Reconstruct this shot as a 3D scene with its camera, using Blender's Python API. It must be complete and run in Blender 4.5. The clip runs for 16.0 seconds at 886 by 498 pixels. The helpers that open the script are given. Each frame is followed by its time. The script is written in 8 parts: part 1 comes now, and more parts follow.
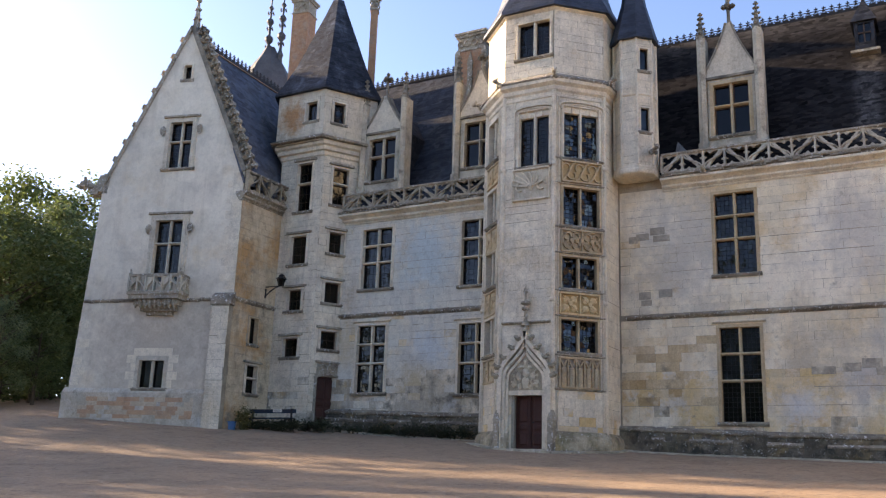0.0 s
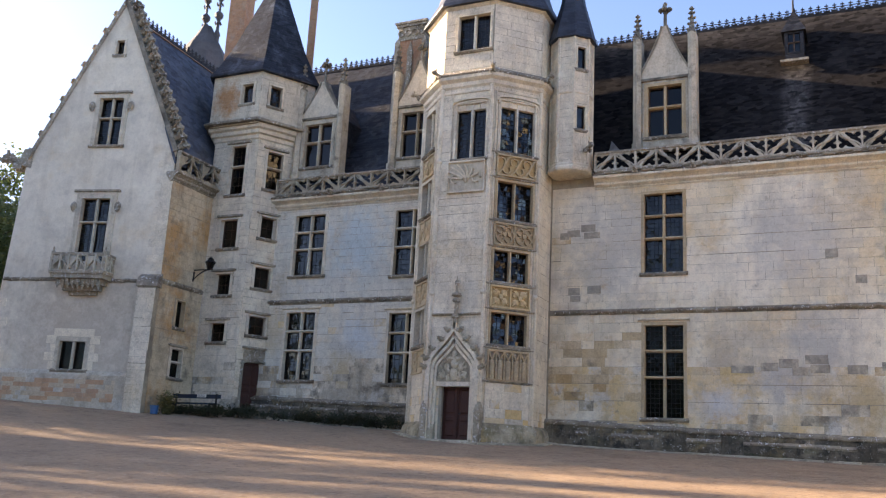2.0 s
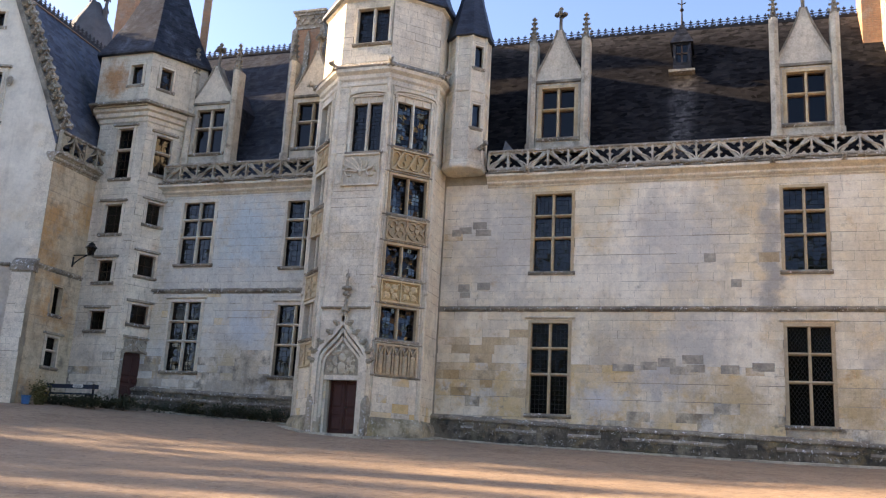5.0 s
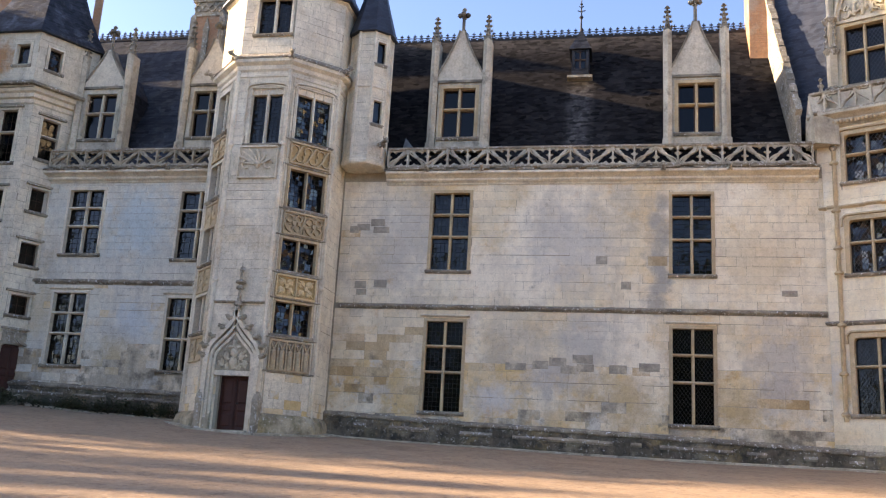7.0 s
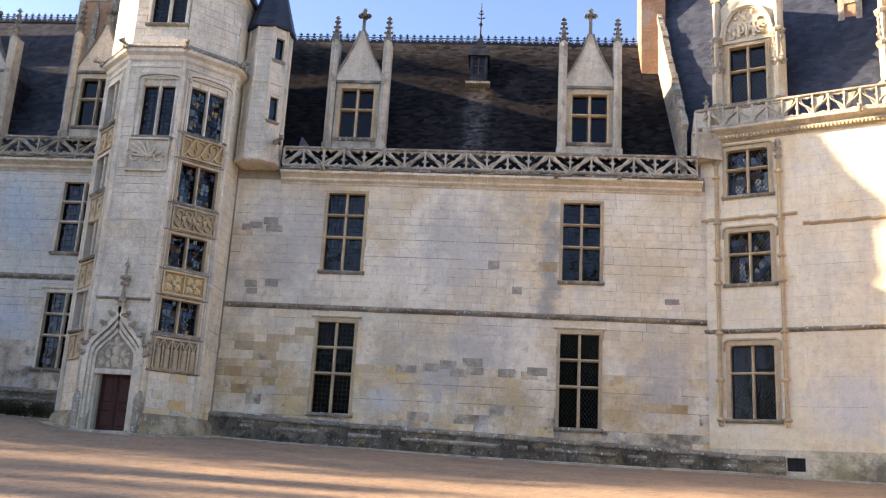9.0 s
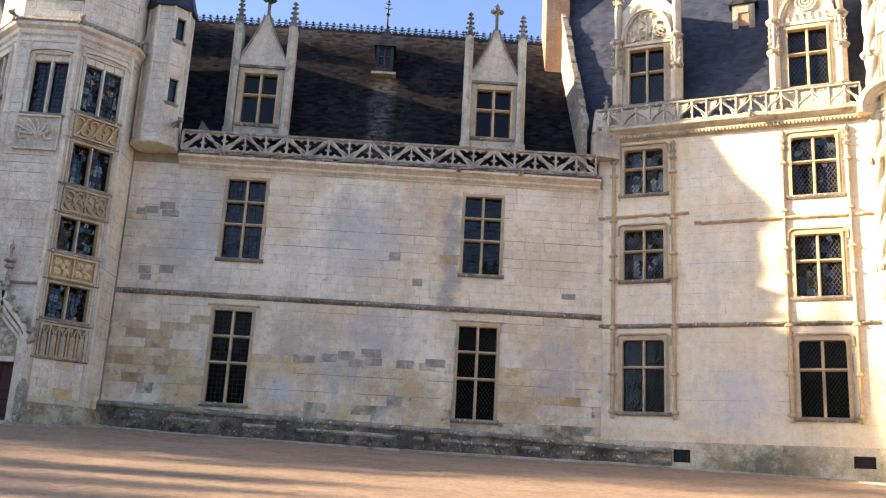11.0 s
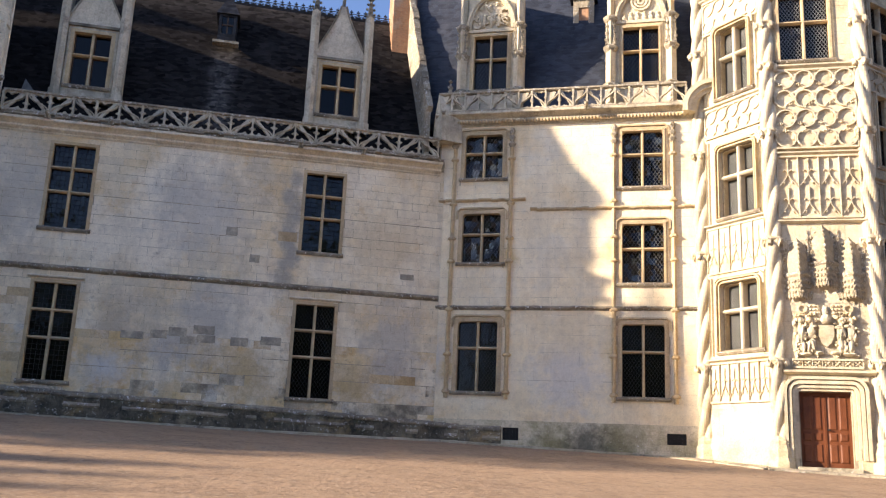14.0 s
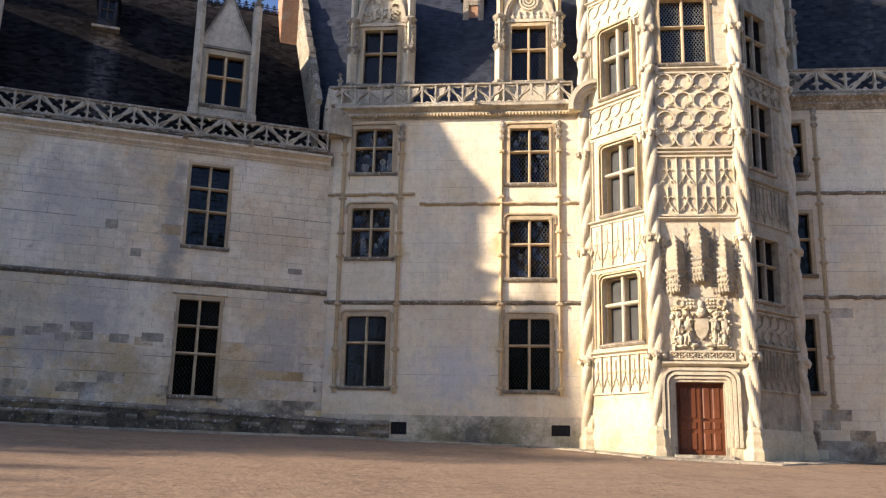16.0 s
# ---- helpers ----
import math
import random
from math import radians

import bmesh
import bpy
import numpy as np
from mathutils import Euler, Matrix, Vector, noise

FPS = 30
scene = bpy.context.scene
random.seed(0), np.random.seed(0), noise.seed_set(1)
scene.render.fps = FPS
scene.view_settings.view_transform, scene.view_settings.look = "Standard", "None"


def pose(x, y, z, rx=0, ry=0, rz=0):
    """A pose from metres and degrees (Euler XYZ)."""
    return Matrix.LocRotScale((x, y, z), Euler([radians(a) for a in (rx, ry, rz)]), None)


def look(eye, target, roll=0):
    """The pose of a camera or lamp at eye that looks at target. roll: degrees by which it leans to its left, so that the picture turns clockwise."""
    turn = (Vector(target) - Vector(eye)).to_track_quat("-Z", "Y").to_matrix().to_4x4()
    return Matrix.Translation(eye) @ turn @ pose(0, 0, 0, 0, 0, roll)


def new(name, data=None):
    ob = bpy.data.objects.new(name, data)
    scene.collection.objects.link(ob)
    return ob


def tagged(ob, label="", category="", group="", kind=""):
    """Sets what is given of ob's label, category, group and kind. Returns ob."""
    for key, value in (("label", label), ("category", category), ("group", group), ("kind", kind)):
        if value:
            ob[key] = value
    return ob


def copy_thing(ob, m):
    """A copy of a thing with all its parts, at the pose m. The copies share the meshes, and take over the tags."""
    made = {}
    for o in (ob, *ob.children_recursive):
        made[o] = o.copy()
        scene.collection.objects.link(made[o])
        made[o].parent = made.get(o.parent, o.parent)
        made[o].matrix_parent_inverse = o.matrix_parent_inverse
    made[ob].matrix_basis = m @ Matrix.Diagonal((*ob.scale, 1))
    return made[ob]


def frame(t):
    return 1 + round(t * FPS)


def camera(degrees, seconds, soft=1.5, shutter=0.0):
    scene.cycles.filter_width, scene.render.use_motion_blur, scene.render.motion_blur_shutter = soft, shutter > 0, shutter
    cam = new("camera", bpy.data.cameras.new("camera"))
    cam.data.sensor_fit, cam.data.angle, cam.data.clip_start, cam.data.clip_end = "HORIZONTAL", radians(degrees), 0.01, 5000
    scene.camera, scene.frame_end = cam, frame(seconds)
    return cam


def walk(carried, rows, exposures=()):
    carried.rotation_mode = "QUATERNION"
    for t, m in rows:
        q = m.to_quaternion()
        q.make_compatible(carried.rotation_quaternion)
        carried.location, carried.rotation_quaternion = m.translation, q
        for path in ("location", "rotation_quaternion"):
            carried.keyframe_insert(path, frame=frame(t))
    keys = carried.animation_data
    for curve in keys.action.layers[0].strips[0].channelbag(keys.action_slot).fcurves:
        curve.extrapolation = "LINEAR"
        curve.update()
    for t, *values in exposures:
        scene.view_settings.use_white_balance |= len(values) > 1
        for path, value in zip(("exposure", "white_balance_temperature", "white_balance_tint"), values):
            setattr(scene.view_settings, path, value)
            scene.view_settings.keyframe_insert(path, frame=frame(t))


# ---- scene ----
cam = camera(51.39, 16.0, soft=1.25)
EYE = 1.6
EXPOSURES = [(0.0, 2.22, 7850, 16), (3.0, 2.40, 7950, 16), (9.0, 2.44, 7800, 16), (11.5, 2.22, 7500, 15), (13.5, 1.79, 7150, 15), (14.5, 1.57, 6950, 15), (16.0, 1.24, 6750, 15)]
PATH = [
    (0.0, pose(0, 0, EYE, 104.01, -1.95, 29.08)),
    (0.5, pose(0, 0, EYE, 103.97, -2.28, 27.95)),
    (1.0, pose(0, 0, EYE, 103.76, -2.86, 26.66)),
    (1.5, pose(0, 0, EYE, 103.62, -2.94, 25.65)),
    (2.0, pose(0, 0, EYE, 103.60, -2.97, 24.53)),
    (2.5, pose(0, 0, EYE, 103.50, -2.76, 23.88)),
    (3.0, pose(0, 0, EYE, 103.48, -2.59, 22.90)),
    (5.5, pose(0, 0, EYE, 103.65, -3.10, 16.12)),
    (6.0, pose(0, 0, EYE, 103.73, -2.99, 14.61)),
    (6.5, pose(0, 0, EYE, 104.04, -3.38, 12.87)),
    (7.0, pose(0, 0, EYE, 103.81, -3.12, 11.01)),
    (7.5, pose(0, 0, EYE, 104.25, -3.30, 8.64)),
    (8.0, pose(0, 0, EYE, 104.37, -3.25, 7.01)),
    (8.5, pose(0, 0, EYE, 104.45, -3.27, 5.28)),
    (9.0, pose(0, 0, EYE, 104.30, -3.11, 4.21)),
    (11.5, pose(0, 0, EYE, 104.07, -3.04, -3.74)),
    (12.0, pose(0, 0, EYE, 103.96, -3.02, -5.29)),
    (12.5, pose(0, 0, EYE, 103.77, -2.99, -7.06)),
    (13.0, pose(0, 0, EYE, 103.83, -2.92, -8.25)),
    (13.5, pose(0, 0, EYE, 103.70, -2.50, -9.80)),
    (14.0, pose(0, 0, EYE, 103.30, -2.51, -12.20)),
    (14.5, pose(0, 0, EYE, 103.14, -1.88, -13.70)),
    (15.0, pose(0, 0, EYE, 103.41, -1.75, -15.20)),
    (15.5, pose(0, 0, EYE, 103.68, -1.62, -16.42)),
    (16.0, pose(0, 0, EYE, 103.19, -1.25, -18.98)),
]
walk(cam, PATH, EXPOSURES)

# ---- light ----
SUN_BEARING, SUN_UP = 91.5, 18.3          # degrees left of +y, degrees over the horizon
b, e = radians(SUN_BEARING), radians(SUN_UP)
SUN_DIR = Vector((-math.sin(b) * math.cos(e), math.cos(b) * math.cos(e), math.sin(e)))
world = bpy.data.worlds.new("world")
scene.world = world
world.use_nodes = True
sky = world.node_tree.nodes.new("ShaderNodeTexSky")
sky.sky_type = "NISHITA"
sky.sun_disc = False
sky.sun_elevation = e
sky.sun_rotation = -b
sky.air_density, sky.dust_density, sky.ozone_density = 0.50, 0.7, 3.0
back = world.node_tree.nodes["Background"]
back.inputs["Strength"].default_value = 0.13
world.node_tree.links.new(sky.outputs["Color"], back.inputs["Color"])
sun = new("sun", bpy.data.lights.new("sun", "SUN"))
sun.data.energy, sun.data.angle, sun.data.color = 4.3, radians(0.6), (1.0, 0.87, 0.70)
sun.matrix_world = look(SUN_DIR * 80, (0, 0, 0))


# ---- materials ----
def nodes_of(name):
    m = bpy.data.materials.new(name)
    m.use_nodes = True
    return m, m.node_tree, m.node_tree.nodes["Principled BSDF"]


def add(nt, kind, **values):
    n = nt.nodes.new(kind)
    for k, v in values.items():
        n.inputs[k.replace("_", " ")].default_value = v
    return n


def ramp(nt, src, stops):
    r = nt.nodes.new("ShaderNodeValToRGB")
    while len(r.color_ramp.elements) < len(stops):
        r.color_ramp.elements.new(0.5)
    for el, (p, c) in zip(r.color_ramp.elements, stops):
        el.position, el.color = p, (*c, 1)
    nt.links.new(src, r.inputs[0])
    return r.outputs[0]


def mix(nt, fac, a, b, how="MIX"):
    n = nt.nodes.new("ShaderNodeMix")
    n.data_type, n.blend_type = "RGBA", how
    for sock, v in ((n.inputs[0], fac), (n.inputs[6], a), (n.inputs[7], b)):
        if isinstance(v, (int, float)):
            sock.default_value = v
        elif isinstance(v, tuple):
            sock.default_value = (*v, 1)
        else:
            nt.links.new(v, sock)
    return n.outputs[2]


def noise_at(nt, pos, scale, detail=4.0, rough=0.6, stretch=None):
    if stretch:
        mp = nt.nodes.new("ShaderNodeMapping")
        mp.inputs["Scale"].default_value = stretch
        nt.links.new(pos, mp.inputs["Vector"])
        pos = mp.outputs[0]
    n = add(nt, "ShaderNodeTexNoise", Scale=scale, Detail=detail, Roughness=rough)
    nt.links.new(pos, n.inputs["Vector"])
    return n.outputs["Fac"]


def piece_random(nt):
    """A number from 0 to 1 for each piece, whether an object of its own or an island of a joined mesh."""
    ob, geo = nt.nodes.new("ShaderNodeObjectInfo"), nt.nodes.new("ShaderNodeNewGeometry")
    s, f = nt.nodes.new("ShaderNodeMath"), nt.nodes.new("ShaderNodeMath")
    s.operation, f.operation = "ADD", "FRACT"
    nt.links.new(ob.outputs["Random"], s.inputs[0])
    nt.links.new(geo.outputs["Random Per Island"], s.inputs[1])
    nt.links.new(s.outputs[0], f.inputs[0])
    return f.outputs[0]


def warmed(c):
    """The colour shifted warmer: a little more red, less green and blue."""
    return (c[0] * 1.035, c[1] * 0.98, c[2] * 0.85)


def surface(name, tones, stain=(0.5, 0.5, 0.5), stain_amount=0.5, pieces=None, rough=0.85, bump=0.4, grain=18.0, broad=0.6,
            streak=0.0, metal=0.0, piece_mix=0.6, fleck=None, stain_at=(0.5, 0.72), patches=(), fleck_at=(0.545, 0.60), spots=(), wear=0.55, grit=1.0):
    """Stone, plaster, slate and the like: tones by a broad noise, a tone of its own for each piece, stains, streaks down the wall and a fine grain."""
    m, nt, bsdf = nodes_of(name)
    pos = nt.nodes.new("ShaderNodeNewGeometry").outputs["Position"]
    tones, stain = [warmed(t) for t in tones], warmed(stain)
    pieces = [(p, warmed(t)) for p, t in pieces] if pieces else None
    patches = [(warmed(t), *rest) for t, *rest in patches]
    n = len(tones)
    col = ramp(nt, noise_at(nt, pos, broad, 5.0), [(0.32 + 0.36 * i / max(n - 1, 1), t) for i, t in enumerate(tones)])
    if pieces:
        r = piece_random(nt)
        pc = ramp(nt, r, pieces)
        nt.nodes[-1].color_ramp.interpolation = "CONSTANT" if len(pieces) > 3 else "LINEAR"
        col = mix(nt, piece_mix, col, pc)
    if stain_amount:
        mask = ramp(nt, noise_at(nt, pos, 0.85, 8.0, 0.68), [(stain_at[0], (0, 0, 0)), (stain_at[1], (stain_amount,) * 3)])
        col = mix(nt, mask, col, stain)
    for i, (tint, scale, lo, hi, amount) in enumerate(patches):
        mp = nt.nodes.new("ShaderNodeMapping")
        mp.inputs["Location"].default_value = (7.3 * i + 3.1, 4.7 * i, 9.1 * i + 1.7)
        nt.links.new(pos, mp.inputs["Vector"])
        mask = ramp(nt, noise_at(nt, mp.outputs[0], scale, 9.0, 0.66), [(lo, (0, 0, 0)), (hi, (amount,) * 3)])
        col = mix(nt, mask, col, tint)
    if streak:
        mask = ramp(nt, noise_at(nt, pos, 1.0, 5.0, 0.6, (2.2, 2.2, 0.16)), [(0.52, (0, 0, 0)), (0.75, (streak,) * 3)])
        col = mix(nt, mask, col, stain)
    for centre, radius, tint in spots:
        col = mix(nt, spot_mask(nt, pos, centre, radius), col, tint)
    fine = noise_at(nt, pos, grain, 6.0, 0.7)
    shade = ramp(nt, fine, [(0.28, (0.74, 0.73, 0.72)), (0.72, (1.14, 1.14, 1.14))])
    col = mix(nt, grit, col, shade, "MULTIPLY")
    worn = ramp(nt, noise_at(nt, pos, 4.3, 9.0, 0.74), [(0.34, (0.66, 0.65, 0.64)), (0.50, (1.0, 1.0, 1.0)), (0.68, (1.12, 1.12, 1.12))])
    col = mix(nt, wear, col, worn, "MULTIPLY")
    if fleck:
        mask = ramp(nt, noise_at(nt, pos, 9.0, 6.0, 0.75), [(fleck_at[0], (0, 0, 0)), (fleck_at[1], (0.9,) * 3)])
        col = mix(nt, mask, col, fleck)
    nt.links.new(col, bsdf.inputs["Base Color"])
    bsdf.inputs["Roughness"].default_value, bsdf.inputs["Metallic"].default_value = rough, metal
    bsdf.inputs["Specular IOR Level"].default_value = 0.3
    bp = add(nt, "ShaderNodeBump", Strength=bump, Distance=0.02)
    nt.links.new(fine, bp.inputs["Height"])
    wide = add(nt, "ShaderNodeBump", Strength=bump * 0.7, Distance=0.08)
    nt.links.new(noise_at(nt, pos, 3.2, 4.0, 0.6), wide.inputs["Height"])
    nt.links.new(bp.outputs[0], wide.inputs["Normal"])
    nt.links.new(wide.outputs[0], bsdf.inputs["Normal"])
    return m


def spot_mask(nt, pos, centre, radius):
    """A stain with a ragged edge round one place."""
    d = nt.nodes.new("ShaderNodeVectorMath")
    d.operation = "DISTANCE"
    d.inputs[1].default_value = centre
    nt.links.new(pos, d.inputs[0])
    w = nt.nodes.new("ShaderNodeMath")
    w.operation = "MULTIPLY_ADD"
    w.inputs[1].default_value = 2.2 * radius
    nt.links.new(noise_at(nt, pos, 2.2, 7.0, 0.68), w.inputs[0])
    nt.links.new(d.outputs["Value"], w.inputs[2])
    rng = add(nt, "ShaderNodeMapRange", From_Min=1.1 * radius + radius * 1.0, From_Max=1.1 * radius + radius * 0.25, To_Max=0.8)
    nt.links.new(w.outputs[0], rng.inputs["Value"])
    return rng.outputs[0]


def glass_pane(name, tint, rough=0.03, quarrel=0.15, tilt=0.06, ior=1.5):
    """Old leaded glass: a tinted clear pane whose small quarrels each lean their own way, so that reflections break up."""
    m, nt, bsdf = nodes_of(name)
    nt.nodes.remove(bsdf)
    out = nt.nodes["Material Output"]
    clear, gloss, mx = add(nt, "ShaderNodeBsdfTransparent", Color=(*tint, 1)), add(nt, "ShaderNodeBsdfGlossy", Color=(1, 1, 1, 1), Roughness=rough), nt.nodes.new("ShaderNodeMixShader")
    fr = add(nt, "ShaderNodeFresnel", IOR=ior)
    geo = nt.nodes.new("ShaderNodeNewGeometry")
    pos = geo.outputs["Position"]
    cells = add(nt, "ShaderNodeTexVoronoi", Scale=1.0 / quarrel, Randomness=0.55)
    nt.links.new(pos, cells.inputs["Vector"])
    lean = nt.nodes.new("ShaderNodeVectorMath")
    lean.operation = "MULTIPLY_ADD"
    lean.inputs[1].default_value, lean.inputs[2].default_value = (2 * tilt,) * 3, (-tilt,) * 3
    nt.links.new(cells.outputs["Color"], lean.inputs[0])
    total, unit = nt.nodes.new("ShaderNodeVectorMath"), nt.nodes.new("ShaderNodeVectorMath")
    total.operation, unit.operation = "ADD", "NORMALIZE"
    nt.links.new(geo.outputs["Normal"], total.inputs[0])
    nt.links.new(lean.outputs[0], total.inputs[1])
    nt.links.new(total.outputs[0], unit.inputs[0])
    bp = add(nt, "ShaderNodeBump", Strength=0.2, Distance=0.02)
    nt.links.new(noise_at(nt, pos, 6.0, 2.0), bp.inputs["Height"])
    nt.links.new(unit.outputs[0], bp.inputs["Normal"])
    nt.links.new(bp.outputs[0], gloss.inputs["Normal"])
    nt.links.new(fr.outputs[0], mx.inputs[0])
    nt.links.new(clear.outputs[0], mx.inputs[1])
    nt.links.new(gloss.outputs[0], mx.inputs[2])
    nt.links.new(mx.outputs[0], out.inputs["Surface"])
    return m


def slate_mat(name, tones, lichen, lichen_amount, row=0.16, rough=0.55, low=13.0, high=21.0, top=None, run=None, vary=0.75, spec=0.25):
    """Slates in rows that follow the height, with lichen and run-off streaks."""
    m, nt, bsdf = nodes_of(name)
    pos = nt.nodes.new("ShaderNodeNewGeometry").outputs["Position"]
    col = ramp(nt, noise_at(nt, pos, 0.5, 6.0, 0.65), [(0.35 + 0.3 * i / (len(tones) - 1), t) for i, t in enumerate(tones)])
    cells = add(nt, "ShaderNodeTexVoronoi", Scale=1.0)
    mp = nt.nodes.new("ShaderNodeMapping")
    mp.inputs["Scale"].default_value = (3.6, 3.6, 1 / row)
    nt.links.new(pos, mp.inputs["Vector"])
    nt.links.new(mp.outputs[0], cells.inputs["Vector"])
    if top:
        sep = nt.nodes.new("ShaderNodeSeparateXYZ")
        nt.links.new(pos, sep.inputs[0])
        rng = add(nt, "ShaderNodeMapRange", From_Min=low, From_Max=high)
        nt.links.new(sep.outputs["Z"], rng.inputs["Value"])
        ad = nt.nodes.new("ShaderNodeMath")
        ad.operation = "MULTIPLY_ADD"
        ad.inputs[1].default_value, ad.inputs[2].default_value = 0.55, -0.28
        nt.links.new(noise_at(nt, pos, 0.55, 6.0, 0.65, (1.0, 1.0, 0.5)), ad.inputs[0])
        ad2 = nt.nodes.new("ShaderNodeMath")
        nt.links.new(ad.outputs[0], ad2.inputs[0])
        nt.links.new(rng.outputs[0], ad2.inputs[1])
        mask = ramp(nt, ad2.outputs[0], [(0.55, (0, 0, 0)), (0.9, (0.9,) * 3)])
        col = mix(nt, mask, col, top)
    if run:
        sx = nt.nodes.new("ShaderNodeSeparateXYZ")
        nt.links.new(pos, sx.inputs[0])
        off, far, under, both = (nt.nodes.new("ShaderNodeMath") for _ in range(4))
        off.operation, far.operation, under.operation, both.operation = "SUBTRACT", "ABSOLUTE", "LESS_THAN", "MULTIPLY"
        off.inputs[1].default_value, under.inputs[1].default_value = run[0], run[2]
        nt.links.new(sx.outputs["X"], off.inputs[0])
        nt.links.new(off.outputs[0], far.inputs[0])
        nt.links.new(sx.outputs["Z"], under.inputs[0])
        edge = add(nt, "ShaderNodeMapRange", From_Min=run[1], From_Max=run[1] * 0.3)
        nt.links.new(far.outputs[0], edge.inputs["Value"])
        nt.links.new(edge.outputs[0], both.inputs[0])
        nt.links.new(under.outputs[0], both.inputs[1])
        streaks = ramp(nt, noise_at(nt, pos, 1.0, 6.0, 0.7, (6.0, 6.0, 0.10)), [(0.32, (0.1,) * 3), (0.66, (0.75,) * 3)])
        col = mix(nt, mix(nt, 1.0, both.outputs[0], streaks, "MULTIPLY"), col, (0.12, 0.11, 0.103))
    mask = ramp(nt, noise_at(nt, pos, 1.0, 6.0, 0.7, (1.2, 1.2, 0.22)), [(0.5, (0, 0, 0)), (0.72, (lichen_amount,) * 3)])
    col = mix(nt, mask, col, lichen)
    tone = ramp(nt, cells.outputs["Color"], [(0.0, (1 - vary,) * 3), (1.0, (1 + vary,) * 3)])
    col = mix(nt, 1.0, col, tone, "MULTIPLY")
    nt.links.new(col, bsdf.inputs["Base Color"])
    bsdf.inputs["Roughness"].default_value = rough
    bsdf.inputs["Specular IOR Level"].default_value = spec
    wave = add(nt, "ShaderNodeTexWave", Scale=0.314 / row, Distortion=0.5)
    wave.bands_direction, wave.wave_profile = "Z", "SAW"
    nt.links.new(pos, wave.inputs["Vector"])
    bp = add(nt, "ShaderNodeBump", Strength=1.0, Distance=0.06)
    hm = mix(nt, 0.5, wave.outputs["Color"], cells.outputs["Color"])
    nt.links.new(hm, bp.inputs["Height"])
    nt.links.new(bp.outputs[0], bsdf.inputs["Normal"])
    return m


ASHLAR_TONES = [(0.0, (0.74, 0.67, 0.55)), (0.22, (0.64, 0.58, 0.485)), (0.42, (0.80, 0.735, 0.62)), (0.62, (0.73, 0.625, 0.46)),
                (0.80, (0.58, 0.53, 0.455)), (0.90, (0.69, 0.56, 0.375)), (0.965, (0.46, 0.43, 0.385)), (0.98, (0.78, 0.715, 0.60))]
OCHRE_P, GREY_P, PALE_P, RUST_P, DARK_P = (0.64, 0.46, 0.225), (0.38, 0.36, 0.34), (0.82, 0.785, 0.71), (0.50, 0.29, 0.11), (0.17, 0.158, 0.14)
LIME_P = (0.63, 0.645, 0.66)
ASHLAR = surface("limestone_ashlar", [(0.66, 0.605, 0.51), (0.77, 0.70, 0.565), (0.79, 0.70, 0.545)], (0.47, 0.44, 0.39), 0.4, ASHLAR_TONES, bump=0.6, streak=0.45, piece_mix=0.42, grit=0.55, wear=0.4,
                 patches=((OCHRE_P, 0.38, 0.50, 0.66, 0.55), (PALE_P, 0.33, 0.47, 0.57, 0.8), (GREY_P, 0.42, 0.52, 0.63, 0.5), (RUST_P, 1.1, 0.60, 0.72, 0.5), (DARK_P, 2.6, 0.60, 0.72, 0.55)),
                 spots=(((-8.2, 32, 10.2), 2.2, (0.51, 0.475, 0.40)), ((-2.2, 32, 9.8), 2.0, (0.545, 0.515, 0.44)), ((-1.4, 32, 6.3), 1.5, (0.48, 0.455, 0.39)), ((4.9, 32, 6.1), 1.3, (0.49, 0.455, 0.385)), ((4.4, 32, 9.3), 1.4, (0.66, 0.55, 0.38)),
                        *(((0.95 + 0.08 * (k % 3), 32, 7.8 + 0.5 * k), 0.5, (0.36, 0.335, 0.29)) for k in range(8))))
ASHLAR_LOW = surface("ochre_ashlar", [(0.55, 0.48, 0.375), (0.69, 0.575, 0.385), (0.72, 0.63, 0.485)], (0.38, 0.34, 0.285), 0.4,
                     [(0.0, (0.72, 0.64, 0.52)), (0.2, (0.68, 0.52, 0.29)), (0.4, (0.60, 0.54, 0.45)), (0.55, (0.74, 0.62, 0.42)), (0.75, (0.62, 0.45, 0.23)), (0.86, (0.50, 0.46, 0.39)), (0.92, (0.74, 0.665, 0.54))], bump=0.7, streak=0.35, piece_mix=0.42, grit=0.6, wear=0.45,
                     patches=((OCHRE_P, 0.45, 0.45, 0.62, 0.7), (PALE_P, 0.5, 0.49, 0.60, 0.8), (LIME_P, 0.8, 0.55, 0.63, 0.7), (RUST_P, 1.3, 0.57, 0.69, 0.7), (GREY_P, 0.9, 0.55, 0.68, 0.55), (DARK_P, 2.2, 0.59, 0.70, 0.7)),
                     spots=(((-2.4, 32, 5.4), 1.5, (0.47, 0.445, 0.40)), ((-4.6, 32, 4.3), 0.9, (0.62, 0.61, 0.58)), ((4.9, 32, 5.0), 1.3, (0.44, 0.41, 0.365)), ((-0.2, 32, 4.4), 1.3, (0.52, 0.39, 0.21)), ((3.6, 32, 4.2), 0.9, (0.50, 0.37, 0.20))))
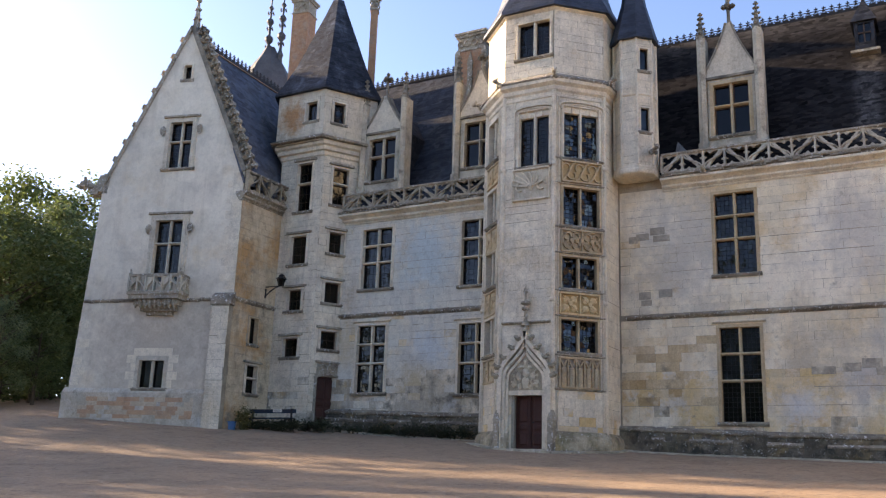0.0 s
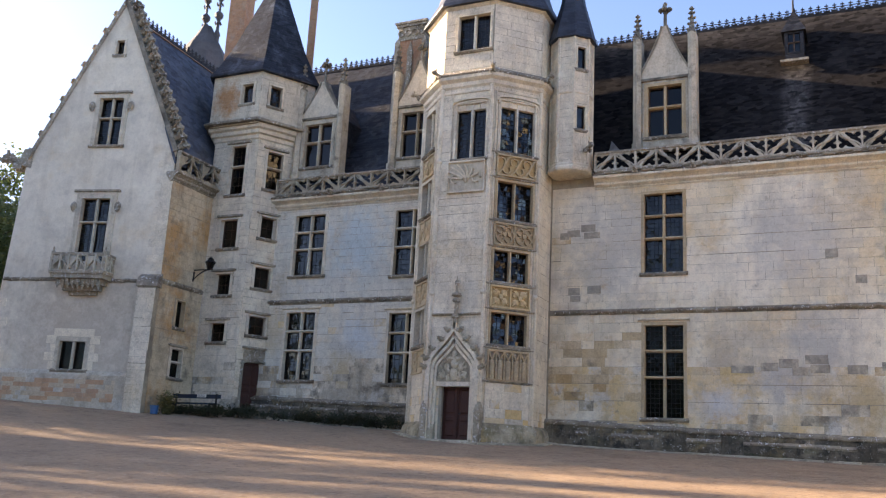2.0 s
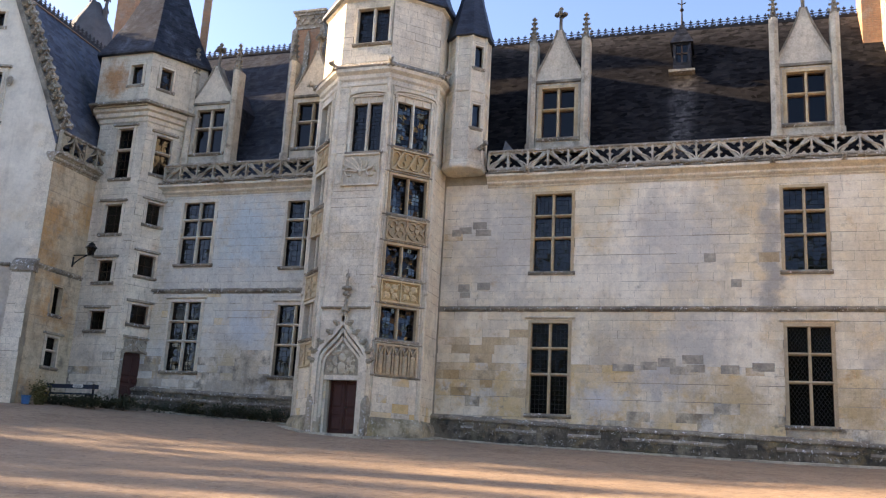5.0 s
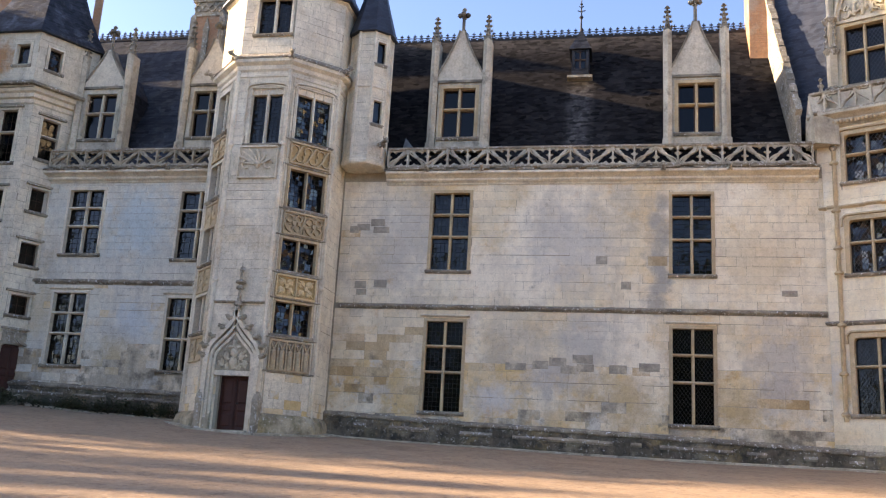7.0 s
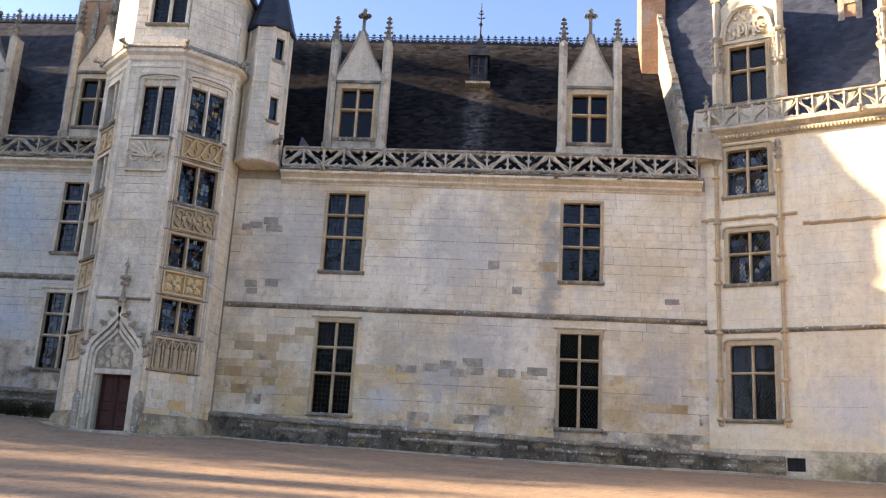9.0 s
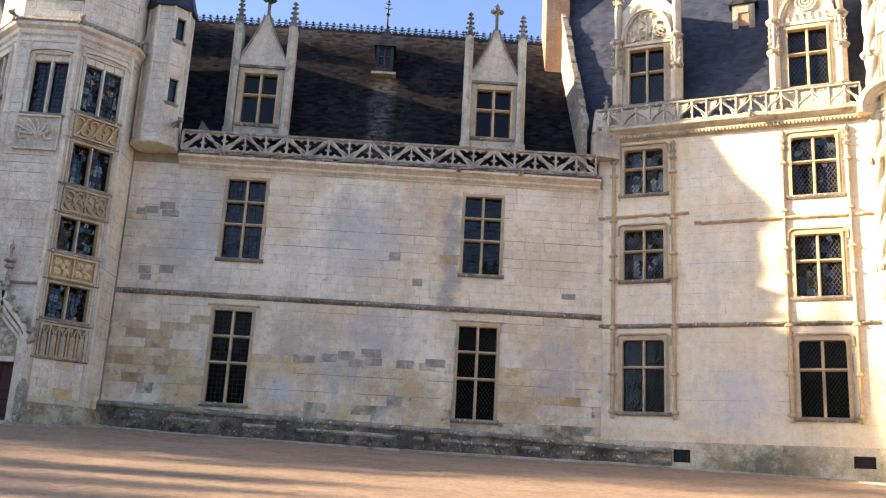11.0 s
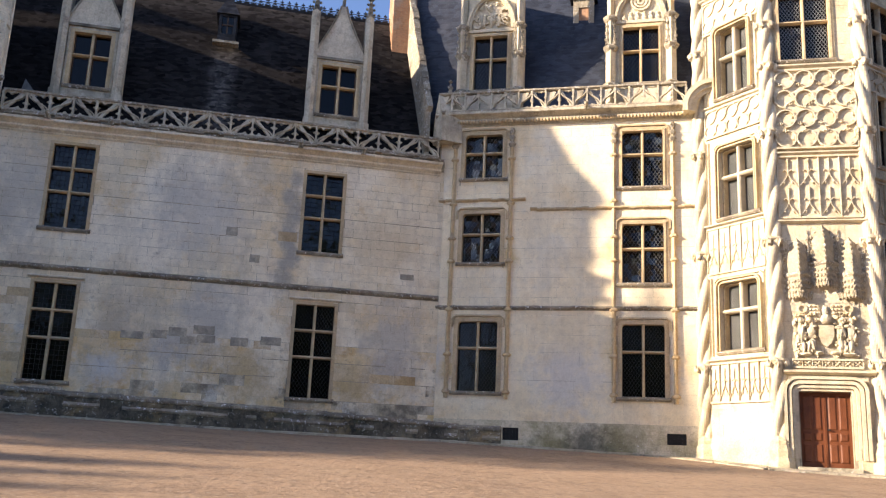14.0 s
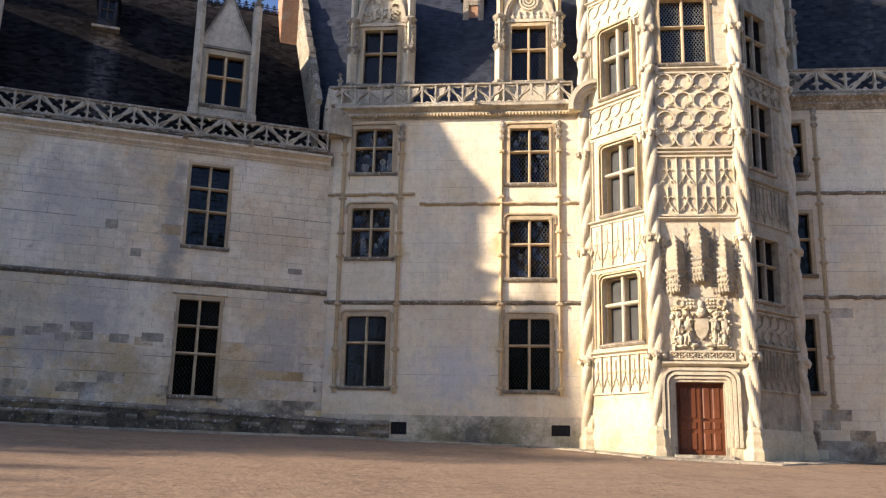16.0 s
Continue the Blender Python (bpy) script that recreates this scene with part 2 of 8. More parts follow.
ASHLAR_DAMP = surface("damp_stained_ashlar", [(0.42, 0.385, 0.33), (0.60, 0.52, 0.40), (0.68, 0.62, 0.52)], (0.17, 0.157, 0.137), 0.65,
                      [(0.0, (0.60, 0.54, 0.45)), (0.2, (0.50, 0.37, 0.21)), (0.4, (0.46, 0.42, 0.36)), (0.6, (0.60, 0.50, 0.35)), (0.8, (0.32, 0.29, 0.25)), (0.92, (0.60, 0.55, 0.48))], bump=0.8, streak=0.6, piece_mix=0.4, stain_at=(0.50, 0.66),
                      patches=((PALE_P, 0.6, 0.49, 0.62, 0.7), (LIME_P, 0.9, 0.53, 0.63, 0.7), (RUST_P, 1.2, 0.55, 0.70, 0.6), (GREY_P, 0.8, 0.48, 0.62, 0.7), (DARK_P, 1.7, 0.50, 0.62, 0.85)))
ASHLAR_OCHRE = surface("deep_ochre_ashlar", [(0.44, 0.325, 0.20), (0.56, 0.425, 0.265), (0.60, 0.50, 0.36)], (0.26, 0.19, 0.11), 0.6,
                       [(0.0, (0.64, 0.53, 0.39)), (0.2, (0.50, 0.33, 0.165)), (0.4, (0.58, 0.45, 0.30)), (0.6, (0.42, 0.28, 0.14)), (0.75, (0.64, 0.56, 0.44)), (0.9, (0.36, 0.29, 0.21))], bump=0.7, streak=0.4, piece_mix=0.45,
                       patches=((PALE_P, 0.7, 0.50, 0.62, 0.6), (DARK_P, 2.0, 0.56, 0.70, 0.7)))
ASHLAR_BLUE = surface("bluish_ashlar", [(0.62, 0.615, 0.595), (0.71, 0.70, 0.66), (0.73, 0.67, 0.57)], (0.44, 0.45, 0.46), 0.4,
                      [(0.0, (0.62, 0.62, 0.60)), (0.35, (0.56, 0.55, 0.52)), (0.7, (0.68, 0.64, 0.56)), (1.0, (0.60, 0.54, 0.44))], bump=0.6, streak=0.45, piece_mix=0.35,
                      patches=(((0.50, 0.555, 0.56), 0.4, 0.46, 0.62, 0.55), (OCHRE_P, 0.5, 0.53, 0.68, 0.6), (GREY_P, 0.9, 0.54, 0.70, 0.5)),
                      spots=(((-19.0, 32, 10.6), 1.8, (0.47, 0.555, 0.56)), ((-18.6, 32, 6.6), 1.2, (0.55, 0.60, 0.60)), ((-22.8, 32, 7.0), 1.2, (0.60, 0.49, 0.32)), ((-19.2, 32, 5.2), 1.3, (0.50, 0.39, 0.22))))
MORTAR = surface("lime_mortar", [(0.22, 0.20, 0.17), (0.42, 0.385, 0.325)], (0.12, 0.11, 0.10), 0.5, bump=0.6)
TOWER_STONE = surface("tower_limestone", [(0.63, 0.595, 0.535), (0.75, 0.70, 0.615), (0.70, 0.635, 0.53)], (0.38, 0.36, 0.33), 0.42,
                      [(0.0, (0.66, 0.605, 0.52)), (0.3, (0.58, 0.535, 0.465)), (0.55, (0.68, 0.615, 0.515)), (0.8, (0.60, 0.52, 0.40)), (0.92, (0.54, 0.49, 0.43))], bump=0.6, streak=0.65, piece_mix=0.30,
                      patches=((OCHRE_P, 0.6, 0.54, 0.74, 0.4), (GREY_P, 0.7, 0.51, 0.68, 0.6), (PALE_P, 0.8, 0.48, 0.62, 0.65), (DARK_P, 1.8, 0.61, 0.74, 0.6), (RUST_P, 0.9, 0.60, 0.74, 0.35)))
CROWN_STONE = surface("stained_crown_limestone", [(0.56, 0.535, 0.485), (0.68, 0.64, 0.56), (0.63, 0.57, 0.48)], (0.34, 0.32, 0.29), 0.5,
                      [(0.0, (0.64, 0.595, 0.52)), (0.5, (0.56, 0.52, 0.455)), (1.0, (0.66, 0.60, 0.50))], bump=0.6, streak=0.6, piece_mix=0.25,
                      patches=((GREY_P, 0.7, 0.48, 0.66, 0.7), (DARK_P, 1.8, 0.60, 0.74, 0.6)), spots=(((-25.35, 30.5, 17.15), 1.05, (0.43, 0.175, 0.04)),))
PALE_STONE = surface("pale_carved_stone", [(0.45, 0.42, 0.355), (0.60, 0.56, 0.48), (0.56, 0.495, 0.40)], (0.32, 0.275, 0.205), 0.5, wear=0.55, grit=0.6, bump=0.6, streak=0.45,
                     patches=((OCHRE_P, 0.8, 0.54, 0.72, 0.5), (GREY_P, 1.1, 0.55, 0.70, 0.5), (DARK_P, 2.3, 0.61, 0.72, 0.5)))
DORMER_STONE = surface("weathered_dormer_stone", [(0.40, 0.38, 0.335), (0.58, 0.55, 0.485), (0.50, 0.465, 0.39)], (0.21, 0.20, 0.18), 0.6, bump=0.8, streak=0.7,
                       patches=((GREY_P, 0.9, 0.48, 0.64, 0.7), (DARK_P, 2.0, 0.56, 0.68, 0.8), (OCHRE_P, 1.0, 0.56, 0.72, 0.4)))
# Weathered carving; its dark tone also paints shade on the ornate tower's right faces.
WEATHERED_SHADE = surface("weathered_shade_carved_stone", [(0.24, 0.22, 0.18), (0.42, 0.38, 0.31), (0.34, 0.30, 0.235)], (0.13, 0.12, 0.10), 0.6, bump=0.8, streak=0.6,
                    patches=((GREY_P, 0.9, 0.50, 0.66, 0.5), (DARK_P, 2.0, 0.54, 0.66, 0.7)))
QUOIN_STONE = surface("pale_quoin_stone", [(0.70, 0.655, 0.57), (0.79, 0.74, 0.645)], (0.50, 0.46, 0.39), 0.35, bump=0.4, streak=0.3)
DARK_CARVED = surface("blackened_carved_stone", [(0.10, 0.094, 0.085), (0.22, 0.205, 0.18), (0.34, 0.31, 0.265)], (0.05, 0.047, 0.043), 0.7, bump=0.9, streak=0.4, broad=1.6,
                      patches=((GREY_P, 1.4, 0.55, 0.68, 0.6),))
GABLE_STONE = surface("bleached_gable_stone", [(0.50, 0.47, 0.42), (0.64, 0.60, 0.53), (0.58, 0.52, 0.44)], (0.26, 0.245, 0.22), 0.5, bump=0.8, streak=0.5,
                      patches=((GREY_P, 1.0, 0.52, 0.68, 0.6), (DARK_P, 2.4, 0.60, 0.72, 0.6)))
WARM_STONE = surface("warm_window_stone", [(0.43, 0.35, 0.245), (0.56, 0.46, 0.325), (0.49, 0.378, 0.24)], (0.26, 0.225, 0.185), 0.55, bump=0.6, streak=0.4,
                     patches=((GREY_P, 1.1, 0.55, 0.72, 0.5),))
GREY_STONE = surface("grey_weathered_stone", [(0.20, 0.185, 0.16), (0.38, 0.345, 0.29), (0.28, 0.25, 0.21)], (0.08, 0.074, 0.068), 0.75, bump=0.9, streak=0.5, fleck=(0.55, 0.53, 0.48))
LICHEN_STONE = surface("lichened_string_stone", [(0.15, 0.135, 0.12), (0.28, 0.25, 0.215), (0.42, 0.38, 0.31)], (0.06, 0.056, 0.05), 0.7, bump=1.0, fleck=(0.80, 0.78, 0.74), fleck_at=(0.585, 0.62), broad=1.4, patches=((DARK_P, 1.6, 0.52, 0.62, 0.6),))
PLINTH = surface("damp_plinth_stone", [(0.09, 0.082, 0.068), (0.20, 0.175, 0.145), (0.36, 0.315, 0.25)], (0.055, 0.052, 0.042), 0.7,
                 [(0.0, (0.15, 0.135, 0.11)), (0.5, (0.08, 0.075, 0.064)), (1.0, (0.26, 0.22, 0.17))], bump=1.0, fleck=(0.48, 0.46, 0.41), fleck_at=(0.585, 0.64), piece_mix=0.12, broad=1.2, stain_at=(0.40, 0.58),
                 patches=((OCHRE_P, 0.8, 0.54, 0.70, 0.5), ((0.09, 0.10, 0.05), 1.2, 0.54, 0.68, 0.6), ((0.03, 0.029, 0.027), 2.4, 0.50, 0.62, 0.8)))
PLASTER = surface("lime_plaster", [(0.60, 0.57, 0.52), (0.70, 0.665, 0.605), (0.65, 0.60, 0.52)], (0.46, 0.41, 0.34), 0.45, bump=0.3, grain=14.0, streak=0.5, wear=0.3, grit=0.35,
                  patches=((GREY_P, 0.45, 0.54, 0.72, 0.45), (OCHRE_P, 0.6, 0.56, 0.74, 0.4), (PALE_P, 0.7, 0.52, 0.66, 0.5)), spots=(((-29.1, 27.4, 6.2), 4.2, (0.46, 0.39, 0.30)),))
RUBBLE = surface("rubble_stone", [(0.44, 0.37, 0.30), (0.54, 0.48, 0.40)], (0.34, 0.31, 0.27), 0.4,
                 [(0.0, (0.54, 0.46, 0.37)), (0.25, (0.48, 0.27, 0.17)), (0.5, (0.58, 0.50, 0.40)), (0.75, (0.54, 0.33, 0.21))], bump=0.8, piece_mix=0.75)
SLATE = slate_mat("dark_slate", [(0.014, 0.016, 0.021), (0.026, 0.029, 0.037), (0.018, 0.018, 0.020)], (0.10, 0.085, 0.065), 0.3)
OLD_SLATE = slate_mat("blackened_roof_tile", [(0.011, 0.010, 0.0105), (0.019, 0.017, 0.0165), (0.014, 0.0125, 0.013)], (0.034, 0.029, 0.026), 0.5, row=0.13, rough=0.9, low=17.4, high=20.9, top=(0.062, 0.055, 0.049), run=(-1.95, 0.62, 17.5), spec=0.06)
TURRET_SLATE = slate_mat("streaked_slate", [(0.008, 0.010, 0.015), (0.018, 0.022, 0.031), (0.011, 0.012, 0.016)], (0.10, 0.112, 0.135), 0.8, row=0.14)
BLUE_SLATE = slate_mat("blue_slate", [(0.022, 0.027, 0.040), (0.036, 0.043, 0.060), (0.028, 0.033, 0.045)], (0.09, 0.085, 0.09), 0.25, rough=0.45, vary=0.4)
WING_SLATE = slate_mat("mottled_blue_slate", [(0.045, 0.058, 0.084), (0.085, 0.103, 0.138), (0.060, 0.068, 0.078)], (0.17, 0.16, 0.14), 0.5, row=0.15, rough=0.5, vary=0.45)
BRICK = surface("orange_brick", [(0.38, 0.21, 0.14), (0.46, 0.28, 0.19)], (0.22, 0.17, 0.14), 0.6,
                [(0.0, (0.40, 0.22, 0.14)), (0.5, (0.48, 0.30, 0.20)), (1.0, (0.34, 0.19, 0.13))], bump=0.6, piece_mix=0.5, streak=0.5, patches=((GREY_P, 1.2, 0.52, 0.68, 0.6),))
IRON = surface("black_iron", [(0.015, 0.015, 0.017), (0.03, 0.03, 0.033)], (0.06, 0.04, 0.03), 0.3, rough=0.5, bump=0.2, metal=0.4)
CAME = surface("dark_lead_came", [(0.02, 0.02, 0.022), (0.035, 0.035, 0.038)], (0.02, 0.02, 0.02), 0.2, rough=0.7, bump=0.1)
LEAD = surface("grey_lead", [(0.16, 0.18, 0.21), (0.24, 0.26, 0.29)], (0.10, 0.10, 0.11), 0.4, rough=0.6, bump=0.2, metal=0.3)
DARK_LEAD = surface("dark_old_lead", [(0.05, 0.056, 0.068), (0.10, 0.11, 0.13)], (0.03, 0.03, 0.033), 0.5, rough=0.7, bump=0.3)
CASEMENT = surface("brown_casement_wood", [(0.050, 0.030, 0.020), (0.080, 0.048, 0.030)], (0.03, 0.02, 0.015), 0.3, rough=0.6, bump=0.3)
DARK_DOOR = surface("dark_red_door_wood", [(0.045, 0.014, 0.010), (0.070, 0.022, 0.014)], (0.025, 0.012, 0.01), 0.4, rough=0.5, bump=0.4, grain=40)
WARM_DOOR = surface("red_brown_door_wood", [(0.11, 0.036, 0.017), (0.175, 0.060, 0.027)], (0.05, 0.022, 0.012), 0.6, rough=0.5, bump=0.4, grain=40)
# Dark plaster: the dimness of the rooms is put into its colour.
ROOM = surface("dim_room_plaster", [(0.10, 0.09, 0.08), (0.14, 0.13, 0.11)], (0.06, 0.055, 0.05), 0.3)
GRAVEL = surface("pink_gravel", [(0.255, 0.18, 0.132), (0.342, 0.248, 0.184), (0.292, 0.208, 0.154)], (0.18, 0.131, 0.096), 0.5, rough=0.95, bump=0.6, grain=14.0, broad=0.35, wear=0.9, fleck=(0.40, 0.315, 0.235), fleck_at=(0.57, 0.64),
                 patches=(((0.33, 0.255, 0.19), 0.9, 0.54, 0.70, 0.5), ((0.13, 0.09, 0.067), 5.0, 0.57, 0.66, 0.6)))
KERB = surface("worn_kerb_stone", [(0.36, 0.335, 0.29), (0.60, 0.56, 0.48)], (0.13, 0.125, 0.095), 0.6, bump=1.0, patches=((DARK_P, 1.9, 0.52, 0.64, 0.8),), fleck=(0.6, 0.58, 0.52), fleck_at=(0.60, 0.66))
BARK = surface("bark", [(0.06, 0.045, 0.03), (0.11, 0.085, 0.06)], (0.03, 0.03, 0.02), 0.5, bump=1.0, grain=8)
BLUE_PAINT = surface("dark_blue_paint", [(0.012, 0.02, 0.04), (0.02, 0.03, 0.055)], (0.02, 0.02, 0.02), 0.3, rough=0.5)
BLUE_PLASTIC = surface("blue_plastic", [(0.03, 0.12, 0.30), (0.04, 0.15, 0.36)], (0.03, 0.08, 0.2), 0.2, rough=0.4)
WHITE_BOARD = surface("white_board", [(0.75, 0.76, 0.78), (0.8, 0.8, 0.8)], (0.6, 0.6, 0.6), 0.2)
GLASS = glass_pane("old_window_glass", (0.06, 0.06, 0.06), ior=1.42)
SPARK_GLASS = glass_pane("uneven_leaded_glass", (0.03, 0.03, 0.03), quarrel=0.20, tilt=0.28)
CALM_GLASS = glass_pane("plain_window_glass", (0.03, 0.03, 0.032), tilt=0.012, ior=1.33)


def leaf_mat(name, tones):
    m, nt, bsdf = nodes_of(name)
    geo = nt.nodes.new("ShaderNodeNewGeometry")
    col = ramp(nt, geo.outputs["Random Per Island"], [(i / (len(tones) - 1), t) for i, t in enumerate(tones)])
    col = mix(nt, 0.4, col, ramp(nt, noise_at(nt, geo.outputs["Position"], 0.5), [(0.35, tones[0]), (0.7, tones[-1])]))
    nt.links.new(col, bsdf.inputs["Base Color"])
    bsdf.inputs["Roughness"].default_value = 0.55
    tr = nt.nodes.new("ShaderNodeBsdfTranslucent")
    nt.links.new(col, tr.inputs["Color"])
    mx = add(nt, "ShaderNodeMixShader", Fac=0.35)
    nt.links.new(bsdf.outputs[0], mx.inputs[1])
    nt.links.new(tr.outputs[0], mx.inputs[2])
    nt.links.new(mx.outputs[0], nt.nodes["Material Output"].inputs["Surface"])
    return m


LEAVES = leaf_mat("green_leaves", [(0.056, 0.088, 0.028), (0.098, 0.14, 0.042), (0.19, 0.215, 0.07)])
SHRUB = leaf_mat("olive_shrub_leaves", [(0.06, 0.07, 0.025), (0.12, 0.11, 0.03), (0.20, 0.16, 0.05)])
WEEDS = leaf_mat("dark_weeds", [(0.020, 0.026, 0.010), (0.035, 0.042, 0.014), (0.06, 0.058, 0.022)])


# ---- mesh helpers ----
def mesh_of(name, bm, material):
    me = bpy.data.meshes.new(name)
    bmesh.ops.recalc_face_normals(bm, faces=bm.faces)
    bm.to_mesh(me)
    bm.free()
    if material:
        me.materials.append(material)
    return me


def part(name, bm, material, parent, label=""):
    """One bmesh as one mesh object under a thing or a part, in its parent's own axes."""
    ob = new(name, mesh_of(name, bm, material))
    ob.parent = parent
    return tagged(ob, label)


def share(name, me, parent, m=None):
    """Another object on a mesh that is already built."""
    ob = new(name, me)
    ob.parent = parent
    if m is not None:
        ob.matrix_basis = m
    return ob


def thing(name, m=None, label="", category="", group="", kind=""):
    ob = new(name)
    ob.matrix_basis = m if m is not None else Matrix()
    ob.empty_display_size = 0.2
    return tagged(ob, label, category, group, kind)


def prism(bm, pts, a, b, axis="y"):
    """A polygon swept from a to b: axis x sweeps (y, z) points, y sweeps (x, z), z sweeps (x, y)."""
    put = {"x": lambda p, s: (s, p[0], p[1]), "y": lambda p, s: (p[0], s, p[1]), "z": lambda p, s: (p[0], p[1], s)}[axis]
    va, vb = [bm.verts.new(put(p, a)) for p in pts], [bm.verts.new(put(p, b)) for p in pts]
    bm.faces.new(va)
    bm.faces.new(vb[::-1])
    for i in range(len(pts)):
        j = (i + 1) % len(pts)
        bm.faces.new((va[i], va[j], vb[j], vb[i]))


def box(bm, x0, x1, y0, y1, z0, z1):
    prism(bm, [(x0, z0), (x1, z0), (x1, z1), (x0, z1)], y0, y1)


def lathe(bm, profile, n=12, cx=0.0, cy=0.0, phase=0.0, squash=1.0, caps=True):
    """Rings of (radius, height) round an upright axis."""
    rings = []
    for r, z in profile:
        rings.append([bm.verts.new((cx + max(r, 1e-4) * math.cos(phase + k * math.tau / n), cy + squash * max(r, 1e-4) * math.sin(phase + k * math.tau / n), z)) for k in range(n)])
    for a, b_ in zip(rings, rings[1:]):
        for k in range(n):
            bm.faces.new((a[k], a[(k + 1) % n], b_[(k + 1) % n], b_[k]))
    if caps:
        bm.faces.new(rings[0][::-1])
        bm.faces.new(rings[-1])


def ribbon(bm, pts, width, y0, y1):
    """A flat bar of that width along (x, z) points, from depth y0 to y1."""
    n = len(pts)
    left, right = [], []
    for i in range(n):
        a, c = pts[max(i - 1, 0)], pts[min(i + 1, n - 1)]
        dx, dz = c[0] - a[0], c[1] - a[1]
        k = width / 2 / max(math.hypot(dx, dz), 1e-6)
        left.append((pts[i][0] - dz * k, pts[i][1] + dx * k))
        right.append((pts[i][0] + dz * k, pts[i][1] - dx * k))
    vs = [[bm.verts.new((p[0], y, p[1])) for p in side] for side in (left, right) for y in (y0, y1)]
    l0, l1, r0, r1 = vs
    for i in range(n - 1):
        bm.faces.new((l0[i], l0[i + 1], r0[i + 1], r0[i]))
        bm.faces.new((l1[i], r1[i], r1[i + 1], l1[i + 1]))
        bm.faces.new((l0[i], l1[i], l1[i + 1], l0[i + 1]))
        bm.faces.new((r0[i], r0[i + 1], r1[i + 1], r1[i]))
    bm.faces.new((l0[0], r0[0], r1[0], l1[0]))
    bm.faces.new((l0[-1], l1[-1], r1[-1], r0[-1]))


def arc(cx, cz, r, a0, a1, n=8):
    return [(cx + r * math.cos(radians(a0 + (a1 - a0) * i / n)), cz + r * math.sin(radians(a0 + (a1 - a0) * i / n))) for i in range(n + 1)]


def wall_grid(bm, u0, u1, z0, z1, thick, holes=(), mitre=(0.0, 0.0)):
    """A wall from u0 to u1 and z0 to z1, front at y = 0, with openings (u0, u1, z0, z1) cut right through."""
    us = sorted({round(v, 4) for v in (u0, u1, *[h[0] for h in holes], *[h[1] for h in holes]) if u0 <= v <= u1})
    zs = sorted({round(v, 4) for v in (z0, z1, *[h[2] for h in holes], *[h[3] for h in holes]) if z0 <= v <= z1})
    verts = {}

    def v(i, k, d):
        if (i, k, d) not in verts:
            u = us[i]
            if d:
                u = min(max(u, u0 + mitre[0]), u1 - mitre[1])
            verts[i, k, d] = bm.verts.new((u, thick * d, zs[k]))
        return verts[i, k, d]

    def solid(i, k):
        if not (0 <= i < len(us) - 1 and 0 <= k < len(zs) - 1):
            return False
        cu, cz = (us[i] + us[i + 1]) / 2, (zs[k] + zs[k + 1]) / 2
        return not any(h[0] < cu < h[1] and h[2] < cz < h[3] for h in holes)

    for i in range(len(us) - 1):
        for k in range(len(zs) - 1):
            if not solid(i, k):
                continue
            for d in (0, 1):
                bm.faces.new((v(i, k, d), v(i + 1, k, d), v(i + 1, k + 1, d), v(i, k + 1, d)))
            for di, dk, c in ((-1, 0, ((i, k), (i, k + 1))), (1, 0, ((i + 1, k), (i + 1, k + 1))), (0, -1, ((i, k), (i + 1, k))), (0, 1, ((i, k + 1), (i + 1, k + 1)))):
                if not solid(i + di, k + dk):
                    (a, b_), (c_, d_) = c
                    bm.faces.new((v(a, b_, 0), v(c_, d_, 0), v(c_, d_, 1), v(a, b_, 1)))


def stone_shape(bm, u0, u1, z0, z1, proud, edge=0.012):
    """One dressed stone: a block whose front edges are worn back."""
    f = [bm.verts.new((u, -proud, z)) for u, z in ((u0 + edge, z0 + edge), (u1 - edge, z0 + edge), (u1 - edge, z1 - edge), (u0 + edge, z1 - edge))]
    r = [bm.verts.new((u, 0.002, z)) for u, z in ((u0, z0), (u1, z0), (u1, z1), (u0, z1))]
    bm.faces.new(f)
    for i in range(4):
        bm.faces.new((f[i], r[i], r[(i + 1) % 4], f[(i + 1) % 4]))


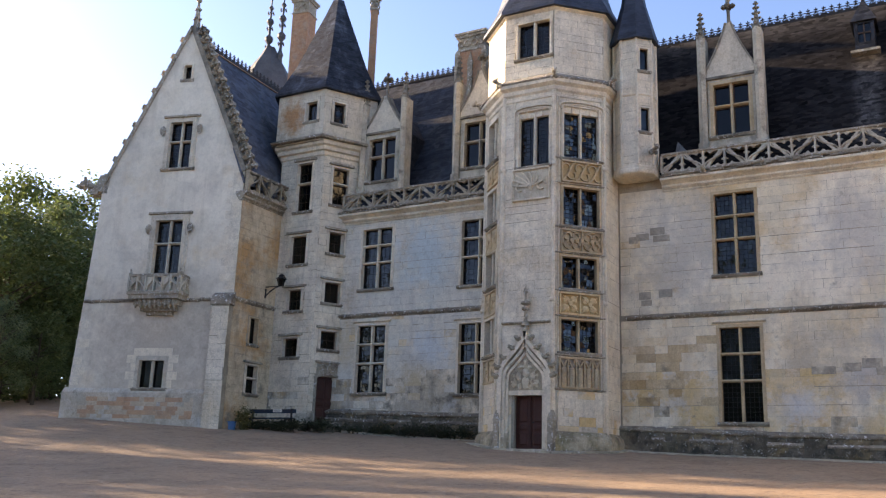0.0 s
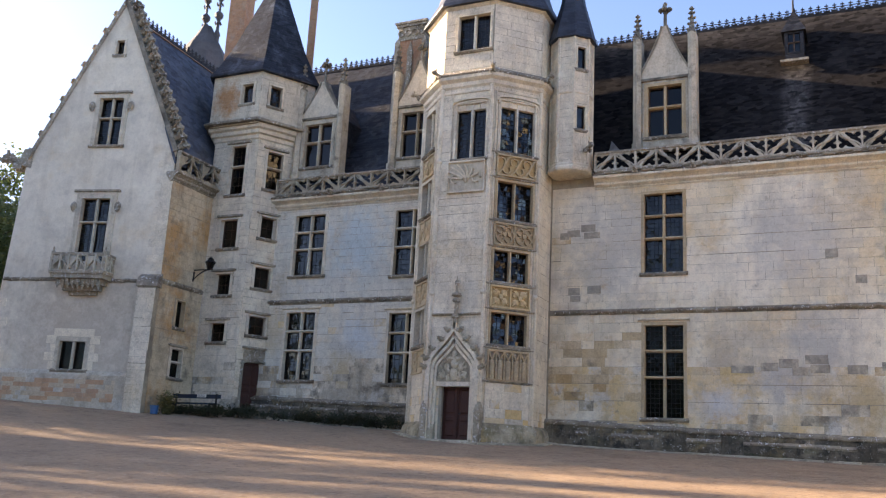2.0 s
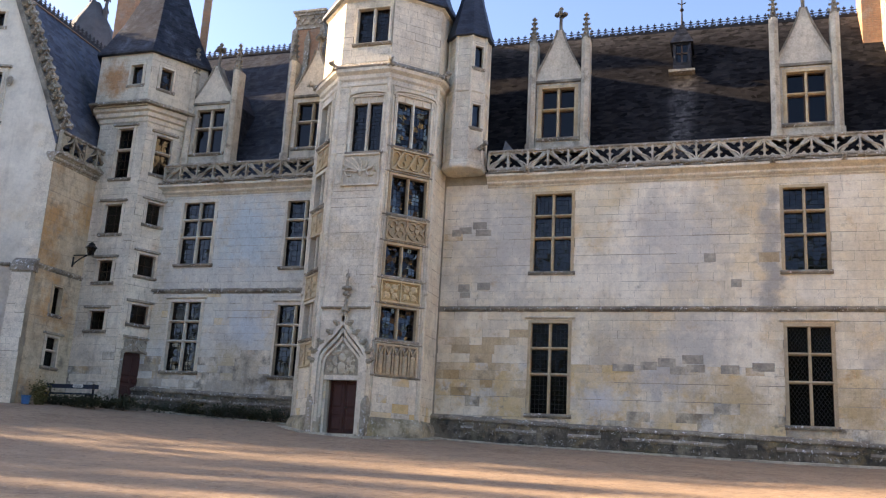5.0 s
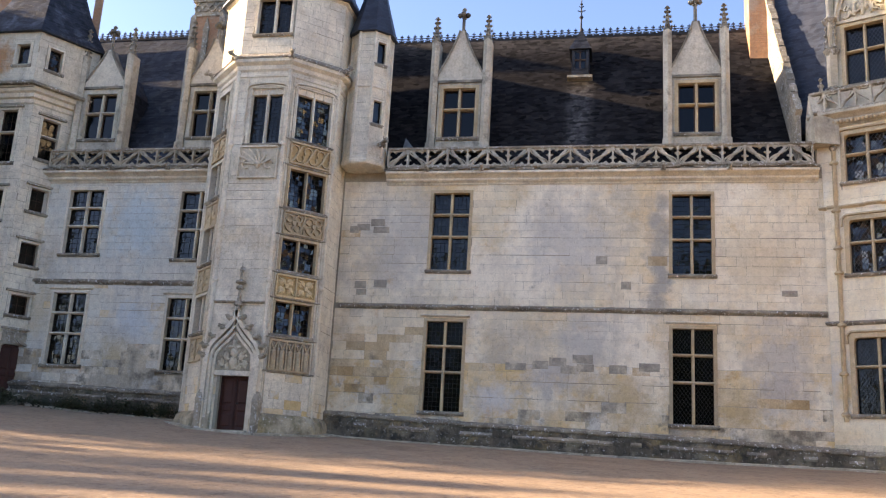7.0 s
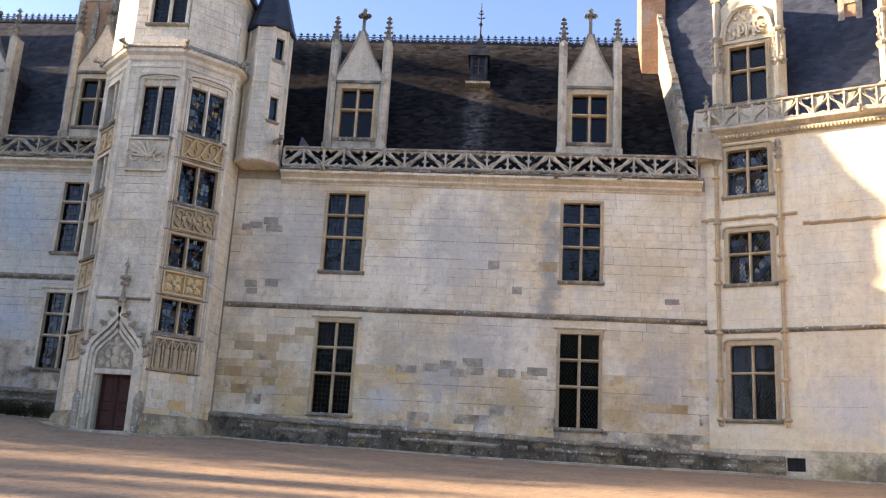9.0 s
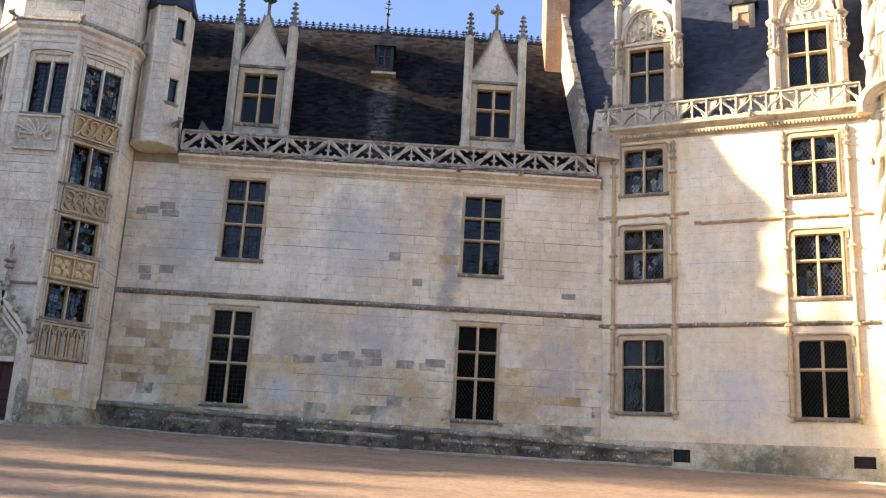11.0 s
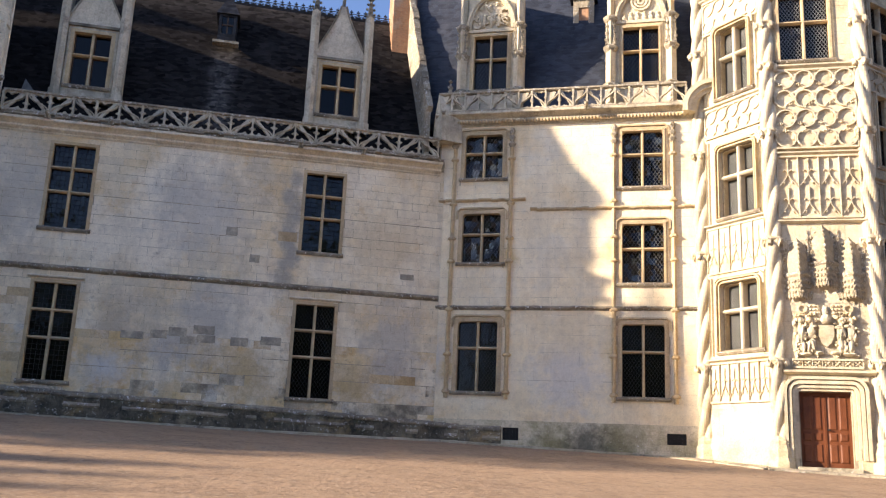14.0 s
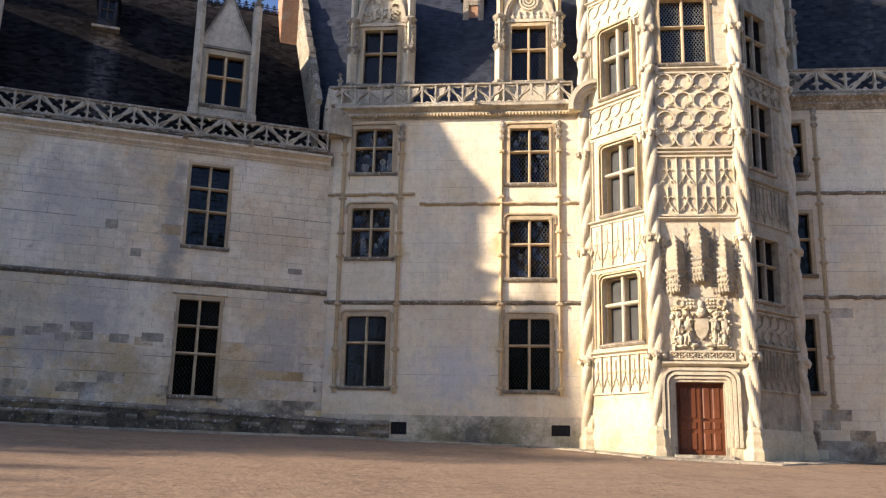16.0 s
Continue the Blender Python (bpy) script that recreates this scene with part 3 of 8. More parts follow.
def stones(parent, material, u0, u1, z0, z1, holes=(), course=0.30, length=(0.45, 0.95), proud=0.007, singles=0, single_name="stone", seed=1, joint=0.009, other=None, share_of=None):
    """Courses of ashlar over a wall face. The first ones up to the given number are objects of their own, the rest are joined."""
    rng = random.Random(seed)
    cells, z = [], z0
    while z < z1 - 0.05:
        h = min(course * rng.uniform(0.86, 1.14), z1 - z)
        if z1 - z - h < 0.12:
            h = z1 - z
        u = u0 - rng.uniform(0, length[0]) if length[1] > 0.3 else u0
        bed = joint * rng.choice((0.3, 0.6, 0.8, 1.0, 1.3, 2.4))
        while u < u1:
            w = rng.uniform(*length)
            a, c = max(u, u0), min(u + w, u1)
            u += w
            spans = [(a, c)]
            for h0, h1, g0, g1 in holes:
                if g0 < z + h - 0.02 and g1 > z + 0.02:
                    x0, x1 = max(a, h0), min(c, h1)
                    if x1 - x0 > 0.04:
                        cells += [(x0, x1, lo, hi) for lo, hi in ((g1, z + h), (z, g0)) if hi - lo > 0.02]
                    spans = [s for p, q in spans for s in (((p, min(q, h0)), (max(p, h1), q)))]
                    spans = [(p, q) for p, q in spans if q - p > 0.03]
            for p, q in spans:
                if q - p > 0.05:
                    j0, j1 = (joint / 2 * rng.choice((0.1, 0.2, 0.5, 1.0)) for _ in range(2))
                    j2 = bed * rng.choice((0.1, 0.5, 1.0, 1.0))
                    cells.append((p + j0, q - j1, z + j2, z + h))
        z += h
    def odd(cell):
        """Whether this stone is of the other kind: a chance that share_of gives for its place."""
        return bool(other) and rng.random() < share_of((cell[0] + cell[1]) / 2, (cell[2] + cell[3]) / 2)

    if singles:
        units = []
        for mat in (material, other or material):
            bm = bmesh.new()
            stone_shape(bm, -0.5, 0.5, -0.5, 0.5, 1.0, 0.014)
            units.append(mesh_of(single_name, bm, mat))
        for p, q, r, s in cells[:singles]:
            d = proud * rng.uniform(0.6, 1.3)
            share(single_name, units[odd((p, q, r, s))], parent, Matrix.Translation(((p + q) / 2, 0, (r + s) / 2)) @ Matrix.Diagonal((q - p, d, s - r, 1)))
    rest = {False: [], True: []}
    for cell in cells[singles:]:
        rest[odd(cell)].append(cell)
    for flag, mat in ((False, material), (True, other)):
        if rest[flag]:
            bm = bmesh.new()
            for p, q, r, s in rest[flag]:
                stone_shape(bm, p, q, r, s, proud * rng.uniform(0.5, 1.4), min(0.012, proud * 0.7))
            tagged(part(single_name + "_courses", bm, mat, parent), kind="stuff")


WINDOW_COUNT = [0]


def lattice(bm, u0, u1, z0, z1, y, step, slope=1.45, bar=0.012, diamond=True):
    """Lead bars of a leaded pane."""
    if diamond:
        span = (u1 - u0) + (z1 - z0) / slope
        n = int(span / step)
        for s in (1, -1):
            for i in range(1, n + 1):
                c = (u0 if s > 0 else u1) - s * (z1 - z0) / slope + s * i * span / (n + 1)
                pts = []
                for z in (z0, z1):
                    pts.append((c + s * (z - z0) / slope, z))
                (xa, za), (xb, zb) = pts
                lo, hi = 0.0, 1.0
                dx = xb - xa
                ta, tb = (u0 - xa) / dx, (u1 - xa) / dx
                lo, hi = max(lo, min(ta, tb)), min(hi, max(ta, tb))
                if hi - lo > 0.05:
                    ribbon(bm, [(xa + dx * lo, za + (zb - za) * lo), (xa + dx * hi, za + (zb - za) * hi)], bar, y, y + 0.01)
    else:
        n, k = max(1, round((u1 - u0) / step)), max(1, round((z1 - z0) / step))
        for i in range(1, n):
            u = u0 + (u1 - u0) * i / n
            box(bm, u - bar / 2, u + bar / 2, y, y + 0.01, z0, z1)
        for i in range(1, k):
            z = z0 + (z1 - z0) * i / k
            box(bm, u0, u1, y, y + 0.01, z - bar / 2, z + bar / 2)


def window(m, u0, u1, z0, z1, rows, label, stone=None, cols=2, surround=0.13, bars="square", step=0.20, sill=0.12, hood=False, proud=0.03, depth=0.22, casement=False, rounded=False, mull=0.095, came=None, glass=None):
    """A mullioned window in an opening u0..u1, z0..z1: surround, sill, mullion, transoms, casements with panes and lead bars."""
    stone = stone or WARM_STONE
    WINDOW_COUNT[0] += 1
    w = thing("window_%d" % WINDOW_COUNT[0], m, label, "window", kind="structure")
    bm = bmesh.new()
    s = surround
    for a, c, p, q in ((u0 - s, u0, z0, z1 + s), (u1, u1 + s, z0, z1 + s), (u0, u1, z1, z1 + s)):
        box(bm, a, c, -proud, 0.1, p, q)
    for a, c in ((u0 - s * 0.45, u0 + 0.012), (u1 - 0.012, u1 + s * 0.45)):
        box(bm, a, c, -proud - 0.03, depth + 0.05, z0, z1)
    box(bm, u0 - s * 0.45, u1 + s * 0.45, -proud - 0.03, depth + 0.05, z1 - 0.012, z1 + s * 0.45)
    if rounded is True:
        for sx, uu in ((1, u0), (-1, u1)):
            prism(bm, [(uu, z1), (uu + sx * 0.14, z1), (uu + sx * 0.045, z1 - 0.045), (uu, z1 - 0.14)], -proud, depth)
        ribbon(bm, [(u0 - s - 0.06, z1 - 0.2), (u0 - s - 0.06, z1 + s * 0.5), (u0 - s * 0.4, z1 + s + 0.06), (u1 + s * 0.4, z1 + s + 0.06), (u1 + s + 0.06, z1 + s * 0.5), (u1 + s + 0.06, z1 - 0.2)], 0.06, -proud - 0.05, 0.02)
    elif rounded:
        # basket arch: filled spandrels and a moulded label that follows the curve
        half, mid, rise = (u1 - u0) / 2, (u0 + u1) / 2, 0.24
        curve = [(mid - half * math.cos(k * math.pi / 12), z1 - rise + rise * math.sin(k * math.pi / 12) ** 0.55) for k in range(13)]
        box(bm, u0, u1, 0.03, depth + 0.02, z1 - rise, z1 + 0.01)
        for grow_, wd, o in ((0.09, 0.05, 0.05), (0.17, 0.06, 0.10)):
            ribbon(bm, [(mid + (x - mid) * (1 + grow_ / half), z + grow_) for x, z in curve], wd, -proud - o, 0.02)
        for sx in (-1, 1):
            ribbon(bm, arc(mid + sx * half * 0.5, z1 - 0.12, half * 0.40, 15, 165, 8), 0.04, -0.02, 0.05)
            ribbon(bm, [(mid + sx * half * 0.5, z1 - rise), (mid + sx * half * 0.5, z1 - 0.02)], 0.04, -0.02, 0.05)
    part("surround", bm, stone, w)
    if sill:
        bm = bmesh.new()
        prism(bm, [(-sill, z0 - 0.06), (-sill, z0 - 0.02), (-0.02, z0 + 0.03), (depth, z0 + 0.03), (depth, z0 - 0.10), (0.0, z0 - 0.12), (-sill * 0.6, z0 - 0.12)], u0 - s - 0.05, u1 + s + 0.05, "x")
        part("sill", bm, LICHEN_STONE, w, "weathered projecting stone sill")
    if hood:
        bm = bmesh.new()
        box(bm, u0 - s - 0.12, u1 + s + 0.12, -0.13, 0.02, z1 + s + 0.01, z1 + s + 0.10)
        part("hood_mould", bm, GREY_STONE, w)
    ew, eh = u1 - u0, z1 - z0
    xs = [u0 + ew * i / cols for i in range(cols + 1)]
    zs = [z1]
    for r in rows:
        zs.append(zs[-1] - eh * r / sum(rows))
    for x in xs[1:-1]:
        bm = bmesh.new()
        prism(bm, [(x - mull / 2, depth), (x - mull / 2, 0.05), (x - mull / 4, 0.0), (x + mull / 4, 0.0), (x + mull / 2, 0.05), (x + mull / 2, depth)], z0, z1, "z")
        part("mullion", bm, stone, w)
    for z in zs[1:-1]:
        bm = bmesh.new()
        prism(bm, [(depth, z - mull / 2), (0.05, z - mull / 2), (-0.01, z - mull / 6), (-0.01, z + mull / 6), (0.05, z + mull / 2), (depth, z + mull / 2)], u0, u1, "x")
        part("transom", bm, stone, w)
    for i in range(cols):
        for k in range(len(rows)):
            a, c, p, q = xs[i] + (0.045 if i else 0.014), xs[i + 1] - (0.045 if i < cols - 1 else 0.014), zs[k + 1] + (0.045 if k < len(rows) - 1 else 0.03), zs[k] - (0.045 if k else 0.014)
            f = 0.045 if casement else 0.012
            bm = bmesh.new()
            for x0, x1, y0, y1 in ((a, a + f, p, q), (c - f, c, p, q), (a + f, c - f, p, p + f), (a + f, c - f, q - f, q)):
                box(bm, x0, x1, depth - 0.06, depth, y0, y1)
            case = part("casement", bm, CASEMENT, w)
            bm = bmesh.new()
            box(bm, a + f, c - f, depth - 0.03, depth - 0.024, p + f, q - f)
            pane = part("pane", bm, glass or GLASS, case)
            pane.visible_shadow = False
            if bars:
                bm = bmesh.new()
                lattice(bm, a + f, c - f, p + f, q - f, depth - 0.045, step, diamond=bars == "diamond")
                part("lead_bars", bm, came or CAME, case)
    return w


def mould(bm, u0, u1, profile, ends=True):
    prism(bm, profile, u0, u1, "x")


def string_course(name, m, u0, u1, z, h=0.16, out=0.13, material=None, label="", wear=0):
    """A moulded band along a wall."""
    bm = bmesh.new()
    rng = random.Random(wear or 3)
    n = max(1, int((u1 - u0) / (0.23 if wear else 0.8)))
    for i in range(n):
        a, c = u0 + (u1 - u0) * i / n, u0 + (u1 - u0) * (i + 1) / n
        o, d = out * (rng.uniform(0.55, 1.15) if wear else 1), rng.uniform(-0.022, 0.018) if wear else 0
        prism(bm, [(0.05, z + d), (-o * 0.35, z + d), (-o, z + h * 0.4 + d), (-o, z + h * 0.75 + d), (-o * 0.2, z + h + d), (0.05, z + h + d)], a + 0.002, c - 0.002, "x")
    ob = new(name, mesh_of(name, bm, material or LICHEN_STONE))
    ob.matrix_basis = m
    return tagged(ob, label or "lichened moulded stone string course", "string course", kind="structure")


def octo(apothem):
    return apothem / math.cos(math.pi / 8)


def foil_outline(circles, n=40):
    """The outline of a hole made of overlapping circles (x, z, r), seen from the first one's centre."""
    cx, cz, _ = circles[0]
    pts = []
    for k in range(n):
        a = 2 * math.pi * k / n
        dx, dz, best = math.cos(a), math.sin(a), 0.0
        for x, z, r in circles:
            along = (x - cx) * dx + (z - cz) * dz
            off2 = (x - cx) ** 2 + (z - cz) ** 2 - along ** 2
            if off2 < r * r:
                best = max(best, along + math.sqrt(r * r - off2))
        pts.append((cx + best * dx, cz + best * dz))
    return pts


def pierced(bm, outer, holes, y0, y1):
    """A flat plate with holes through it."""
    part_bm = bmesh.new()
    edges = []
    for loop in (outer, *holes):
        v = [part_bm.verts.new((x, y0, z)) for x, z in loop]
        edges += [part_bm.edges.new((v[i], v[(i + 1) % len(v)])) for i in range(len(v))]
    bmesh.ops.triangle_fill(part_bm, use_beauty=True, use_dissolve=False, edges=edges)
    ext = bmesh.ops.extrude_face_region(part_bm, geom=part_bm.faces[:])
    bmesh.ops.translate(part_bm, vec=(0, y1 - y0, 0), verts=[g for g in ext["geom"] if isinstance(g, bmesh.types.BMVert)])
    bmesh.ops.recalc_face_normals(part_bm, faces=part_bm.faces[:])
    me = bpy.data.meshes.new("pierced")
    part_bm.to_mesh(me)
    part_bm.free()
    bm.from_mesh(me)
    bpy.data.meshes.remove(me)


def balustrade_motif(w, h):
    """Two mirrored bays of flamboyant tracery: a post, an S-shaped bar, and on either side a mouchette with round lobes."""
    bm = bmesh.new()
    y0, y1 = -0.05, 0.07
    q = w / 2
    for s in (-1, 1):
        c = s * q / 2
        post = 0 if s > 0 else -q
        box(bm, post - 0.03, post + 0.03, y0 - 0.04, y1 + 0.02, 0, h)

        def at(fx, fz):
            return (c + s * q * fx, h * (0.5 + fz))
        holes = []
        for turn in (1, -1):
            lobes = []
            for fx, fz, r in ((0.15, 0.15, 0.17), (0.02, 0.28, 0.14), (-0.13, 0.37, 0.09), (0.335, 0.28, 0.165), (0.345, -0.10, 0.17), (0.40, -0.29, 0.105), (0.42, -0.38, 0.065)):
                x, z = at(turn * fx, turn * fz)
                lobes.append((x, z, r * h))
            holes.append(foil_outline(lobes))
        pierced(bm, [(c - q / 2, 0), (c + q / 2, 0), (c + q / 2, h), (c - q / 2, h)], holes, y0 + 0.015, y1 - 0.015)
        bar = [at(-0.44 * math.cos(math.pi * (0.35 * k / 10 + 0.65 * (0.5 - 0.5 * math.cos(math.pi * k / 10)))), 0.5 - k / 10) for k in range(11)]
        ribbon(bm, bar, 0.04, y0 - 0.025, y1)
    return bm


def balustrade(m, u0, u1, z0, z1, bay, label, material=None, out=-0.25, tracery=None):
    """Moulded cornice-top rail, foot rail and bays of tracery between."""
    material = material or GREY_STONE
    t = thing("balustrade", m, label, "balustrade", "roof balustrades", "structure")
    top, foot = 0.11, 0.10
    for name, a, c in (("top_rail", z1 - top, z1), ("foot_rail", z0, z0 + foot)):
        bm = bmesh.new()
        prism(bm, [(out - 0.10, a + 0.03), (out - 0.10, c - 0.02), (out - 0.05, c), (out + 0.10, c), (out + 0.12, a + 0.03), (out + 0.07, a), (out - 0.06, a)], u0, u1, "x")
        part(name, bm, material, t)
    n = max(1, round((u1 - u0) / (2 * bay)))
    w = (u1 - u0) / n
    me = mesh_of("tracery_bay", balustrade_motif(w, z1 - z0 - top - foot + 0.02), tracery or DORMER_STONE)
    for i in range(n):
        share("tracery_bay", me, t, Matrix.Translation((u0 + w * (i + 0.5), out, z0 + foot - 0.01)))
    bm = bmesh.new()
    box(bm, u1 - 0.06, u1, out - 0.07, out + 0.09, z0 + foot, z1 - top)
    part("end_post", bm, material, t)
    return t


def blob(bm, c, r, seed, rough=0.25):
    """A worn carved lump."""
    made = bmesh.ops.create_icosphere(bm, subdivisions=2, radius=1.0)["verts"]
    for v in made:
        k = 1 + rough * noise.noise(v.co * 2.2 + Vector((seed * 3.7, seed, 0)))
        v.co = Vector((c[0] + v.co.x * r[0] * k, c[1] + v.co.y * r[1] * k, c[2] + v.co.z * r[2] * k))


def gargoyle(m, scale=1.0):
    """A worn beast spout: body, neck and head, one plain mesh."""
    bm = bmesh.new()
    for (y, z, r) in ((0.0, 0, 0.13), (-0.18, 0.02, 0.12), (-0.36, 0.07, 0.10), (-0.50, 0.10, 0.12), (-0.60, 0.06, 0.07)):
        lathe(bm, [(r * 0.3, z - r), (r, z - r * 0.4), (r, z + r * 0.5), (r * 0.3, z + r)], 7, 0, y)
    for s in (1, -1):
        prism(bm, [(s * 0.06, 0.16), (s * 0.13, 0.27), (s * 0.11, 0.12)], -0.5, -0.43)
        box(bm, s * 0.10 - 0.04, s * 0.10 + 0.04, -0.32, -0.14, -0.16, -0.02)
    ob = new("gargoyle", mesh_of("gargoyle", bm, GREY_STONE))
    ob.matrix_basis = m @ Matrix.Diagonal((scale, scale, scale, 1))
    return tagged(ob, "weathered grey stone gargoyle jutting from the cornice", "gargoyle", "cornice gargoyles")


def pinnacle_bm(bm, x, y, z0, z1, r, crockets=4):
    """A slim square shaft's spirelet with leaf crockets and a bud on top."""
    h = z1 - z0
    lathe(bm, [(r * 1.45, z0 - 0.02), (r * 1.45, z0 + 0.06), (r, z0 + 0.08), (r * 0.25, z1 - h * 0.14), (r * 0.2, z1 - h * 0.12)], 4, x, y, math.pi / 4)
    for k in range(crockets):
        t = (k + 0.3) / crockets
        zz, rr = z0 + 0.1 + (h * 0.78) * t, r * (1 - 0.75 * t)
        for a in range(4):
            cx, cy = x + (rr + 0.02) * math.cos(a * math.pi / 2), y + (rr + 0.02) * math.sin(a * math.pi / 2)
            lathe(bm, [(0.01, zz - 0.04), (r * 0.42, zz + 0.02), (r * 0.2, zz + 0.07)], 5, cx, cy)
    lathe(bm, [(r * 0.25, z1 - h * 0.14), (r * 0.75, z1 - h * 0.09), (r * 0.25, z1 - h * 0.05), (r * 0.35, z1 - h * 0.02), (0.005, z1)], 6, x, y)


# ---- ground ----
RISE_X = (-62, -33, -26, -20, -14, -9, -4, 1, 9, 20, 40)
RISE_Z = (4.6, 4.32, 3.66, 3.22, 2.93, 2.70, 2.58, 2.50, 2.47, 2.50, 2.50)


def ground_z(x, y):
    x, y = max(-62.0, min(40.0, x)), max(-12.0, min(46.0, y))
    return y / 32.0 * float(np.interp(x, RISE_X, RISE_Z))


def make_ground():
    xs = sorted({*[float(v) for v in range(-70, 46, 2)], *[s * v for s in (-1, 1) for v in (80, 110, 160, 260, 420, 700)]})
    ys = sorted({*[float(v) for v in range(-16, 56, 2)], *[s * v for s in (-1, 1) for v in (70, 110, 160, 260, 420, 700)]})
    bm = bmesh.new()
    grid = [[bm.verts.new((x, y, ground_z(x, y) + 0.035 * noise.noise((x * 0.21, y * 0.21, 0)))) for y in ys] for x in xs]
    for i in range(len(xs) - 1):
        for k in range(len(ys) - 1):
            bm.faces.new((grid[i][k], grid[i + 1][k], grid[i + 1][k + 1], grid[i][k + 1]))
    ob = new("ground", mesh_of("ground", bm, GRAVEL))
    tagged(ob, "pinkish brown gravel courtyard rising gently to the walls", "ground", kind="structure")


make_ground()


def structure_wall(name, m, u0, u1, z0, z1, thick, holes, material, label, mitre=(0.0, 0.0)):
    bm = bmesh.new()
    wall_grid(bm, u0, u1, z0, z1, thick, holes, mitre)
    ob = new(name, mesh_of(name, bm, material))
    ob.matrix_basis = m
    return tagged(ob, label, "wall", kind="structure")


def plain(name, m, bm, material, label, category, kind="structure"):
    ob = new(name, mesh_of(name, bm, material))
    ob.matrix_basis = m
    return tagged(ob, label, category, kind=kind)


MAIN = pose(0, 32, 0)
RIGHT = pose(6.5, 32, 0, 0, 0, -25)
GABLE = pose(-25.9, 28.3, 0, 0, 0, 15)
SIDE = pose(-25.9, 28.3, 0, 0, 0, 90)

# openings (u0, u1, z0, z1)
LA, UA = (-7.12, -5.76, 3.74, 6.96), (-7.14, -5.74, 8.82, 11.76)
LB, UB = (1.45, 2.82, 3.65, 6.89), (1.46, 2.81, 8.76, 11.66)
L1, L2 = (-22.17, -20.73, 4.93, 7.76), (-17.28, -15.80, 4.83, 7.63)
U1, U2 = (-22.13, -20.62, 9.33, 11.98), (-17.27, -15.73, 9.16, 11.89)

# central range
wall = structure_wall("wall_central", MAIN, -10.75, 6.62, 1.2, 12.62, 0.55, [LA, UA, LB, UB], MORTAR, "cream limestone ashlar wall with grey and ochre stones")
around = [(h[0] - 0.09, h[1] + 0.09, h[2] - 0.10, h[3] + 0.09) for h in (LA, UA, LB, UB)]
def damp_share(u, z):
    return max(0.0, min(0.9, (4.3 - z) * 0.75))


def ochre_share(u, z):
    return 0.60 if u < -8.2 and z < 6.3 else 0.22 if u < -7.0 and z < 6.6 else 0.06 if z < 5.4 else 0.004


stones(wall, ASHLAR_LOW, -10.6, 6.6, 3.05, 4.3, around, singles=130, seed=4, other=ASHLAR_DAMP, share_of=damp_share)
stones(wall, ASHLAR_LOW, -10.6, 6.6, 4.3, 5.5, around, singles=100, seed=5, other=ASHLAR_OCHRE, share_of=ochre_share)
stones(wall, ASHLAR, -10.6, 6.6, 5.5, 7.36, around, singles=60, seed=6, other=ASHLAR_OCHRE, share_of=ochre_share)
stones(wall, ASHLAR, -10.6, 6.6, 7.56, 12.22, around, singles=0, seed=8, other=ASHLAR_OCHRE, share_of=ochre_share)
# range left of the stair tower
wall_w = structure_wall("wall_west", MAIN, -23.6, -15.0, 1.6, 12.85, 0.55, [L1, L2, U1, U2], MORTAR, "pale bluish limestone wall with ochre patches low down")
around = [(h[0] - 0.09, h[1] + 0.09, h[2] - 0.10, h[3] + 0.09) for h in (L1, L2, U1, U2)]
stones(wall_w, ASHLAR_BLUE, -23.5, -15.1, 3.7, 6.2, around, singles=200, seed=15, other=ASHLAR_DAMP, share_of=lambda u, z: max(0.08, min(0.95, (6.5 - z) * 0.48)))
stones(wall_w, ASHLAR_BLUE, -23.5, -15.1, 6.2, 8.08, around, singles=90, seed=16, other=ASHLAR_LOW, share_of=lambda u, z: 0.06)
stones(wall_w, ASHLAR_BLUE, -23.5, -15.1, 8.30, 12.45, around, seed=18)

R3, R2 = (0.28, 0.285, 0.435), (0.42, 0.58)
W3 = "tall stone-mullioned window with six dark leaded panes"
window(MAIN, *LA, R3, W3, stone=WARM_STONE, surround=0.10, step=0.17, glass=CALM_GLASS)
window(MAIN, *UA, R3, W3 + " and a warm stone frame", surround=0.10, step=0.17)
window(MAIN, *LB, R3, W3, stone=WARM_STONE, surround=0.10, bars="diamond", step=0.13, glass=CALM_GLASS)
window(MAIN, *UB, R3, W3 + " and a warm stone frame", surround=0.10, step=0.17)
for h in (L1, L2, U1, U2):
    window(MAIN, *h, R3, W3 + " in a pale wall", stone=TOWER_STONE, surround=0.11, step=0.2)
for h, zz in ((LA, 7.10), (LB, 7.03), (L1, 7.88), (L2, 7.74)):
    string_course("window_label", MAIN, h[0] - 0.22, h[1] + 0.22, zz, 0.10, 0.10, TOWER_STONE, "thin moulded stone label above a window")

string_course("string_course", MAIN, -10.4, 6.45, 7.38, 0.17, 0.14, wear=4)
string_course("string_course", MAIN, -23.4, -15.2, 8.12, 0.18, 0.13, wear=9)


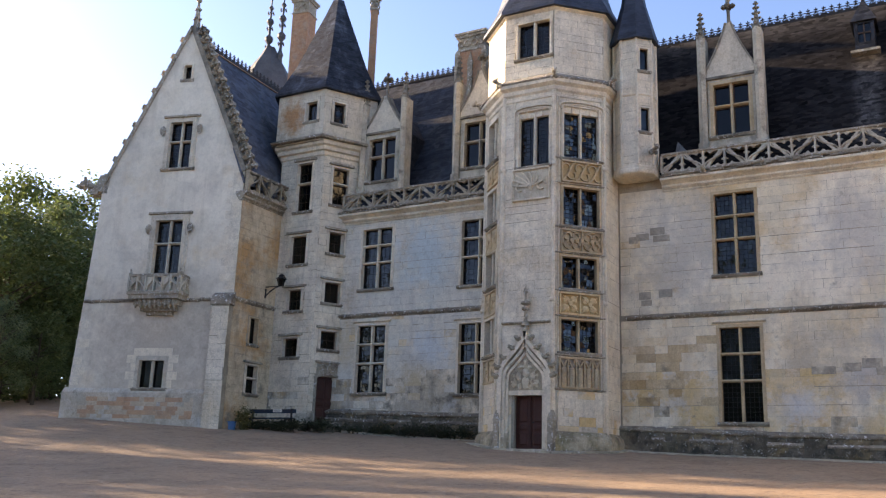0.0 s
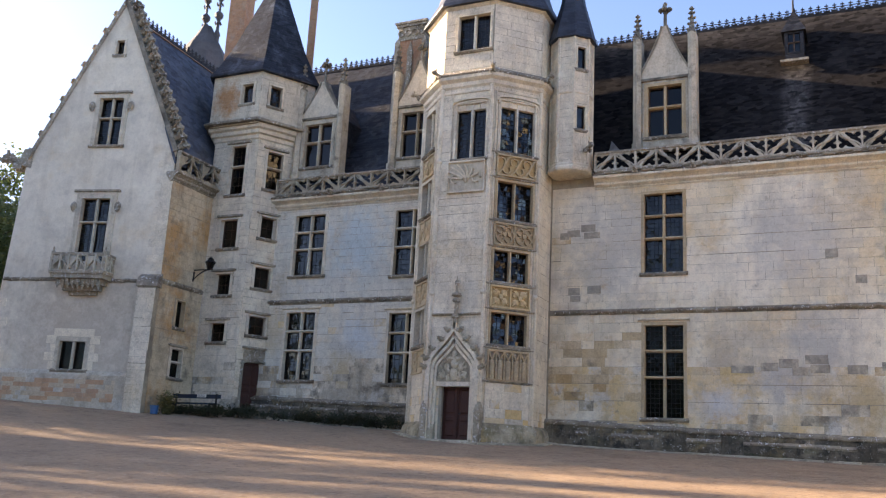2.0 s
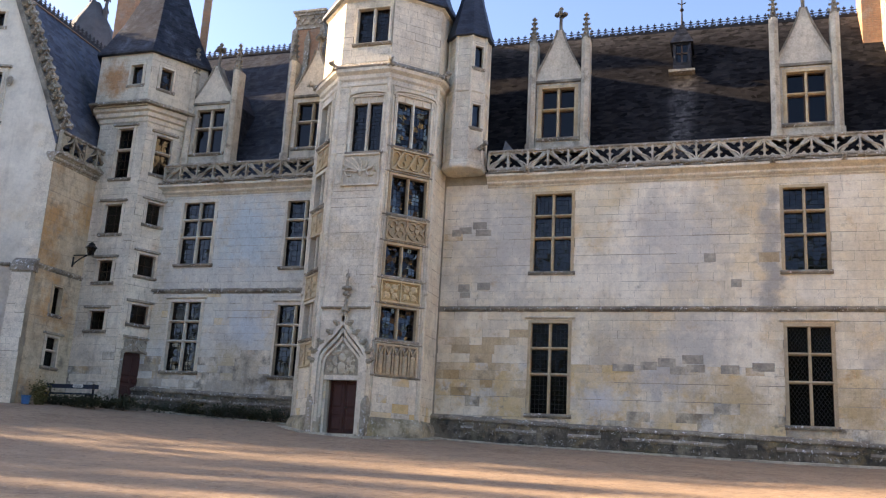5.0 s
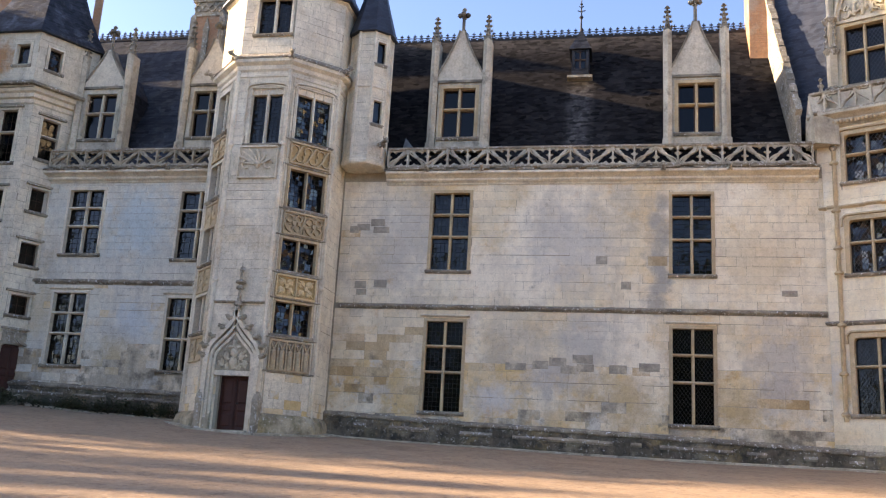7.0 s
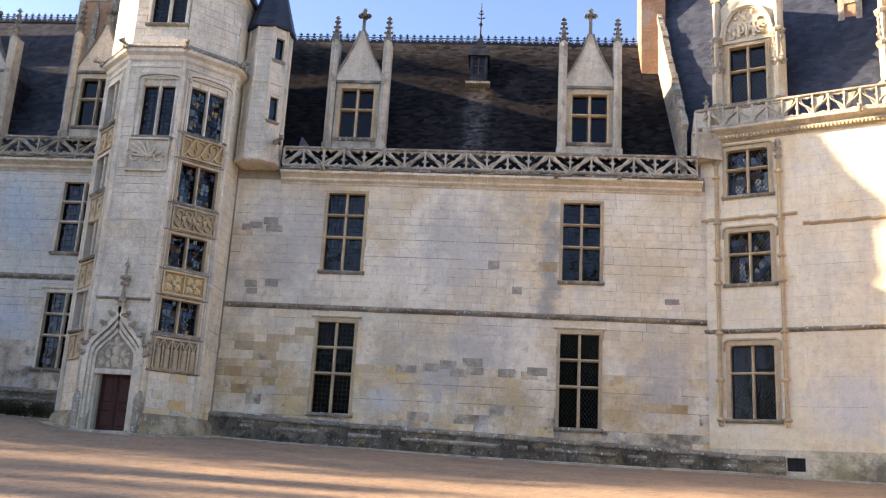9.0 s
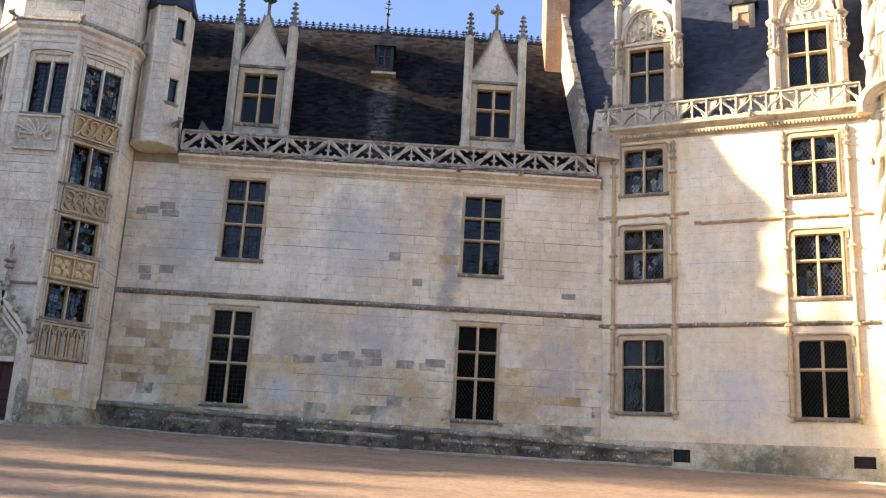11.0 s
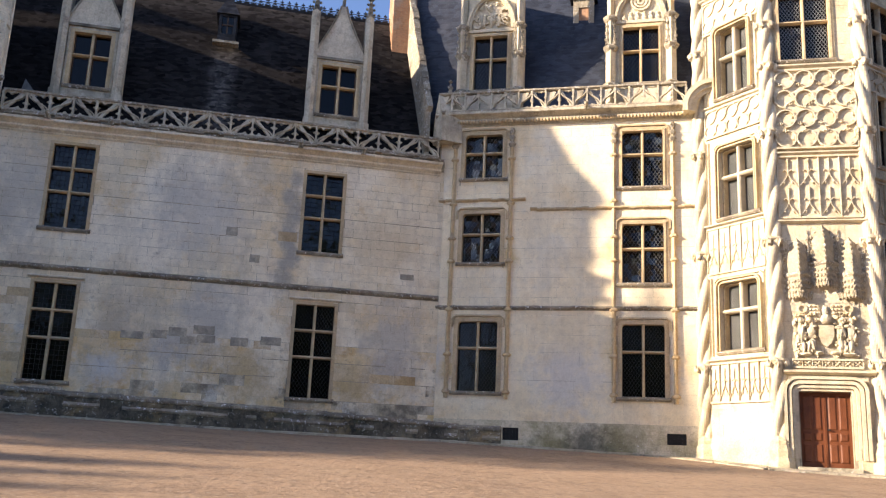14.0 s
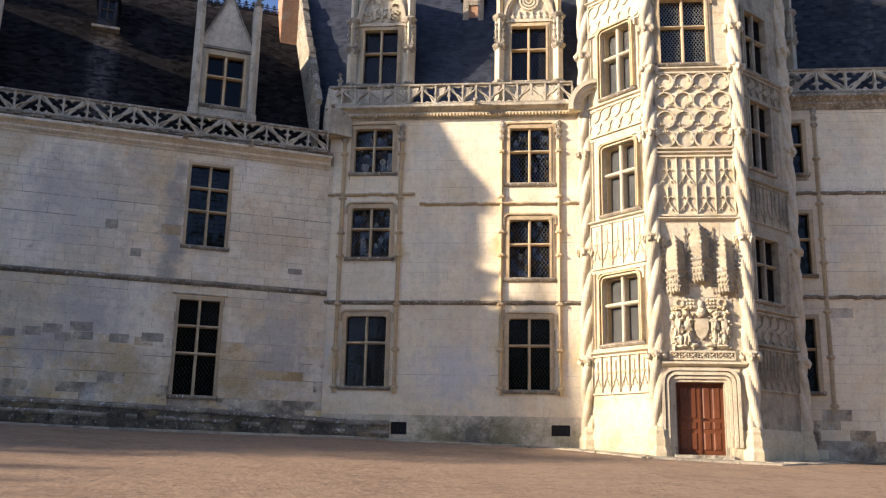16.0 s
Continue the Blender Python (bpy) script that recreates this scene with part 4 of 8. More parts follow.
def cornice(name, m, u0, u1, z, h, out, material, label):
    prof = [(0.1, z), (-0.04, z), (-0.07, z + h * 0.10), (-0.05, z + h * 0.14), (-0.12, z + h * 0.24), (-out * 0.45, z + h * 0.34), (-out * 0.45, z + h * 0.46), (-out * 0.38, z + h * 0.50), (-out * 0.62, z + h * 0.66), (-out * 0.95, z + h * 0.78), (-out, z + h * 0.82), (-out, z + h), (0.4, z + h)]
    n = max(1, round((u1 - u0) / 1.25))
    t = thing(name, m, label, "cornice", kind="structure")
    rng = random.Random(n)
    for i in range(n):
        s, k = rng.uniform(-0.008, 0.008), rng.uniform(-0.006, 0.006)
        bm = bmesh.new()
        prism(bm, [(y + s, zz + k) for y, zz in prof], u0 + (u1 - u0) * i / n + 0.003, u0 + (u1 - u0) * (i + 1) / n - 0.003, "x")
        part("cornice_stone", bm, material, t)
    return t


cornice("cornice", MAIN, -8.95, 6.35, 12.06, 0.44, 0.40, TOWER_STONE, "moulded cream stone cornice under the balustrade")
cornice("cornice", MAIN, -23.3, -15.2, 12.26, 0.44, 0.38, TOWER_STONE, "moulded grey stone cornice under the balustrade")
string_course("cornice_ledge", MAIN, -9.0, 6.4, 12.48, 0.18, 0.47, LICHEN_STONE, "dark lichened ledge on the cornice", wear=41)
string_course("cornice_ledge", MAIN, -23.3, -15.2, 12.68, 0.18, 0.45, LICHEN_STONE, "dark lichened ledge on the cornice", wear=42)
balustrade(MAIN, -8.9, 6.2, 12.64, 13.46, 0.79, "pierced grey stone balustrade with flowing tracery along the eaves")
balustrade(MAIN, -23.1, -15.3, 12.84, 13.62, 0.72, "pierced grey stone balustrade with flowing tracery along the eaves", tracery=WEATHERED_SHADE)


def plinth(name, m, pts, out, label):
    """A battered foot along a wall: (u, top) points."""
    bm = bmesh.new()
    for (a, ta), (c, tc) in zip(pts, pts[1:]):
        v = [bm.verts.new(p) for p in ((a, -out, 0.8), (c, -out, 0.8), (c, -out, tc - 0.12), (a, -out, ta - 0.12), (a, 0.05, ta), (c, 0.05, tc), (a, 0.05, 0.8), (c, 0.05, 0.8))]
        for f in ((0, 1, 2, 3), (3, 2, 5, 4), (0, 3, 4, 6), (1, 7, 5, 2)):
            bm.faces.new([v[i] for i in f])
    return plain(name, m, bm, PLINTH, label, "plinth")


def plinth_run(m, pts, low, label, seed):
    """The foot with rough stones and a flecked, broken ledge on top."""
    rng = random.Random(seed)
    p = plinth("plinth", m, pts, 0.13, label)

    def top(u):
        for (a, ta), (c, tc) in zip(pts, pts[1:]):
            if a <= u <= c:
                return ta + (tc - ta) * (u - a) / (c - a)
        return pts[-1][1]

    bm = bmesh.new()
    stone_shape(bm, -0.5, 0.5, -0.5, 0.5, 1.0, 0.006)
    unit = mesh_of("plinth_stone", bm, PLINTH)
    u = pts[0][0]
    while u < pts[-1][0] - 0.1:
        w = min(rng.uniform(0.35, 0.9), pts[-1][0] - u)
        z, t = low, top(u + w / 2) - 0.16
        rows = max(2, round((t - low) / 0.30))
        for k in range(rows):
            h = (t - low) / rows
            d0 = rng.uniform(0.036, 0.041)
            share("plinth_stone", unit, p, Matrix.Translation((u + w / 2, -0.13, z + h / 2)) @ Matrix.Diagonal((w - 0.002, d0, h - 0.002, 1)))
            z += h
        bm = bmesh.new()
        o, t2 = rng.uniform(0.18, 0.225), top(u + w / 2) + rng.uniform(-0.016, 0.014)
        prism(bm, [(0.02, t2 - 0.14), (-o * 0.8, t2 - 0.14), (-o, t2 - 0.10), (-o, t2 - 0.04), (-0.05, t2 + 0.05), (0.02, t2 + 0.05)], u + 0.004, u + w - 0.004, "x")
        if rng.random() < 0.6:
            prism(bm, [(-0.1, t2 - 0.46), (-o * 0.9, t2 - 0.44), (-o * 1.1, t2 - 0.38), (-o * 0.9, t2 - 0.30), (-0.1, t2 - 0.28)], u + 0.004, u + w - 0.004, "x")
        part("ledge_stone", bm, LICHEN_STONE, p)
        u += w
    return p


plinth_run(MAIN, [(-10.7, 3.60), (-5.7, 3.42), (1.0, 3.26), (6.6, 3.08)], 2.15, "dark damp mossy stone plinth along the wall foot", 31)
plinth_run(MAIN, [(-23.5, 4.25), (-19.0, 4.1), (-15.0, 4.0)], 2.8, "dark damp mossy stone plinth along the wall foot", 32)

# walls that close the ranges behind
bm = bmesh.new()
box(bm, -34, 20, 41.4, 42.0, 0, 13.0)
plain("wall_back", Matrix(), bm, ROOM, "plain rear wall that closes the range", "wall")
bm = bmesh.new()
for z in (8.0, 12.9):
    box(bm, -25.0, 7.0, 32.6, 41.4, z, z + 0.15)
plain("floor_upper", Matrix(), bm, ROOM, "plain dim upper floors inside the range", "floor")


def roof_slab(name, pts, material, label):
    """A roof face through four points, given thickness downwards."""
    bm = bmesh.new()
    a = [bm.verts.new(p) for p in pts]
    c = [bm.verts.new(Vector(p) - Vector((0, 0, 0.22))) for p in pts]
    bm.faces.new(a)
    bm.faces.new(c[::-1])
    for i in range(len(pts)):
        j = (i + 1) % len(pts)
        bm.faces.new((a[i], a[j], c[j], c[i]))
    return plain(name, Matrix(), bm, material, label, "roof")


roof_slab("roof_central_front", [(-11.5, 32.35, 13.0), (5.85, 32.35, 13.0), (5.6, 37, 20.38), (-15.0, 37, 20.5)], OLD_SLATE, "steep blackened tile roof with pale lichen near the ridge")
roof_slab("roof_central_back", [(-15.0, 37.0, 20.5), (5.6, 37, 20.38), (6.9, 42, 12.8), (-15.0, 42, 12.8)], OLD_SLATE, "steep blackened tile roof, rear face")
roof_slab("roof_west_front", [(-24.5, 32.35, 13.2), (-12.0, 32.35, 13.2), (-12.0, 37, 21.15), (-27.0, 37, 21.15)], SLATE, "steep dark slate roof with mossy brown patches")
roof_slab("roof_west_back", [(-27.0, 37, 21.15), (-12.0, 37, 21.15), (-12.0, 42, 12.8), (-27.0, 42, 12.8)], SLATE, "steep dark slate roof, rear face")
bm = bmesh.new()
prism(bm, [(32.6, 12.9), (41.6, 12.9), (37, 21.0)], -12.4, -12.05, "x")
prism(bm, [(32.6, 12.9), (41.6, 12.9), (37, 20.3)], 5.6, 5.9, "x")
plain("wall_gable_inner", Matrix(), bm, BRICK, "brick gable between the two roofs", "wall")


def cresting(m, u0, u1, z, label, bay=0.30):
    """Ironwork along a ridge: a rail, little arches and trefoil crosses."""
    t = thing("ridge_cresting", m, label, "ridge cresting", "ridge crestings")
    bm = bmesh.new()
    box(bm, u0, u1, -0.02, 0.02, z + 0.03, z + 0.06)
    box(bm, u0, u1, -0.05, 0.05, z - 0.06, z + 0.02)
    part("rail", bm, IRON, t)
    bm = bmesh.new()
    ribbon(bm, arc(0, 0.20, bay * 0.45, 200, 340, 6), 0.035, -0.015, 0.015)
    ribbon(bm, [(-bay * 0.42, 0.13), (-bay * 0.16, 0.03)], 0.035, -0.015, 0.015)
    ribbon(bm, [(bay * 0.42, 0.13), (bay * 0.16, 0.03)], 0.035, -0.015, 0.015)
    ribbon(bm, [(0, 0.02), (0, 0.42)], 0.035, -0.015, 0.015)
    ribbon(bm, [(-0.075, 0.33), (0.075, 0.33)], 0.05, -0.015, 0.015)
    ribbon(bm, arc(0, 0.15, bay * 0.22, 0, 360, 8), 0.03, -0.015, 0.015)
    ribbon(bm, [(-bay * 0.5, 0.24), (bay * 0.5, 0.24)], 0.03, -0.012, 0.012)
    me = mesh_of("fleuron", bm, IRON)
    n = int((u1 - u0) / bay)
    for i in range(n):
        share("fleuron", me, t, Matrix.Translation((u0 + bay * (i + 0.5), 0, z)))
    return t


cresting(pose(0, 37, 0), -11.5, 5.4, 20.42, "dark iron fleuron cresting along the roof ridge")
cresting(pose(0, 37, 0), -26.0, -18.4, 21.2, "dark iron fleuron cresting along the roof ridge")


# ---- dormers ----
def dormer(uc, d, z0, z1, half, pier, gable_top, finial_top, pier_top, pin_top, roof_at, label, cut=(0.42, 0.58), frame_stone=None):
    """A stone dormer: two piers with crocketed pinnacles, a window, a gable with hollow sides and a leafy cross, cheeks and a slate saddle."""
    m = pose(uc, 32 + d, 0)
    t = thing("dormer", m, label, "dormer", "roof dormers")
    s = 0.15
    for sx in (-1, 1):
        bm = bmesh.new()
        x = sx * pier
        prism(bm, [(x - s, -0.08), (x, -0.20), (x + s, -0.08), (x + s, 0.45), (x - s, 0.45)], z0 - 0.45, pier_top, "z")
        prism(bm, [(x - s - 0.04, -0.12), (x, -0.25), (x + s + 0.04, -0.12), (x + s + 0.04, 0.45), (x - s - 0.04, 0.45)], z0 - 0.45, z0 - 0.15, "z")
        pr = part("pier", bm, DORMER_STONE, t)
        bm = bmesh.new()
        pinnacle_bm(bm, x, 0.02, pier_top, pin_top, 0.15)
        part("pinnacle", bm, DARK_CARVED, pr, "grey crocketed pinnacle")
    bm = bmesh.new()
    w = half + 0.08
    n = 8
    g0 = z1 + 0.24
    side = [(w * 1.12 * (1 - i / n) ** 1.25 + 0.07, g0 + (gable_top - g0) * (i / n)) for i in range(n + 1)]
    prism(bm, [(x, z) for x, z in side] + [(-x, z) for x, z in side[::-1]], 0.0, 0.35)
    gb = part("gable", bm, GABLE_STONE, t)
    bm = bmesh.new()
    for sx in (1, -1):
        ribbon(bm, [(sx * (x + 0.03), z) for x, z in side], 0.065, -0.05, 0.4)
    part("coping", bm, DARK_CARVED, gb)
    bm = bmesh.new()
    box(bm, -w - 0.05, w + 0.05, -0.08, 0.2, z1 + 0.14, z1 + 0.24)
    part("lintel_mould", bm, DARK_CARVED, gb)
    bm = bmesh.new()
    lathe(bm, [(0.09, gable_top - 0.3), (0.07, gable_top + 0.05), (0.06, finial_top - 0.5), (0.10, finial_top - 0.46), (0.05, finial_top - 0.40), (0.05, finial_top - 0.2), (0.10, finial_top - 0.1), (0.01, finial_top)], 6, 0, 0.15)
    for dx, dy in ((0.16, 0), (-0.16, 0), (0, 0.16), (0, -0.16)):
        lathe(bm, [(0.02, finial_top - 0.46), (0.11, finial_top - 0.38), (0.10, finial_top - 0.30), (0.02, finial_top - 0.24)], 6, dx, 0.15 + dy)
    part("cross_finial", bm, DARK_CARVED, gb, "leafy stone cross finial")
    bm = bmesh.new()
    wall_grid(bm, -w, w, z0 - 0.45, z1 + 0.16, 0.30, [(-half + 0.08, half - 0.08, z0 + 0.05, z1 - 0.06)])
    part("front_wall", bm, DORMER_STONE, t)
    back = roof_at(z1 + 0.2) - 32 - d + 0.3
    for sx in (-1, 1):
        bm = bmesh.new()
        x = sx * (half + 0.05)
        prism(bm, [(0.3, z0 - 0.9), (0.3, z1 + 0.3), (back, z1 + 0.3)], x - 0.06, x + 0.06, "x")
        part("cheek", bm, SLATE, t, "dark slate-hung cheek")
    ridge = gable_top - 0.35
    far = roof_at(ridge) - 32 - d + 0.3
    bm = bmesh.new()
    v = [bm.verts.new(q) for q in ((-w - 0.02, 0.3, g0 + 0.05), (w + 0.02, 0.3, g0 + 0.05), (0, 0.3, ridge), (-w - 0.02, back + 0.1, g0 + 0.05), (w + 0.02, back + 0.1, g0 + 0.05), (0, far, ridge))]
    for f in ((0, 2, 5, 3), (1, 4, 5, 2), (0, 1, 2), (0, 3, 4, 1), (3, 5, 4)):
        bm.faces.new([v[i] for i in f])
    part("saddle_roof", bm, SLATE, t, "small dark slate saddle roof")
    window(m, -half + 0.12, half - 0.12, z0 + 0.08, z1 - 0.08, cut, "stone-crossed dormer window with four dark panes", stone=frame_stone, surround=0.12, bars="", sill=0.10, casement=True, glass=CALM_GLASS)
    return t


def at_central(z):
    return 32.35 + (z - 13.0) * 4.65 / 7.4


def at_west(z):
    return 32.35 + (z - 13.2) * 4.65 / 7.95


DORMER = "pale stone gothic dormer with crocketed pinnacles"
dormer(-6.43, 0.3, 13.98, 16.15, 0.76, 1.02, 18.5, 19.58, 18.05, 19.15, at_central, DORMER)
dormer(2.37, 0.3, 14.0, 16.1, 0.78, 1.02, 18.5, 19.70, 18.15, 19.2, at_central, DORMER)
dormer(-21.58, 0.3, 14.2, 16.35, 0.82, 1.05, 18.3, 19.5, 18.0, 19.3, at_west, DORMER, frame_stone=DORMER_STONE)
dormer(-16.75, 0.3, 14.2, 16.35, 0.82, 1.08, 18.6, 19.6, 18.2, 19.5, at_west, DORMER, frame_stone=DORMER_STONE)


def lucarne():
    """The small roof light with a peaked hood and an iron finial."""
    m = pose(-2.0, 34.75, 0)
    t = thing("lucarne", m, "small dark hooded roof window with an iron finial", "roof window")
    bm = bmesh.new()
    wall_grid(bm, -0.34, 0.34, 17.55, 18.8, 0.12, [(-0.22, 0.22, 17.9, 18.65)])
    for sx in (-1, 1):
        prism(bm, [(0.1, 17.5), (0.1, 18.8), (1.5, 18.8)], sx * 0.31 - 0.04, sx * 0.31 + 0.04, "x")
    part("frame", bm, SLATE, t)
    bm = bmesh.new()
    v = [bm.verts.new(q) for q in ((-0.45, -0.12, 18.72), (0.45, -0.12, 18.72), (0, 0.25, 19.75), (-0.45, 1.5, 18.72), (0.45, 1.5, 18.72), (0, 1.6, 19.7))]
    for f in ((0, 1, 2), (0, 2, 5, 3), (1, 4, 5, 2), (0, 3, 4, 1), (3, 5, 4)):
        bm.faces.new([v[i] for i in f])
    part("hood", bm, SLATE, t)
    bm = bmesh.new()
    box(bm, -0.2, 0.2, 0.05, 0.07, 17.92, 18.62)
    part("pane", bm, GLASS, t).visible_shadow = False
    bm = bmesh.new()
    box(bm, -0.22, 0.22, 0.0, 0.06, 18.25, 18.30)
    box(bm, -0.025, 0.025, 0.0, 0.06, 17.9, 18.65)
    part("glazing_bar", bm, CASEMENT, t)
    bm = bmesh.new()
    prism(bm, [(-0.22, 17.42), (-0.22, 17.52), (0.1, 17.62), (0.1, 17.38)], -0.5, 0.5, "x")
    part("sill", bm, GREY_STONE, t, "grey stone sill")
    bm = bmesh.new()
    lathe(bm, [(0.05, 19.6), (0.03, 20.2), (0.09, 20.3), (0.03, 20.4), (0.025, 20.85), (0.07, 20.9), (0.02, 20.95), (0.015, 21.3)], 6, 0, 0.25)
    for z, r in ((20.55, 0.16), (20.75, 0.10)):
        for a in range(4):
            ribbon(bm, [(math.cos(a * 1.57) * 0.02, z), (math.cos(a * 1.57) * r, z + 0.06)], 0.03, 0.23, 0.27)
    part("finial", bm, IRON, t, "wrought iron finial")


lucarne()


bm = bmesh.new()
prism(bm, [(-8.75, 13.42), (-8.05, 13.62), (-8.55, 14.25)], 32.75, 32.80)
plain("lead_flashing", Matrix(), bm, LEAD, "bent blue-grey lead flashing behind the balustrade", "flashing", "")


# ---- chimneys ----
def chimney(m, w, d, z0, z1, label, carved=False, cap_h=0.9):
    """A brick stack with real courses and a carved stone head."""
    t = thing("chimney", m, label, "chimney", "roof chimneys")
    bm = bmesh.new()
    box(bm, -w / 2 + 0.01, w / 2 - 0.01, -d / 2 + 0.01, d / 2 - 0.01, z0, z1 - cap_h)
    shaft = part("shaft", bm, MORTAR, t)
    bm = bmesh.new()
    rng = random.Random(int(abs(z1 * 100)))
    z, k = z0, 0
    while z < z1 - cap_h - 0.02:
        for axis, run, off in (("x", w, d / 2), ("y", d, w / 2)):
            n = max(2, round(run / 0.24))
            for s in (-1, 1):
                for i in range(n + (k % 2)):
                    a = max(-run / 2, -run / 2 + (i - 0.5 * (k % 2)) * run / n)
                    c = min(run / 2, -run / 2 + (i + 1 - 0.5 * (k % 2)) * run / n)
                    if c - a < 0.03:
                        continue
                    o = rng.uniform(-0.004, 0.006)
                    lo, hi = s * (off - 0.02), s * (off + o)
                    if axis == "x":
                        box(bm, a + 0.005, c - 0.005, min(lo, hi), max(lo, hi), z + 0.005, z + 0.085)
                    else:
                        box(bm, min(lo, hi), max(lo, hi), a + 0.005, c - 0.005, z + 0.005, z + 0.085)
        z, k = z + 0.09, k + 1
    tagged(part("brickwork", bm, BRICK, shaft), kind="stuff")
    bm = bmesh.new()
    h = z1 - cap_h
    for a, c, o in ((h, h + 0.08, 0.05), (h + 0.08, h + cap_h * 0.75, -0.01), (h + cap_h * 0.75, z1 - 0.1, 0.07), (z1 - 0.1, z1, 0.13)):
        box(bm, -w / 2 - o, w / 2 + o, -d / 2 - o, d / 2 + o, a, c)
    cap = part("cap", bm, GREY_STONE, t, "carved grey stone chimney head")
    bm = bmesh.new()
    for s in (-1, 1):
        for i in range(max(2, round(w / 0.38))):
            n = max(2, round(w / 0.38))
            u = -w / 2 + (i + 0.5) * w / n
            ribbon(bm, arc(u, h + cap_h * 0.42, cap_h * 0.17, 0, 360, 8), 0.05, s * d / 2 - 0.05, s * d / 2 + 0.05)
            box(bm, u - 0.03, u + 0.03, s * d / 2 - 0.04, s * d / 2 + 0.04, h + cap_h * 0.6, h + cap_h * 0.75)
    tagged(part("carved_frieze", bm, GREY_STONE, cap), kind="stuff")
    if carved:
        bm = bmesh.new()
        for sx in (-1, 1):
            box(bm, sx * w / 2 - 0.12, sx * w / 2 + 0.12, -d / 2 - 0.05, -d / 2 + 0.3, z0, z1 - cap_h)
        box(bm, -0.12, 0.12, -d / 2 - 0.08, -d / 2 + 0.02, z0, z1 - cap_h - 0.7)
        prism(bm, [(-0.16, z1 - cap_h - 0.7), (0.16, z1 - cap_h - 0.7), (0, z1 - cap_h - 0.1)], -d / 2 - 0.08, -d / 2 + 0.02)
        part("stone_quoin", bm, GREY_STONE, shaft, "grey carved stone strips on the brick")
    return t


chimney(pose(-18.0, 34.2, 0), 1.35, 1.1, 15.6, 21.3, "tall brick chimney with a carved stone head and stone strips", True)
chimney(pose(-29.45, 35.75, 0, 0, 0, 10), 0.95, 0.9, 18.0, 26.6, "tall orange brick chimney with a carved stone head")
chimney(pose(-24.6, 35.4, 0, 0, 0, 30), 0.34, 0.42, 18.5, 25.6, "slim orange brick chimney with a carved head")
chimney(pose(5.25, 36.6, 0), 1.0, 1.4, 17.6, 25.0, "orange brick chimney beside the taller gable")


# ---- octagonal stair tower ----
def face_frame(cx, cy, apothem, heading, n=8):
    """The frame of one face of a regular tower: x along the face, y into it."""
    s = 2 * apothem * math.tan(math.pi / n)
    h = radians(heading)
    mx, my = cx + apothem * math.sin(h), cy - apothem * math.cos(h)
    return pose(mx - s / 2 * math.cos(h), my - s / 2 * math.sin(h), 0, 0, 0, heading), s


def tower_walls(name, cx, cy, apothem, z0, z1, holes_by_heading, turn, label, material, n=8, thick=0.35, singles=0, seed=40, skip=(), course=0.30, proud=0.016, joint=0.008, other_faces=None, low=None):
    """The faces of a tower, each a wall with its openings and its courses, under one thing."""
    t = thing(name, Matrix(), label, "tower", kind="structure")
    for k in range(n):
        heading = turn + k * 360 / n
        heading = (heading + 180) % 360 - 180
        m, s = face_frame(cx, cy, apothem, heading, n)
        holes = holes_by_heading.get(round(heading), [])
        bm = bmesh.new()
        mt = thick * math.tan(math.pi / n)
        wall_grid(bm, 0, s, z0, z1, thick, holes, (mt, mt))
        f = part("wall_face", bm, MORTAR, t)
        f.matrix_basis = m
        if abs(heading - turn) <= 100 and round(heading) not in skip:
            around = [(h[0] - 0.1, h[1] + 0.1, h[2] - 0.1, h[3] + 0.1) for h in holes]
            stones(f, (other_faces or {}).get(round(heading), material), 0.0, s, max(z0, 2.0), z1, around, singles=singles if abs(heading - turn) < 50 else 0, seed=seed + k, length=(0.35, 0.8), course=course, proud=proud, joint=joint, other=low[0] if low else None, share_of=(lambda u, z: max(0.0, min(0.8, (low[1] - z) * 0.4))) if low else None)
    return t


def oct_ring(bm, cx, cy, prof, n=8, turn=0.0):
    """A moulding that runs round a tower: (apothem, height) points."""
    lathe(bm, [(a / math.cos(math.pi / n), z) for a, z in prof], n, cx, cy, radians(turn) - math.pi / 2 + math.pi / n, caps=True)


EX, EY, EA = -13.07, 31.5, 2.40
E_FRONT = [(0.58, 1.66, 2.66, 4.46), (0.62, 1.83, 12.72, 14.86), (0.52, 1.84, 17.02, 18.45)]
E_SIDE = [(0.37, 1.77, 12.99, 14.98), (0.35, 1.77, 10.45, 11.88), (0.31, 1.66, 8.17, 9.32), (0.28, 1.68, 5.95, 7.09)]
E_LEFT = [(0.35, 1.45, 13.4, 15.0), (0.35, 1.45, 10.9, 12.2), (0.35, 1.45, 8.5, 9.8), (0.35, 1.45, 6.0, 7.3)]
tower_walls("stair_tower", EX, EY, EA, 1.8, 18.95, {0: E_FRONT, 45: E_SIDE, -45: E_LEFT}, 0, "octagonal cream limestone stair tower with a carved portal", TOWER_STONE, singles=140, seed=40, proud=0.007, joint=0.008, low=(ASHLAR_LOW, 4.8))
EF, _ = face_frame(EX, EY, EA, 0)
ER, _ = face_frame(EX, EY, EA, 45)
EL, _ = face_frame(EX, EY, EA, -45)
TW = "two-light stair tower window with leaded panes"
window(EF, *E_FRONT[1], (1,), TW + " and a carved head", stone=TOWER_STONE, surround=0.09, step=0.15, rounded="arch", casement=False, mull=0.10)
window(EF, *E_FRONT[2], (1,), TW + " under the eaves", stone=TOWER_STONE, surround=0.08, step=0.16, casement=False, mull=0.10)
